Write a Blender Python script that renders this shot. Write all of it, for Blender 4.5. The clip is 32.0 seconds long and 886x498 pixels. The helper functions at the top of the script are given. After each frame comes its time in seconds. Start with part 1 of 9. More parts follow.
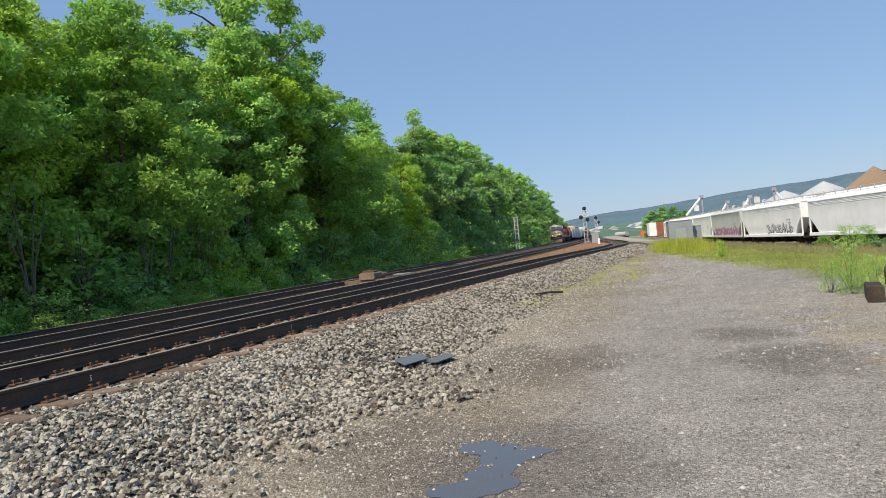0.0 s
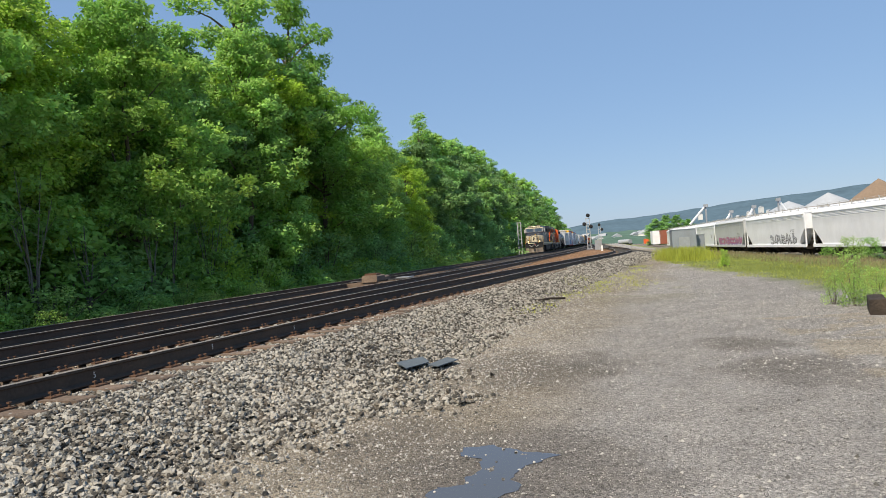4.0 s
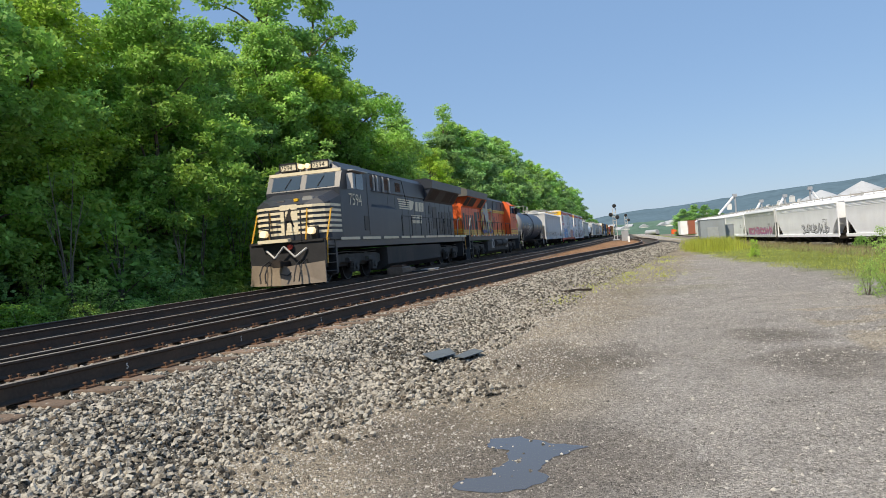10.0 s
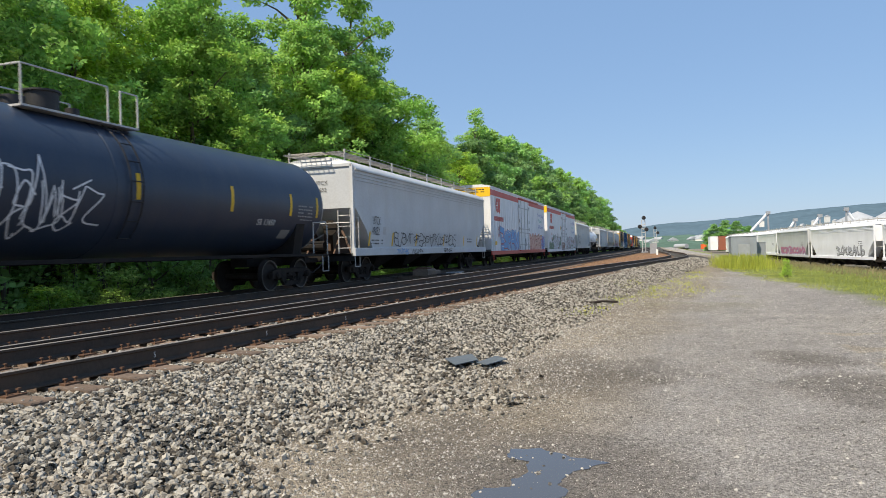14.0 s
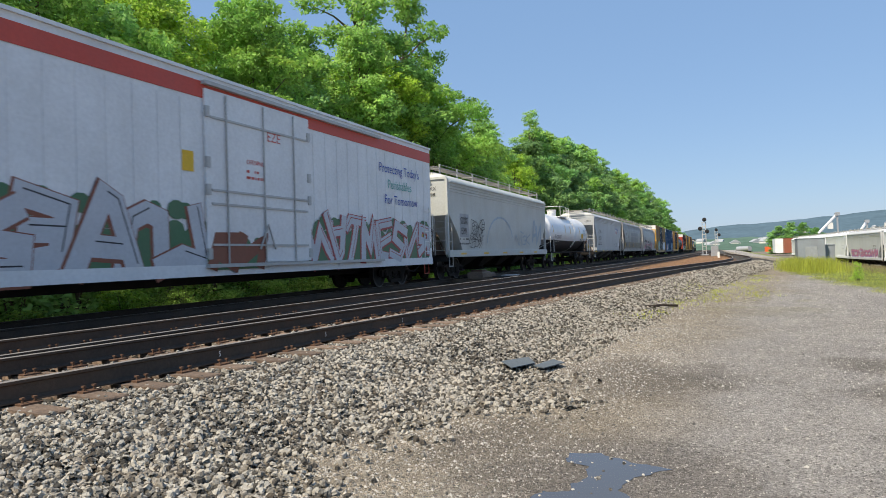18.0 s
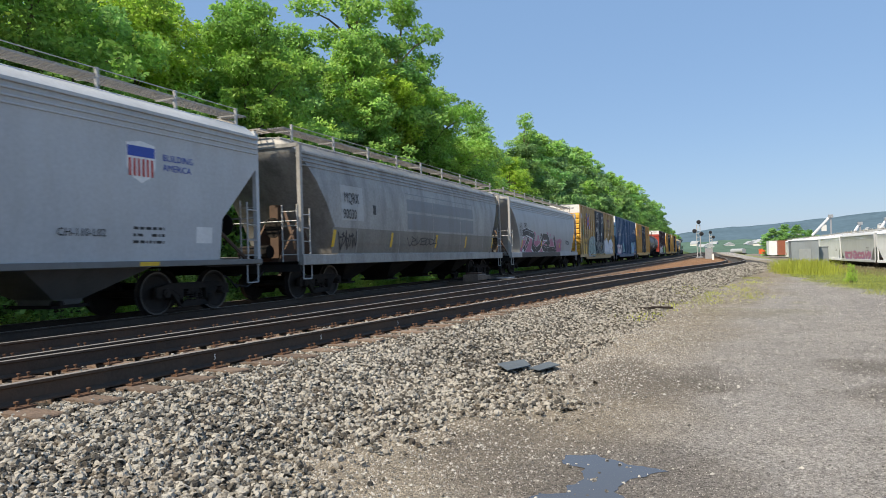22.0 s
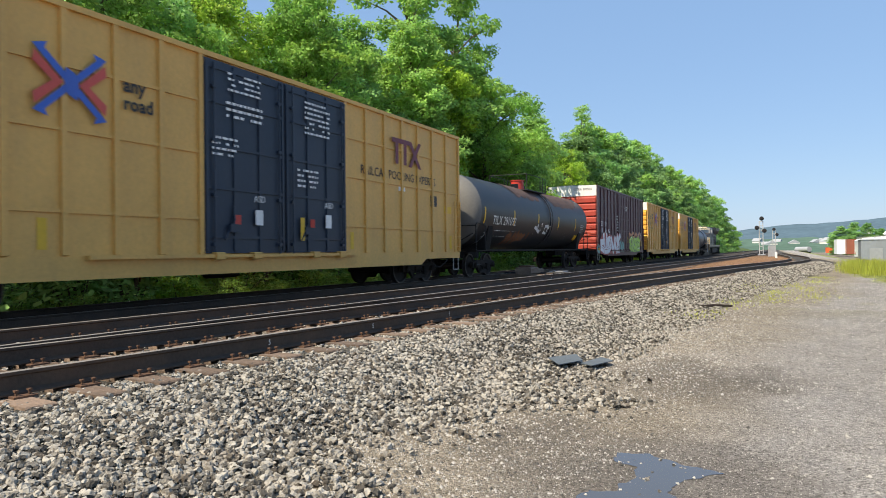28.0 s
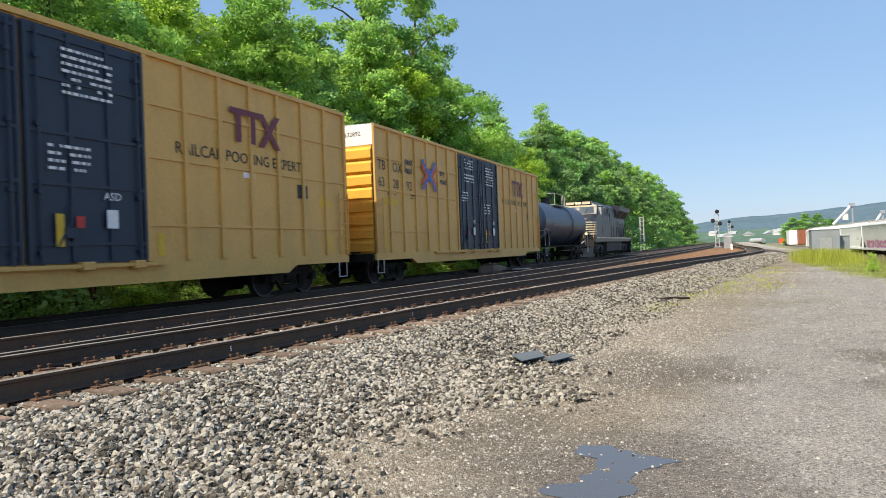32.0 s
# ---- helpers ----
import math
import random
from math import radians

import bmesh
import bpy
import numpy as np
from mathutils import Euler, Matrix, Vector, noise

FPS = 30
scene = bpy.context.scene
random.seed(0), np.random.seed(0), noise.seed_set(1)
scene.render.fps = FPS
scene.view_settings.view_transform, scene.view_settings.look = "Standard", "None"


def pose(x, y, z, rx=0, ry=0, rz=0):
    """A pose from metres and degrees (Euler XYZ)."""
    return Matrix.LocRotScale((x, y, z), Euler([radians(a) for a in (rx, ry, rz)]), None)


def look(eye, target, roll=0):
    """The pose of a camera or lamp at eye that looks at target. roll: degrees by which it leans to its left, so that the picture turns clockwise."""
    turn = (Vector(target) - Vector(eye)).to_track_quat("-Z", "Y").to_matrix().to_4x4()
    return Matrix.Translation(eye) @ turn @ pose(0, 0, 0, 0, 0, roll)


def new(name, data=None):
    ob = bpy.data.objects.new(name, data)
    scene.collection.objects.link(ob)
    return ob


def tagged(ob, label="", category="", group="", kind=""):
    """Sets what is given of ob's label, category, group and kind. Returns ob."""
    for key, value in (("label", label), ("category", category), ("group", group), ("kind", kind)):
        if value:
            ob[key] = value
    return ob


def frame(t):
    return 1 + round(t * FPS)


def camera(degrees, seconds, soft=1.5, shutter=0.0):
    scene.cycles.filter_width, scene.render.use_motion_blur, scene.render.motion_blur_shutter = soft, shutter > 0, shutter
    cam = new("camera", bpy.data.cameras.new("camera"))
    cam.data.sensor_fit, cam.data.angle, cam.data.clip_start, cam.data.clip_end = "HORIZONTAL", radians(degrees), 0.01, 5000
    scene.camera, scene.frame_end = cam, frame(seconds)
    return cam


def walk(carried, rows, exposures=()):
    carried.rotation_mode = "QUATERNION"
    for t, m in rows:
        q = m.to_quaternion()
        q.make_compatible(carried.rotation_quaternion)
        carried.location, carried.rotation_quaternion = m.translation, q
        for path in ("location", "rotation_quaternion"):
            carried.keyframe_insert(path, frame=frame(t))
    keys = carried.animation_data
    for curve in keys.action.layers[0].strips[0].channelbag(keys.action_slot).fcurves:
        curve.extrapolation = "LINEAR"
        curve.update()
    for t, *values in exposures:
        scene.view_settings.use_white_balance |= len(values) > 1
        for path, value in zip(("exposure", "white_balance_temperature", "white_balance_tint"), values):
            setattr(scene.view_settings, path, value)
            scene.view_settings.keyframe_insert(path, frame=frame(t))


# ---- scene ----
# the camera: held by hand beside the line, it turns slowly to follow
EYE = 1.40
cam = camera(65.8, 32.0, soft=0.9, shutter=0.12)
ROWS = [
    (0, 0.032, 0.047, -0.011, 13.26, 0.03, 5.29),
    (0.5, 0.045, 0.008, -0.008, 13.36, 0.27, 5.24),
    (1, 0.045, -0.007, -0.007, 13.62, 0.29, 4.75),
    (1.5, 0.039, 0.015, -0.015, 13.29, 0.34, 4.79),
    (2, 0.037, 0.004, -0.013, 13.16, 0.32, 4.62),
    (2.5, 0.037, -0.005, -0.014, 13.38, 0.33, 4.54),
    (3, 0.029, 0.005, -0.012, 13.56, 0.32, 4.33),
    (3.5, 0.026, 0.01, -0.01, 13.56, 0.34, 4.22),
    (5.5, 0.021, 0.01, -0.012, 13.3, 0.54, 4.23),
    (6, 0.015, 0.008, -0.013, 13.51, 0.52, 4.19),
    (6.5, 0.021, -0.001, -0.009, 13.65, 0.49, 4.2),
    (7, 0.02, -0.002, -0.009, 13.87, 0.41, 4.36),
    (7.5, 0.024, 0.007, -0.011, 13.89, 0.15, 4.57),
    (8, 0.025, 0.001, -0.007, 14.27, 0.14, 4.87),
    (8.5, 0.024, -0.001, -0.007, 14.7, 0.11, 4.52),
    (9, 0.025, -0.004, -0.004, 15.12, -0.04, 4.51),
    (9.5, 0.021, -0.002, -0.006, 15.37, -0.13, 4.4),
    (10, 0.018, 0.012, -0.009, 15.59, -0.15, 4.46),
    (10.5, 0.014, 0.013, -0.005, 15.67, -0.12, 4.42),
    (11, 0.016, 0.01, -0.009, 15.81, -0.06, 4.28),
    (11.5, 0.02, 0.004, -0.005, 16.03, -0.11, 4.18),
    (12, 0.01, 0.022, -0.015, 15.7, -0.77, 3.84),
    (12.5, -0.005, 0.038, -0.005, 15.39, -1, 2.34),
    (13, -0.009, 0.03, 0.004, 15.95, -0.36, 2.13),
    (13.5, -0.008, 0.021, 0.007, 16.38, -0.01, 2.18),
    (14, -0.006, 0.009, 0.014, 17.75, 0.23, 1.67),
    (14.5, -0.013, -0.004, 0.012, 18.99, 0.33, 1.48),
    (15, -0.014, -0.008, 0.012, 19.65, 0.43, 1.69),
    (15.5, -0.019, -0.008, 0.014, 20.51, 0.57, 1.62),
    (17.5, -0.022, -0.027, 0.01, 22.05, 0.64, 1.51),
    (18, -0.025, -0.019, 0.014, 22.29, 0.58, 1.64),
    (18.5, -0.029, -0.021, 0.013, 22.44, 0.68, 1.67),
    (19, -0.03, -0.017, 0.01, 22.55, 0.77, 1.77),
    (19.5, -0.03, -0.021, 0.012, 22.41, 0.83, 1.75),
    (20, -0.029, -0.016, 0.005, 22.28, 0.95, 1.95),
    (20.5, -0.03, -0.024, 0.012, 22.27, 0.9, 1.72),
    (21, -0.031, -0.02, 0.007, 22.15, 0.93, 1.86),
    (21.5, -0.031, -0.03, 0.01, 21.98, 0.84, 1.66),
    (22, -0.028, -0.024, 0.011, 21.88, 0.8, 1.74),
    (22.5, -0.025, -0.025, 0.01, 21.75, 0.78, 1.79),
    (23, -0.028, -0.015, 0.004, 21.68, 0.74, 1.78),
    (23.5, -0.024, -0.028, 0.009, 21.46, 0.57, 1.93),
    (24, -0.026, -0.02, 0.01, 21.26, 0.51, 1.85),
    (24.5, -0.024, -0.017, 0.01, 21.14, 0.45, 1.91),
    (25, -0.027, -0.007, 0.007, 21.1, 0.38, 1.99),
    (25.5, -0.028, -0.007, 0.004, 21.03, 0.31, 2.01),
    (27.5, -0.038, 0.015, -0.008, 24.4, 0.28, 0.21),
    (28, -0.041, 0.011, -0, 26.3, 0.23, 0.62),
    (28.5, -0.022, 0.019, -0.002, 26.04, 0.6, 1.18),
    (29, 0.002, 0.033, -0.004, 24.37, 0.48, 1.73),
    (29.5, 0.01, 0.035, -0.007, 24.15, 0.66, 2.36),
    (30, 0.012, 0.036, -0, 24.21, 0.62, 2.64),
    (30.5, 0.018, 0.017, 0.004, 24.08, 1.04, 2.39),
    (31, 0.011, -0.011, -0, 23.99, 0.98, 1.8),
    (31.5, -0.005, -0.018, -0, 23.4, 0.66, 1.44),
    (32, 0.002, -0.015, 0.007, 23.24, 0.14, 2.09),
]
walk(cam, [(t, pose(x, y, EYE + z, 90 + pitch, roll, yaw)) for t, x, y, z, yaw, pitch, roll in ROWS],
     exposures=[(0, 0.42, 7400, 10), (9, 0.42, 7400, 10), (12, 0.54, 7400, 10), (15, 0.50, 7400, 10), (26, 0.53, 7400, 10), (29, 0.75, 7600, 10), (32, 0.72, 7600, 10)])

# ---- sky and sun ----
SUN_TO = Vector((-0.27, -0.54, 0.79)).normalized()
SUN_EL = math.asin(SUN_TO.z)
SUN_AZ = math.atan2(SUN_TO.x, SUN_TO.y)
world = bpy.data.worlds.new("sky")
scene.world = world
world.use_nodes = True
wn = world.node_tree
sky = wn.nodes.new("ShaderNodeTexSky")
sky.sky_type = "NISHITA"
sky.sun_disc = False
sky.sun_elevation = SUN_EL
sky.sun_rotation = SUN_AZ
sky.air_density, sky.dust_density, sky.ozone_density = 1.0, 0.5, 2.5
haze = wn.nodes.new("ShaderNodeMix")
haze.data_type = "RGBA"
haze.inputs["Factor"].default_value = 0.62
wn.links.new(sky.outputs[0], haze.inputs[6])
haze.inputs[7].default_value = (1.77, 3.48, 6.8, 1)
wn.links.new(haze.outputs[2], wn.nodes["Background"].inputs[0])
wn.nodes["Background"].inputs[1].default_value = 0.096
sun_data = bpy.data.lights.new("sun", "SUN")
sun_data.energy = 4.2
sun_data.angle = radians(0.6)
sun_data.color = (1.0, 0.94, 0.84)
sun = new("sun", sun_data)
sun.matrix_world = look(SUN_TO * 100, (0, 0, 0))
scene.view_settings.exposure = 0.0

# ---- tools ----
rng = np.random.default_rng(7)


def material(name, col, rough=0.8, metal=0.0, var=0.25, scale=3.0, fine=40.0, bump=0.3, dirt=None, dirt_amount=0.4, spec=0.4, dirt_scale=(0.5, 0.5, 0.5), per_object=0.0, per_island=0.0):
    """A procedural surface: colour varied at two scales, optional stains, fine bump."""
    m = bpy.data.materials.new(name)
    m.use_nodes = True
    t = m.node_tree
    n, l = t.nodes, t.links
    b = n["Principled BSDF"]
    b.inputs["Roughness"].default_value = rough
    b.inputs["Metallic"].default_value = metal
    b.inputs["Specular IOR Level"].default_value = spec
    co = n.new("ShaderNodeTexCoord")
    big = n.new("ShaderNodeTexNoise")
    big.inputs["Scale"].default_value = scale
    big.inputs["Detail"].default_value = 5
    small = n.new("ShaderNodeTexNoise")
    small.inputs["Scale"].default_value = fine
    small.inputs["Detail"].default_value = 3
    l.new(co.outputs["Object"], big.inputs["Vector"])
    l.new(co.outputs["Object"], small.inputs["Vector"])
    add = n.new("ShaderNodeMath")
    add.operation = "ADD"
    l.new(big.outputs[0], add.inputs[0])
    l.new(small.outputs[0], add.inputs[1])
    total = add.outputs[0]
    for amount, source in ((per_object, "ShaderNodeObjectInfo"), (per_island, "ShaderNodeNewGeometry")):
        if amount:
            info = n.new(source)
            mul = n.new("ShaderNodeMath")
            mul.operation = "MULTIPLY_ADD"
            mul.inputs[1].default_value = amount
            l.new(info.outputs["Random" if source == "ShaderNodeObjectInfo" else "Random Per Island"], mul.inputs[0])
            l.new(total, mul.inputs[2])
            sub = n.new("ShaderNodeMath")
            sub.operation = "SUBTRACT"
            sub.inputs[1].default_value = amount / 2
            l.new(mul.outputs[0], sub.inputs[0])
            total = sub.outputs[0]
    ramp = n.new("ShaderNodeMapRange")
    ramp.inputs["From Min"].default_value = 0.6
    ramp.inputs["From Max"].default_value = 1.4
    ramp.inputs["To Min"].default_value = 1 - var
    ramp.inputs["To Max"].default_value = 1 + var
    l.new(total, ramp.inputs["Value"])
    mixv = n.new("ShaderNodeVectorMath")
    mixv.operation = "SCALE"
    mixv.inputs[0].default_value = col
    l.new(ramp.outputs[0], mixv.inputs["Scale"])
    out = mixv.outputs[0]
    if dirt:
        mp = n.new("ShaderNodeMapping")
        mp.inputs["Scale"].default_value = dirt_scale
        l.new(co.outputs["Object"], mp.inputs["Vector"])
        dn = n.new("ShaderNodeTexNoise")
        dn.inputs["Scale"].default_value = 2.0
        dn.inputs["Detail"].default_value = 8
        dn.inputs["Roughness"].default_value = 0.65
        l.new(mp.outputs[0], dn.inputs["Vector"])
        dr = n.new("ShaderNodeMapRange")
        dr.inputs["From Min"].default_value = 0.45
        dr.inputs["From Max"].default_value = 0.75
        dr.inputs["To Max"].default_value = dirt_amount
        l.new(dn.outputs[0], dr.inputs["Value"])
        mix = n.new("ShaderNodeMix")
        mix.data_type = "RGBA"
        l.new(dr.outputs[0], mix.inputs["Factor"])
        l.new(out, mix.inputs[6])
        mix.inputs[7].default_value = (*dirt, 1)
        out = mix.outputs[2]
    l.new(out, b.inputs["Base Color"])
    if bump:
        bp = n.new("ShaderNodeBump")
        bp.inputs["Strength"].default_value = bump
        bp.inputs["Distance"].default_value = 0.02
        l.new(small.outputs[0], bp.inputs["Height"])
        l.new(bp.outputs[0], b.inputs["Normal"])
    return m


def glow(name, col, strength):
    m = material(name, col, 0.3, bump=0)
    b = m.node_tree.nodes["Principled BSDF"]
    b.inputs["Emission Color"].default_value = (*col, 1)
    b.inputs["Emission Strength"].default_value = strength
    return m


class Shape:
    """Collects solids into one mesh."""

    def __init__(self):
        self.v, self.f = [], []

    def add(self, vs, fs):
        o = len(self.v)
        self.v += [tuple(p) for p in vs]
        self.f += [tuple(i + o for i in q) for q in fs]
        return self

    def box(self, x0, x1, y0, y1, z0, z1, c=0.0):
        if c <= 0:
            vs = [(x, y, z) for x in (x0, x1) for y in (y0, y1) for z in (z0, z1)]
            return self.add(vs, [(0, 1, 3, 2), (4, 6, 7, 5), (0, 4, 5, 1), (2, 3, 7, 6), (0, 2, 6, 4), (1, 5, 7, 3)])
        pr = [(x0 + c, z0), (x1 - c, z0), (x1, z0 + c), (x1, z1 - c), (x1 - c, z1), (x0 + c, z1), (x0, z1 - c), (x0, z0 + c)]
        return self.along_y(pr, y0, y1)

    def along_y(self, prof, y0, y1, ends=True):
        """A closed outline of (x, z) pulled from y0 to y1."""
        n = len(prof)
        vs = [(x, y0, z) for x, z in prof] + [(x, y1, z) for x, z in prof]
        fs = [(i, (i + 1) % n, n + (i + 1) % n, n + i) for i in range(n)]
        if ends:
            fs += [tuple(range(n))[::-1], tuple(range(n, 2 * n))]
        return self.add(vs, fs)

    def along_x(self, prof, x0, x1):
        """A closed outline of (y, z) pulled from x0 to x1."""
        n = len(prof)
        vs = [(x0, y, z) for y, z in prof] + [(x1, y, z) for y, z in prof]
        fs = [(i, n + i, n + (i + 1) % n, (i + 1) % n) for i in range(n)]
        fs += [tuple(range(n)), tuple(range(n, 2 * n))[::-1]]
        return self.add(vs, fs)

    def loft(self, rings, close=True):
        """Rings of equally many points, skinned one to the next."""
        n = len(rings[0])
        vs = [p for r in rings for p in r]
        fs = []
        for k in range(len(rings) - 1):
            for i in range(n):
                j = (i + 1) % n
                fs.append((k * n + i, k * n + j, (k + 1) * n + j, (k + 1) * n + i))
        if close:
            fs += [tuple(range(n))[::-1], tuple(range((len(rings) - 1) * n, len(rings) * n))]
        return self.add(vs, fs)

    def rod(self, a, b, r, n=6, r2=None):
        a, b = Vector(a), Vector(b)
        d = (b - a).normalized()
        u = d.orthogonal().normalized()
        w = d.cross(u)
        r2 = r if r2 is None else r2
        ra = [a + (u * math.cos(2 * math.pi * i / n) + w * math.sin(2 * math.pi * i / n)) * r for i in range(n)]
        rb = [b + (u * math.cos(2 * math.pi * i / n) + w * math.sin(2 * math.pi * i / n)) * r2 for i in range(n)]
        return self.loft([ra, rb])

    def pipe(self, pts, r, n=6):
        for a, b in zip(pts, pts[1:]):
            self.rod(a, b, r, n)
        return self

    def make(self, name, mat, smooth=False):
        me = bpy.data.meshes.new(name)
        me.from_pydata(self.v, [], self.f)
        me.materials.append(mat)
        bm = bmesh.new()
        bm.from_mesh(me)
        bmesh.ops.recalc_face_normals(bm, faces=bm.faces)
        bm.to_mesh(me)
        bm.free()
        if smooth:
            me.polygons.foreach_set("use_smooth", [True] * len(me.polygons))
            me.set_sharp_from_angle(angle=radians(40))
        return me


def part(name, shape, mat, parent, label="", smooth=False, at=None):
    me = shape if isinstance(shape, bpy.types.Mesh) else shape.make(name, mat, smooth)
    ob = new(name, me)
    ob.parent = parent
    if at is not None:
        ob.matrix_basis = at
    if label:
        ob["label"] = label
    return ob


def each(name, shape, mat, parent, label=""):
    """Every separate solid of a shape as a part of its own."""
    root = list(range(len(shape.v)))

    def find(i):
        while root[i] != i:
            root[i] = root[root[i]]
            i = root[i]
        return i
    for q in shape.f:
        a = find(q[0])
        for i in q[1:]:
            root[find(i)] = a
    groups = {}
    for q in shape.f:
        groups.setdefault(find(q[0]), []).append(q)
    for fs in groups.values():
        used = sorted({i for q in fs for i in q})
        at = {i: k for k, i in enumerate(used)}
        one = Shape().add([shape.v[i] for i in used], [tuple(at[i] for i in q) for q in fs])
        part(name, one, mat, parent, label)


def thing(name, label, category, m=None, group="", kind=""):
    ob = new(name)
    ob.empty_display_size = 0.3
    if m is not None:
        ob.matrix_basis = m
    return tagged(ob, label, category, group, kind)


def solid(name, shape, mat, label, category, m=None, group="", kind="", smooth=False):
    ob = new(name, shape.make(name, mat, smooth))
    if m is not None:
        ob.matrix_basis = m
    return tagged(ob, label, category, group, kind)


def quick_mesh(name, v, f, mat, flat=False):
    """A mesh of many quads or triangles straight from arrays."""
    me = bpy.data.meshes.new(name)
    k = f.shape[1]
    me.vertices.add(len(v))
    me.vertices.foreach_set("co", np.ascontiguousarray(v, dtype=np.float32).ravel())
    me.loops.add(f.size)
    me.loops.foreach_set("vertex_index", np.ascontiguousarray(f, dtype=np.int32).ravel())
    me.polygons.add(len(f))
    me.polygons.foreach_set("loop_start", np.arange(0, f.size, k, dtype=np.int32))
    me.polygons.foreach_set("loop_total", np.full(len(f), k, dtype=np.int32))
    me.materials.append(mat)
    if flat:
        me.polygons.foreach_set("use_smooth", [False] * len(f))
    me.update(calc_edges=True)
    me.validate()
    return me

# ---- materials ----
M_rock = material("ballast stone", (0.240, 0.226, 0.196), 0.92, var=0.76, scale=6, fine=70, bump=0.6, per_island=1.3, dirt=(0.24, 0.16, 0.09), dirt_amount=0.30, dirt_scale=(2.5, 2.5, 2.5))
M_pebble = material("gravel pebble", (0.285, 0.27, 0.242), 0.92, var=0.7, scale=9, fine=80, bump=0.3, per_island=1.3)
M_rail = material("rail steel", (0.06, 0.043, 0.032), 0.75, 0.0, var=0.3, scale=2, fine=30, dirt=(0.12, 0.06, 0.03), dirt_amount=0.5)
M_railtop = material("worn rail head", (0.27, 0.245, 0.215), 0.5, 0.25, var=0.2, scale=2, fine=50, bump=0.1)
M_tie = material("weathered sleeper wood", (0.21, 0.15, 0.11), 0.95, var=0.45, scale=4, fine=30, bump=0.8, per_object=0.6, dirt=(0.08, 0.06, 0.05), dirt_amount=0.7)
M_rust = material("rusty iron", (0.125, 0.068, 0.042), 0.85, 0.2, var=0.4, scale=8, fine=60, bump=0.5)
M_bark = material("bark", (0.13, 0.10, 0.075), 0.95, var=0.4, scale=4, fine=25, bump=0.9)
M_grey_paint = material("grey paint", (0.34, 0.36, 0.38), 0.6, var=0.1, scale=1, fine=10, bump=0.1)
M_galv = material("galvanised steel", (0.42, 0.43, 0.44), 0.5, 0.6, var=0.15, scale=3, fine=20, bump=0.1)
M_black = material("black iron", (0.025, 0.025, 0.027), 0.6, 0.2, var=0.3, scale=3, fine=30, bump=0.2)
M_mat = material("grey rubber mat", (0.095, 0.115, 0.13), 0.75, var=0.2, scale=5, fine=80, bump=0.3)
M_timber = material("tarred timber", (0.03, 0.022, 0.018), 0.9, var=0.5, scale=5, fine=30, bump=0.9, dirt=(0.12, 0.09, 0.06), dirt_amount=0.5)


def leaf_material(name, col, var=0.45, yellow=(0.25, 0.33, 0.03), patch=0.25):
    m = material(name, col, 0.55, var=var, scale=patch, fine=0.9, bump=0, per_island=0.5, dirt=yellow, dirt_amount=0.45, spec=0.25, dirt_scale=(0.3, 0.3, 0.3))
    t = m.node_tree
    b = t.nodes["Principled BSDF"]
    tr = t.nodes.new("ShaderNodeBsdfTranslucent")
    mx = t.nodes.new("ShaderNodeMixShader")
    mx.inputs[0].default_value = 0.42
    src = b.inputs["Base Color"].links[0].from_socket
    t.links.new(src, tr.inputs["Color"])
    t.links.new(b.outputs[0], mx.inputs[1])
    t.links.new(tr.outputs[0], mx.inputs[2])
    t.links.new(mx.outputs[0], t.nodes["Material Output"].inputs["Surface"])
    return m


M_leaf = leaf_material("maple leaves", (0.265, 0.49, 0.12), yellow=(0.53, 0.67, 0.075))
M_leaf2 = leaf_material("locust leaves", (0.34, 0.54, 0.08), yellow=(0.57, 0.67, 0.06))
M_leaf3 = leaf_material("dark leaves", (0.24, 0.46, 0.155), yellow=(0.40, 0.57, 0.12))
# far maples: distance haze is put into the leaf colour as a duller green
M_leaf4 = leaf_material("leaves dulled for haze", (0.19, 0.345, 0.125), yellow=(0.31, 0.45, 0.11))
M_weed = leaf_material("weeds", (0.33, 0.52, 0.13), yellow=(0.46, 0.56, 0.12))
M_grass = leaf_material("yellow grass", (0.40, 0.44, 0.075), yellow=(0.58, 0.52, 0.10))
M_lawn = leaf_material("verge grass", (0.36, 0.40, 0.09), yellow=(0.52, 0.46, 0.15))
M_dry = leaf_material("dry weeds", (0.30, 0.25, 0.13), yellow=(0.42, 0.34, 0.18))

# ---- the lie of the land ----
def track_b(y):
    """Middle of the siding, which swings to the east and back."""
    return float(np.interp(y, B_Y, B_X))


B_KY = np.array([-60, -20, -5, 0, 5, 10, 14, 20, 30, 40, 50, 57, 66, 80, 95, 115, 140, 200, 400])
B_KX = np.array([-11.0, -8.2, -6.9, -6.45, -5.98, -5.5, -5.1, -4.4, -3.15, -1.65, 0.0, 1.0, 1.55, 1.5, 1.0, 0.2, -0.6, -1.5, -4.0])
B_Y = np.arange(-60, 400, 1.0)
B_X = np.interp(B_Y, B_KY, B_KX)
for _ in range(6):
    B_X[3:-3] = np.convolve(B_X, np.ones(7) / 7, "valid")


def track_c(y):
    return -7.95 + 0.038 * y if y < 70 else -5.29 + 0.038 * 30 * (1 - math.exp(-(y - 70) / 30))


TRACK_A = -11.92
RAIL_B, RAIL_C, RAIL_A = 0.51, 0.51, 0.40


def smooth(a, b, x):
    t = min(1, max(0, (x - a) / (b - a)))
    return t * t * (3 - 2 * t)


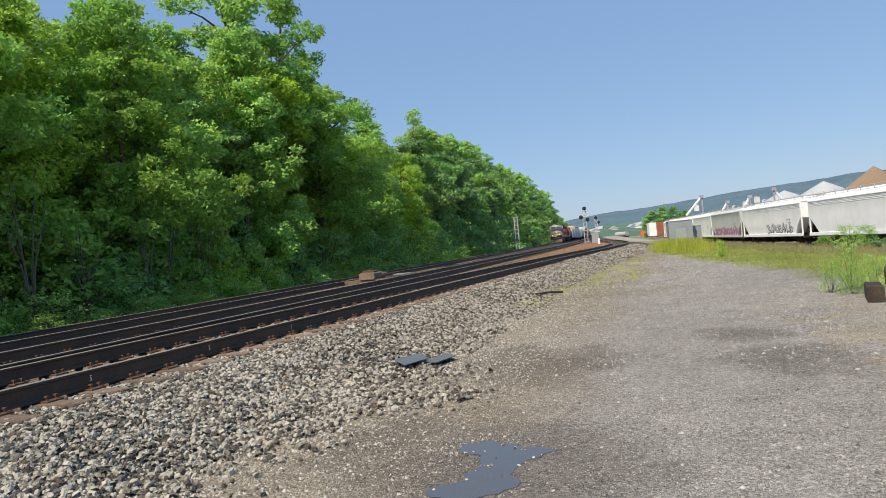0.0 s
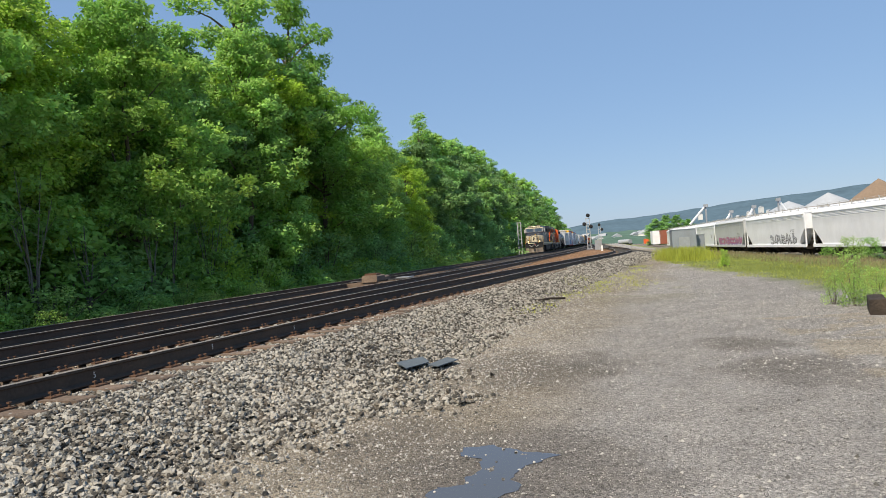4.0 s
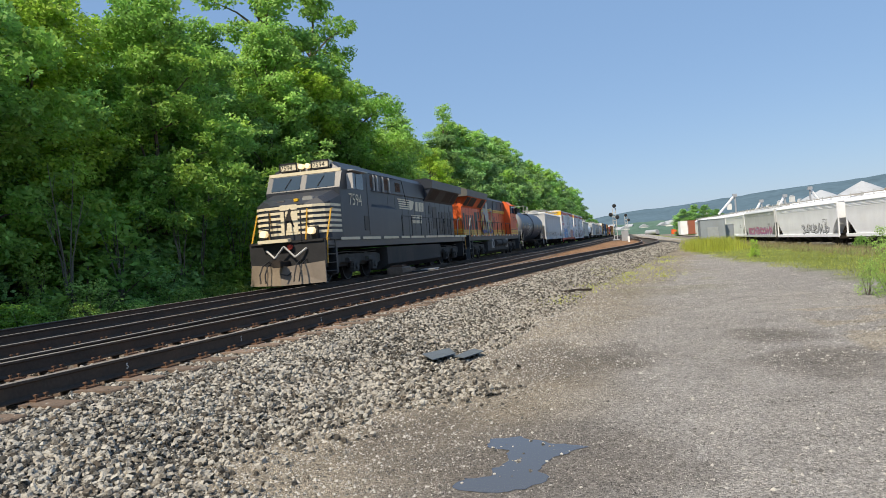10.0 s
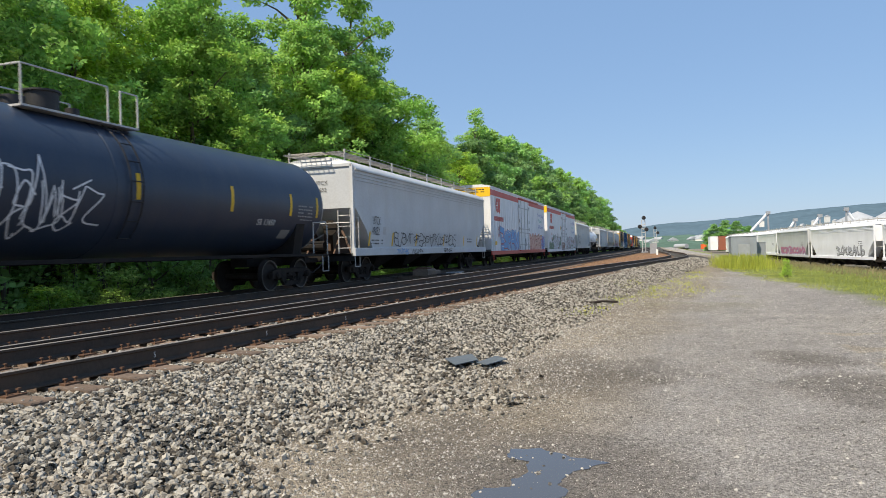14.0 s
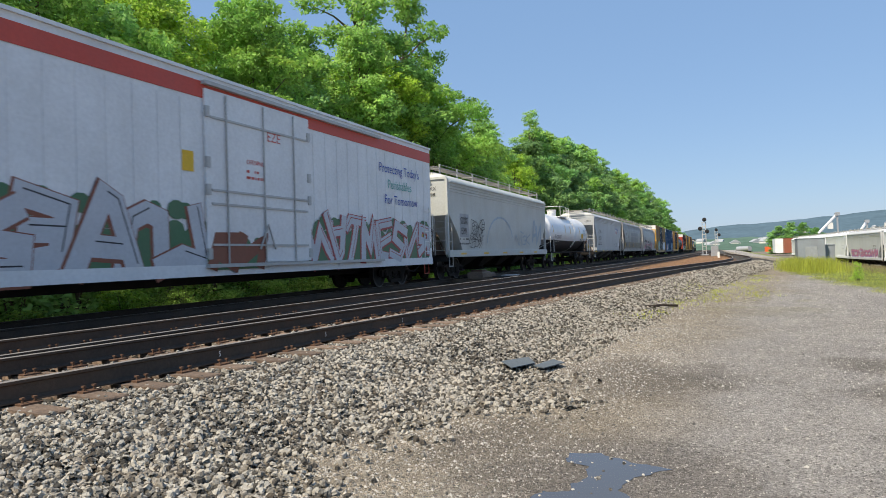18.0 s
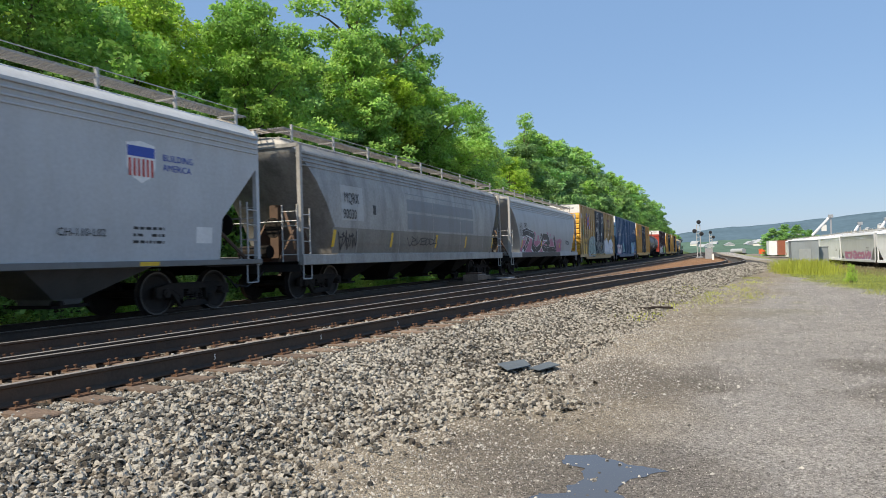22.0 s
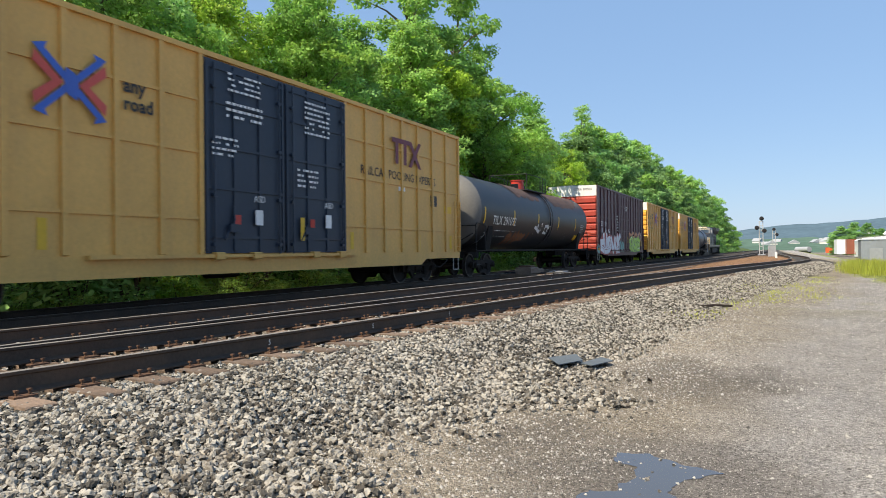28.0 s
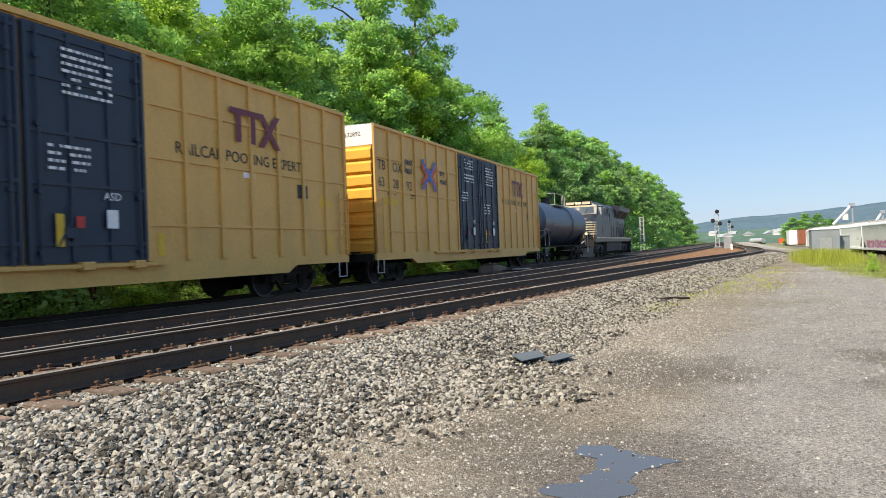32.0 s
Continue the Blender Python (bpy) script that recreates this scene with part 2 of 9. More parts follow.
PUD = [(-1.14, 3.93), (-0.95, 3.86), (-0.69, 3.90), (-0.60, 4.08), (-0.66, 4.25), (-0.60, 4.50), (-0.42, 4.72), (-0.46, 4.80), (-0.66, 4.82), (-0.86, 4.98), (-1.10, 4.92), (-1.10, 4.76), (-0.94, 4.66), (-0.88, 4.45), (-0.97, 4.28), (-0.92, 4.16), (-1.12, 4.08)]


def in_puddle(x, y):
    hit = False
    for k in range(len(PUD)):
        (ax, ay), (bx, by) = PUD[k], PUD[k - 1]
        if (ay > y) != (by > y) and x < (bx - ax) * (y - ay) / (by - ay) + ax:
            hit = not hit
    return hit


def puddle_near(x, y):
    """1 in the puddle, falling to 0 a little way outside it."""
    if not (-1.8 < x < 0.3 and 3.2 < y < 5.7):
        return 0.0
    if in_puddle(x, y):
        return 1.0
    p = Vector((x, y))
    best = 9.0
    for k in range(len(PUD)):
        a, b = Vector(PUD[k]), Vector(PUD[k - 1])
        e = b - a
        u = min(1, max(0, (p - a).dot(e) / e.length_squared))
        best = min(best, (a + e * u - p).length)
    return 1 - smooth(0.15, 0.5, best)


PUDDLE_Z = -0.045


def ground_z(x, y):
    b = track_b(y)
    toe = b + 3.1 + 0.25 * math.sin(y * 0.7) + 0.12 * math.sin(y * 2.3)
    z = 0.272 * (1 - smooth(b + 1.35, toe, x))
    if x < b - 1.5:
        c = track_c(y)
        z -= 0.09 * smooth(c - 1.4, c - 2.3, x)
        z -= 0.30 * smooth(-13.4, -15.2, x)
        z += 0.20 * max(0, -18.0 - x)
    right = 3.4 + 0.06 * max(0, 30 - abs(y - 30)) + 0.8 * smooth(20, 10, y)
    z -= 1.5 * smooth(right + 3, right + 14, x) * smooth(6, 16, y)
    if y > 60:
        z -= 0.35 * smooth(60, 160, y) * smooth(b + 1.5, b + 6, x)
    if x > toe:
        z += 0.03 * noise.noise((x * 0.6, y * 0.6, 1.3)) + 0.012 * noise.noise((x * 2.5, y * 2.5, 4.1))
        d = math.hypot((x + 0.82) * 1.0, (y - 4.45) * 0.8)
        z -= 0.045 * max(0, 1 - d / 1.5)
        w = puddle_near(x, y)
        z += (PUDDLE_Z - z) * w
    return z


def axis(spans):
    out = []
    for a, b, step in spans:
        n = max(1, int(round((b - a) / step)))
        out += list(np.linspace(a, b, n, endpoint=False))
    return np.array(out + [spans[-1][1]])


GX = axis([(-2500, -200, 460), (-200, -60, 28), (-60, -24, 3), (-24, -9, 0.6), (-9, 4.5, 0.11), (4.5, 12, 0.35), (12, 40, 1.5), (40, 200, 16), (200, 2500, 460)])
GY = axis([(-600, -60, 90), (-60, -6, 6), (-6, 2, 0.5), (2, 14, 0.11), (14, 40, 0.35), (40, 90, 1.2), (90, 220, 5), (220, 700, 48), (700, 3600, 480)])
nx, ny = len(GX), len(GY)
XX, YY = np.meshgrid(GX, GY)
ZZ = np.array([[ground_z(x, y) for x in GX] for y in GY])
gv = np.stack([XX.ravel(), YY.ravel(), ZZ.ravel()], 1)
ii = (np.arange(ny - 1)[:, None] * nx + np.arange(nx - 1)[None, :]).ravel()
gf = np.stack([ii, ii + 1, ii + nx + 1, ii + nx], 1)


def fbm(x, y, s, seed):
    return noise.fractal((x * s, y * s, seed), 0.7, 2.0, 4)


# stone and dark are set far darker than the loose stones on top
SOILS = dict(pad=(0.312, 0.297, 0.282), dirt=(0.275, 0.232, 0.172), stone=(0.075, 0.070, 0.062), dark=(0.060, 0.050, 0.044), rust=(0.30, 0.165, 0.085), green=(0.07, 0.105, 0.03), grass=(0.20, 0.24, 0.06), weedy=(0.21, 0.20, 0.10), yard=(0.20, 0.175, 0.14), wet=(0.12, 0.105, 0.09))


def verge_edge(y):
    """Where the gravel lot ends on the east."""
    return float(np.interp(y, (6, 10, 15, 19, 23, 28, 39, 52, 70, 120), (4.6, 4.2, 4.7, 5.0, 4.3, 3.8, 3.3, 3.8, 5.0, 8.0)))


def soil(x, y):
    """What lies on the ground there: a blend of the kinds of soil."""
    b = track_b(y)
    n1, n2 = fbm(x, y, 0.35, 2.0), fbm(x, y, 1.1, 9.0)
    w = {}
    toe = b + 3.1
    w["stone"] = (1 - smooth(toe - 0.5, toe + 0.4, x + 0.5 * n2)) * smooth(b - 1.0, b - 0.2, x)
    inner = 1 - smooth(b - 1.0, b - 0.2, x)
    far = smooth(14, 22, y) * (1 - smooth(90, 130, y))
    c = track_c(y)
    w["rust"] = 0.8 * inner * far * smooth(c + 0.2, c + 1.0, x)
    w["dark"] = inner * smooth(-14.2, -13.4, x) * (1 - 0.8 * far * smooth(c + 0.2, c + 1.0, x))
    w["green"] = 1 - smooth(-14.2, -13.4, x)
    pad = smooth(toe - 0.5, toe + 0.4, x + 0.5 * n2)
    right = verge_edge(y) + 0.5 * n1
    g = smooth(right - 0.6, right + 0.8, x) * smooth(8, 12, y + 2 * n2)
    yard = smooth(right + 5, right + 8, x)
    tuft = max(0, min(1, 2.4 * (fbm(x, y, 0.5, 5.0) + 0.1))) * smooth(14, 20, y) * (1 - smooth(38, 60, y)) * (1 - smooth(1.6, 2.6, x))
    w["grass"] = pad * g * (1 - yard)
    w["yard"] = pad * g * yard
    w["weedy"] = pad * (1 - g) * 0.55 * tuft
    left = 1 - smooth(0.2, 1.8, x - b - 4.2 + 0.8 * n1)
    w["dirt"] = pad * (1 - g) * (1 - 0.55 * tuft) * (0.75 * left + 0.15)
    wet = max(0, min(1, 1.6 - math.hypot(x + 0.85, y - 4.45) / 0.75 + 0.5 * n2))
    for cx, cy, r in ((-0.85, 8.0, 0.75), (1.58, 9.2, 0.42), (1.75, 7.4, 0.5), (-1.6, 5.0, 0.4)):
        wet = max(wet, 0.75 * max(0, min(1, 1.5 - math.hypot((x - cx), (y - cy) * 0.8) / r + 0.7 * n2)))
    w["pad"] = pad * (1 - g) * (1 - 0.55 * tuft) * (1 - 0.75 * left - 0.15)
    w["wet"] = 2.5 * wet * pad
    tot = sum(w.values()) + 1e-6
    col = [sum(SOILS[k][i] * v for k, v in w.items()) / tot for i in range(3)]
    k = 1 + 0.10 * n1 + 0.06 * n2
    if 2.2 < x < 5.0 and 5.5 < y < 12 and fbm(x, y, 0.9, 15.0) > 0.05:
        col = [col[0] * 1.08, col[1] * 1.01, col[2] * 0.88]
    return [c * k for c in col]


M_ground = bpy.data.materials.new("gravel ground")
M_ground.use_nodes = True
gt = M_ground.node_tree
gb = gt.nodes["Principled BSDF"]
gb.inputs["Roughness"].default_value = 0.95
gb.inputs["Specular IOR Level"].default_value = 0.2
attr = gt.nodes.new("ShaderNodeAttribute")
attr.attribute_name = "soil"
gco = gt.nodes.new("ShaderNodeTexCoord")
vor = gt.nodes.new("ShaderNodeTexVoronoi")
vor.inputs["Scale"].default_value = 55
vor2 = gt.nodes.new("ShaderNodeTexVoronoi")
vor2.inputs["Scale"].default_value = 130
gn = gt.nodes.new("ShaderNodeTexNoise")
gn.inputs["Scale"].default_value = 2.2
gn.inputs["Detail"].default_value = 9
for nd in (vor, vor2, gn):
    gt.links.new(gco.outputs["Object"], nd.inputs["Vector"])
sep = gt.nodes.new("ShaderNodeSeparateColor")
gt.links.new(vor.outputs["Color"], sep.inputs[0])
sep2 = gt.nodes.new("ShaderNodeSeparateColor")
gt.links.new(vor2.outputs["Color"], sep2.inputs[0])


def gmath(op, a, b):
    nd = gt.nodes.new("ShaderNodeMath")
    nd.operation = op
    for k, v in enumerate((a, b)):
        if isinstance(v, (int, float)):
            nd.inputs[k].default_value = v
        else:
            gt.links.new(v, nd.inputs[k])
    return nd.outputs[0]


tone = gmath("ADD", gmath("MULTIPLY", sep.outputs[0], 0.50), gmath("MULTIPLY", sep2.outputs[1], 0.60))
tone = gmath("ADD", tone, gmath("MULTIPLY", gn.outputs[0], 0.6))
chips = gmath("ADD", gmath("MULTIPLY", gmath("GREATER_THAN", sep.outputs[2], 0.88), 0.42), gmath("MULTIPLY", gmath("LESS_THAN", sep2.outputs[2], 0.14), -0.36))
tone = gmath("ADD", gmath("ADD", tone, chips), 0.13)
gsc = gt.nodes.new("ShaderNodeVectorMath")
gsc.operation = "SCALE"
gt.links.new(attr.outputs["Color"], gsc.inputs[0])
gt.links.new(tone, gsc.inputs["Scale"])
gt.links.new(gsc.outputs[0], gb.inputs["Base Color"])
gbump = gt.nodes.new("ShaderNodeBump")
gbump.inputs["Strength"].default_value = 0.8
gbump.inputs["Distance"].default_value = 0.02
gt.links.new(gmath("SUBTRACT", gmath("MULTIPLY", gn.outputs[0], 0.6), gmath("ADD", vor.outputs["Distance"], vor2.outputs["Distance"])), gbump.inputs["Height"])
gt.links.new(gbump.outputs[0], gb.inputs["Normal"])

gme = quick_mesh("ground", gv, gf, M_ground)
ca = gme.color_attributes.new("soil", "FLOAT_COLOR", "POINT")
cols = np.ones((nx * ny, 4), dtype=np.float32)
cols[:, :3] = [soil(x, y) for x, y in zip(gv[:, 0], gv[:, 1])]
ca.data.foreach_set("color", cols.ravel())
gme.polygons.foreach_set("use_smooth", [True] * len(gme.polygons))
ground = tagged(new("ground", gme), "grey gravel lot beside stony railway ballast, green verges", "ground", kind="structure")

M_water = material("still water", (0.075, 0.075, 0.075), 0.03, var=0.05, bump=0, spec=0.6)

# ---- railway tracks ----
RAIL_PROFILE = [(-0.07, 0.0), (0.07, 0.0), (0.07, 0.012), (0.012, 0.035), (0.012, 0.135), (0.036, 0.15), (0.036, 0.172), (-0.036, 0.172), (-0.036, 0.15), (-0.012, 0.135), (-0.012, 0.035), (-0.07, 0.012)]


def rail_shapes(line, ys, side, top):
    """Body and worn head of a rail beside a track's middle line."""
    body, head = Shape(), Shape()
    rb, rh = [], []
    for k, y in enumerate(ys):
        x = line(y)
        dx = (line(y + 0.5) - line(y - 0.5))
        nrm = Vector((1, -dx, 0)).normalized()
        p = Vector((x, y, top - 0.172)) + nrm * side * 0.7535
        rb.append([p + nrm * u + Vector((0, 0, w)) for u, w in RAIL_PROFILE])
        rh.append([p + nrm * u + Vector((0, 0, w)) for u, w in ((-0.03, 0.1725), (0.03, 0.1725), (0.022, 0.1765), (-0.022, 0.1765))])
    body.loft(rb)
    head.loft(rh)
    return body, head


def tie_mesh(seed):
    r = random.Random(seed)
    s = Shape()
    l, w, h = 1.30, 0.115, 0.09
    s.box(-l - r.uniform(-0.05, 0.05), l + r.uniform(-0.06, 0.06), -w, w, -h, h, 0.012)
    return s.make("sleeper", M_tie)


TIES = [tie_mesh(k) for k in range(5)]
plate = Shape()
plate.box(-0.17, 0.17, -0.09, 0.09, 0, 0.016)
for sx in (-0.13, 0.12):
    for sy in (-0.05, 0.05):
        plate.rod((sx, sy, 0.01), (sx, sy, 0.05), 0.011, 5)
        plate.box(sx - 0.018, sx + 0.018, sy - 0.014, sy + 0.014, 0.045, 0.06)
PLATE = plate.make("tie_plate", M_rust)
anchor = Shape()
anchor.box(-0.05, 0.05, -0.012, 0.012, -0.02, 0.035)
anchor.rod((0.045, 0, 0.03), (0.095, 0, 0.045), 0.012, 5)
ANCHOR = anchor.make("rail_clip", M_rust)


TIE_YS = []


def track(name, label, line, top, y0, y1, tie0, tie1, plates):
    tr = thing(name, label, "railway track", kind="structure")
    ys = [y0]
    while ys[-1] < y1:
        ys.append(ys[-1] + (1.0 if -10 < ys[-1] < 110 else 8.0))
    for side in (1, -1):
        body, head = rail_shapes(line, ys, side, top)
        r = part("rail", body, M_rail, tr)
        part("rail_head", head, M_railtop, r, "rail head worn bright by wheels")
    k = 0
    y = tie0
    while y < tie1:
        dx = line(y + 0.5) - line(y - 0.5)
        m = pose(line(y) + random.uniform(-0.05, 0.05), y, top - 0.172 - 0.016 - 0.09, 0, 0, -math.degrees(dx) + random.uniform(-1.0, 1.0))
        part("sleeper", TIES[k % 5], M_tie, tr, at=m)
        if line is track_b:
            TIE_YS.append(y)
        if plates[0] < y < plates[1]:
            for side in (1, -1):
                part("tie_plate", PLATE, M_rust, tr, at=pose(line(y) + side * 0.7535, y, top - 0.188, 0, 0, -math.degrees(dx)))
        y += 0.52 + random.uniform(-0.02, 0.02)
        k += 1
    return tr


siding = track("railway_siding", "dark steel siding track on worn timber sleepers in ballast", track_b, RAIL_B, -50, 140, -4, 62, (2.5, 18))
loop = track("railway_track", "rusty loop track on timber sleepers between siding and main line", track_c, RAIL_C, -50, 380, -4, 46, (3, 12))
main_line = track("main_line_track", "dark main line track at the foot of the wooded bank", lambda y: TRACK_A, RAIL_A, -80, 900, 2, 60, (0, 0))

# ---- trees and undergrowth ----
def leaf_cloud(clumps, per, size, seed, droop=0.25, flat=0.22):
    """Leaves as bent quads scattered through the shells of clumps (x, y, z, r)."""
    r = np.random.default_rng(seed)
    clumps = np.asarray(clumps, dtype=float)
    cnt = np.maximum(6, (per * clumps[:, 3] ** 2)).astype(int)
    idx = np.repeat(np.arange(len(clumps)), cnt)
    n = len(idx)
    d = r.normal(size=(n, 3))
    d /= np.linalg.norm(d, axis=1)[:, None]
    rad = clumps[idx, 3] * (0.35 + 0.85 * r.random(n) ** 0.8)
    p = clumps[idx, :3] + d * rad[:, None] * np.array([1, 1, 0.55])
    nrm = d * flat + r.normal(size=(n, 3)) * 0.42 + np.array([-0.2, -0.36, 0.58])
    nrm /= np.linalg.norm(nrm, axis=1)[:, None]
    u = np.cross(nrm, r.normal(size=(n, 3)))
    u /= np.linalg.norm(u, axis=1)[:, None] + 1e-9
    w = np.cross(nrm, u)
    s = size * (0.6 + 0.8 * r.random(n))[:, None]
    a = p - u * s * 0.9
    b = p + w * s * 0.5 - nrm * s * droop * 0.4
    c = p + u * s * 1.0 - nrm * s * droop
    e = p - w * s * 0.5 - nrm * s * droop * 0.4
    v = np.stack([a, b, c, e], 1).reshape(-1, 3)
    f = np.arange(4 * n).reshape(n, 4)
    return v, f


def tree_meshes(seed, h, spread, low, mat, per=640, size=0.088, lobes=30, sub=13, lobe_r=(0.30, 0.46), clump_r=(0.30, 0.50)):
    """Trunk with limbs, each ending in a rounded lobe of foliage that is made of leafy sprays."""
    r = random.Random(seed)
    wood = Shape()
    clumps = []
    pts = [Vector((0, 0, 0))]
    for k in range(1, 6):
        pts.append(Vector((r.uniform(-0.25, 0.25) * k * 0.6, r.uniform(-0.25, 0.25) * k * 0.6, h * 0.85 * k / 5)))
    r0 = 0.012 * h + 0.03
    for k in range(5):
        wood.rod(pts[k], pts[k + 1], r0 * (1 - k / 5.2), 7, r0 * (1 - (k + 1) / 5.2))
    for k in range(lobes):
        q = low + (1 - low) * (k + 0.5) / lobes
        a = k * 2.39996 + r.uniform(-0.5, 0.5)
        prof = math.sin(min(1, (q - low + 0.06) / (1 - low) * 0.93 + 0.07) * math.pi) ** 0.55
        rr = spread * prof * (0.30 + 0.62 * r.random() ** 0.5) * (0.8 + 0.35 * math.sin(3 * a + seed))
        big = spread * r.uniform(*lobe_r) * (1.15 - 0.45 * q)
        base = pts[min(4, int(q * 5))]
        e = Vector((base.x + math.cos(a) * rr, base.y + math.sin(a) * rr, h * (q - 0.05) + r.uniform(-0.4, 0.4)))
        clumps.append((e.x, e.y, e.z - 0.15 * big, big * 0.62))
        for j in range(sub):
            up = 1 - 1.25 * (j + 0.5) / sub
            w = math.sqrt(max(0.0, 1 - up * up))
            b = j * 2.39996 + r.uniform(-0.6, 0.6)
            d = big * r.uniform(0.72, 1.12)
            clumps.append((e.x + math.cos(b) * w * d, e.y + math.sin(b) * w * d, e.z + up * d * 0.68, r.uniform(*clump_r) * (1.1 - 0.3 * q)))
        s = base.lerp(pts[min(5, int(q * 5) + 1)], 0.3)
        s.z = max(0.3, min(s.z, e.z - 0.3 * rr))
        mid = s.lerp(e, 0.55) + Vector((0, 0, 0.12 * rr))
        wood.rod(s, mid, r0 * 0.32, 5, r0 * 0.18)
        wood.rod(mid, e, r0 * 0.18, 4, r0 * 0.06)
    v, f = leaf_cloud(clumps, per, size, seed)
    return wood.make("trunk", M_bark), quick_mesh("crown", v, f, mat)


KINDS = [
    ("maple", tree_meshes(1, 12, 3.6, 0.10, M_leaf)),
    ("locust", tree_meshes(2, 12, 3.2, 0.16, M_leaf2, size=0.084)),
    ("elm", tree_meshes(3, 12, 3.9, 0.08, M_leaf3)),
    ("ash", tree_meshes(4, 12, 3.0, 0.20, M_leaf, size=0.084, lobes=26)),
    ("tall", tree_meshes(5, 12, 2.6, 0.36, M_leaf, per=520, size=0.085, lobes=22, sub=8, lobe_r=(0.24, 0.36))),
    ("sparse", tree_meshes(6, 12, 1.9, 0.60, M_leaf, per=420, size=0.085, lobes=9, sub=6, lobe_r=(0.3, 0.45))),
    ("far_maple", tree_meshes(7, 12, 3.7, 0.06, M_leaf4, per=260, size=0.15, sub=9, clump_r=(0.4, 0.62))),
    ("far_elm", tree_meshes(8, 12, 3.9, 0.06, M_leaf3, per=260, size=0.15, sub=9, clump_r=(0.4, 0.62))),
    ("far_locust", tree_meshes(9, 12, 3.5, 0.06, M_leaf, per=260, size=0.15, sub=9, clump_r=(0.4, 0.62))),
]


def tree(kind, x, y, h, turn, wide=1.0, label="broad green tree in full summer leaf on the bank"):
    wood, crown = KINDS[kind][1]
    t = thing("tree", label, "tree", pose(x, y, ground_z(x, y) - 0.1, 0, 0, turn), "trees on the wooded bank")
    k = h / 12
    t.scale = (k * wide, k * wide, k)
    part("trunk", wood, M_bark, t)
    part("crown", crown, M_leaf, t)
    return t


# the front row: distance along the line and height
# the first three, out of view, are added or raised to shade the bank
FRONT = [(1, 13), (5.5, 13), (10, 13.0), (14.6, 12.4), (19.2, 12.6), (23.8, 12.7), (28.4, 13.5), (33, 14.4), (37.8, 15.6), (42.5, 15.6), (47.5, 14.3), (52.5, 13.1), (58, 12.2), (63.5, 11.4), (69, 12.0), (74, 13.8), (80, 15.6), (86, 16.4), (93, 16.8), (101, 17.5), (110, 18.2), (120, 18.8), (131, 18.2), (143, 17.8), (157, 18.4), (173, 19.2), (191, 20), (212, 20.4), (237, 20.4), (262, 19.6), (285, 17.5), (310, 14.5), (335, 11.5)]
rt = random.Random(11)
for k, (y, h) in enumerate(FRONT):
    kind = (2, 2, 2, 3, 1, 0, 3, 0, 1, 3, 0, 3, 2, 1, 3)[k % 15] if y < 72 else (6, 7, 8)[k % 3]
    w = rt.uniform(0.95, 1.15)
    back = 0.0 if y < 62 else 3.7 * h / 12 * w - 3.2
    tree(kind, -19.2 + (rt.uniform(-0.6, 0.8) if y > 66 else (0.9 if k % 2 else -1.0)) - back, y, h, rt.uniform(0, 360), w)
    if y < 130:
        tree((7, 6, 7)[k % 3], -24.2 + rt.uniform(-1, 1) - back, y + 2.0 + rt.uniform(-1, 1), h * rt.uniform(0.80, 0.93), rt.uniform(0, 360), 1.2)
for y, h, kind in ((7.5, 10.4, 2), (12.2, 11.2, 0), (16.8, 11.6, 2), (21.6, 12.4, 1), (26.2, 12.4, 0), (31, 13.0, 2), (46, 13.4, 0), (56, 12.0, 0)):
    tree(kind, -21.6, y, h, 37 * y, 1.05)
tree(4, -20.5, 38.0, 20.6, 40, 1.1, "tall open-crowned tree that stands above the others")
tree(4, -20.5, 43.0, 20.0, 160, 1.0, "tall open-crowned tree that stands above the others")
tree(5, -20.3, 77.5, 18.3, 20, 1.0, "half-bare tree with thin top growth")
tree(5, -20.6, 80.5, 17.4, 140, 1.1, "half-bare tree with thin top growth")

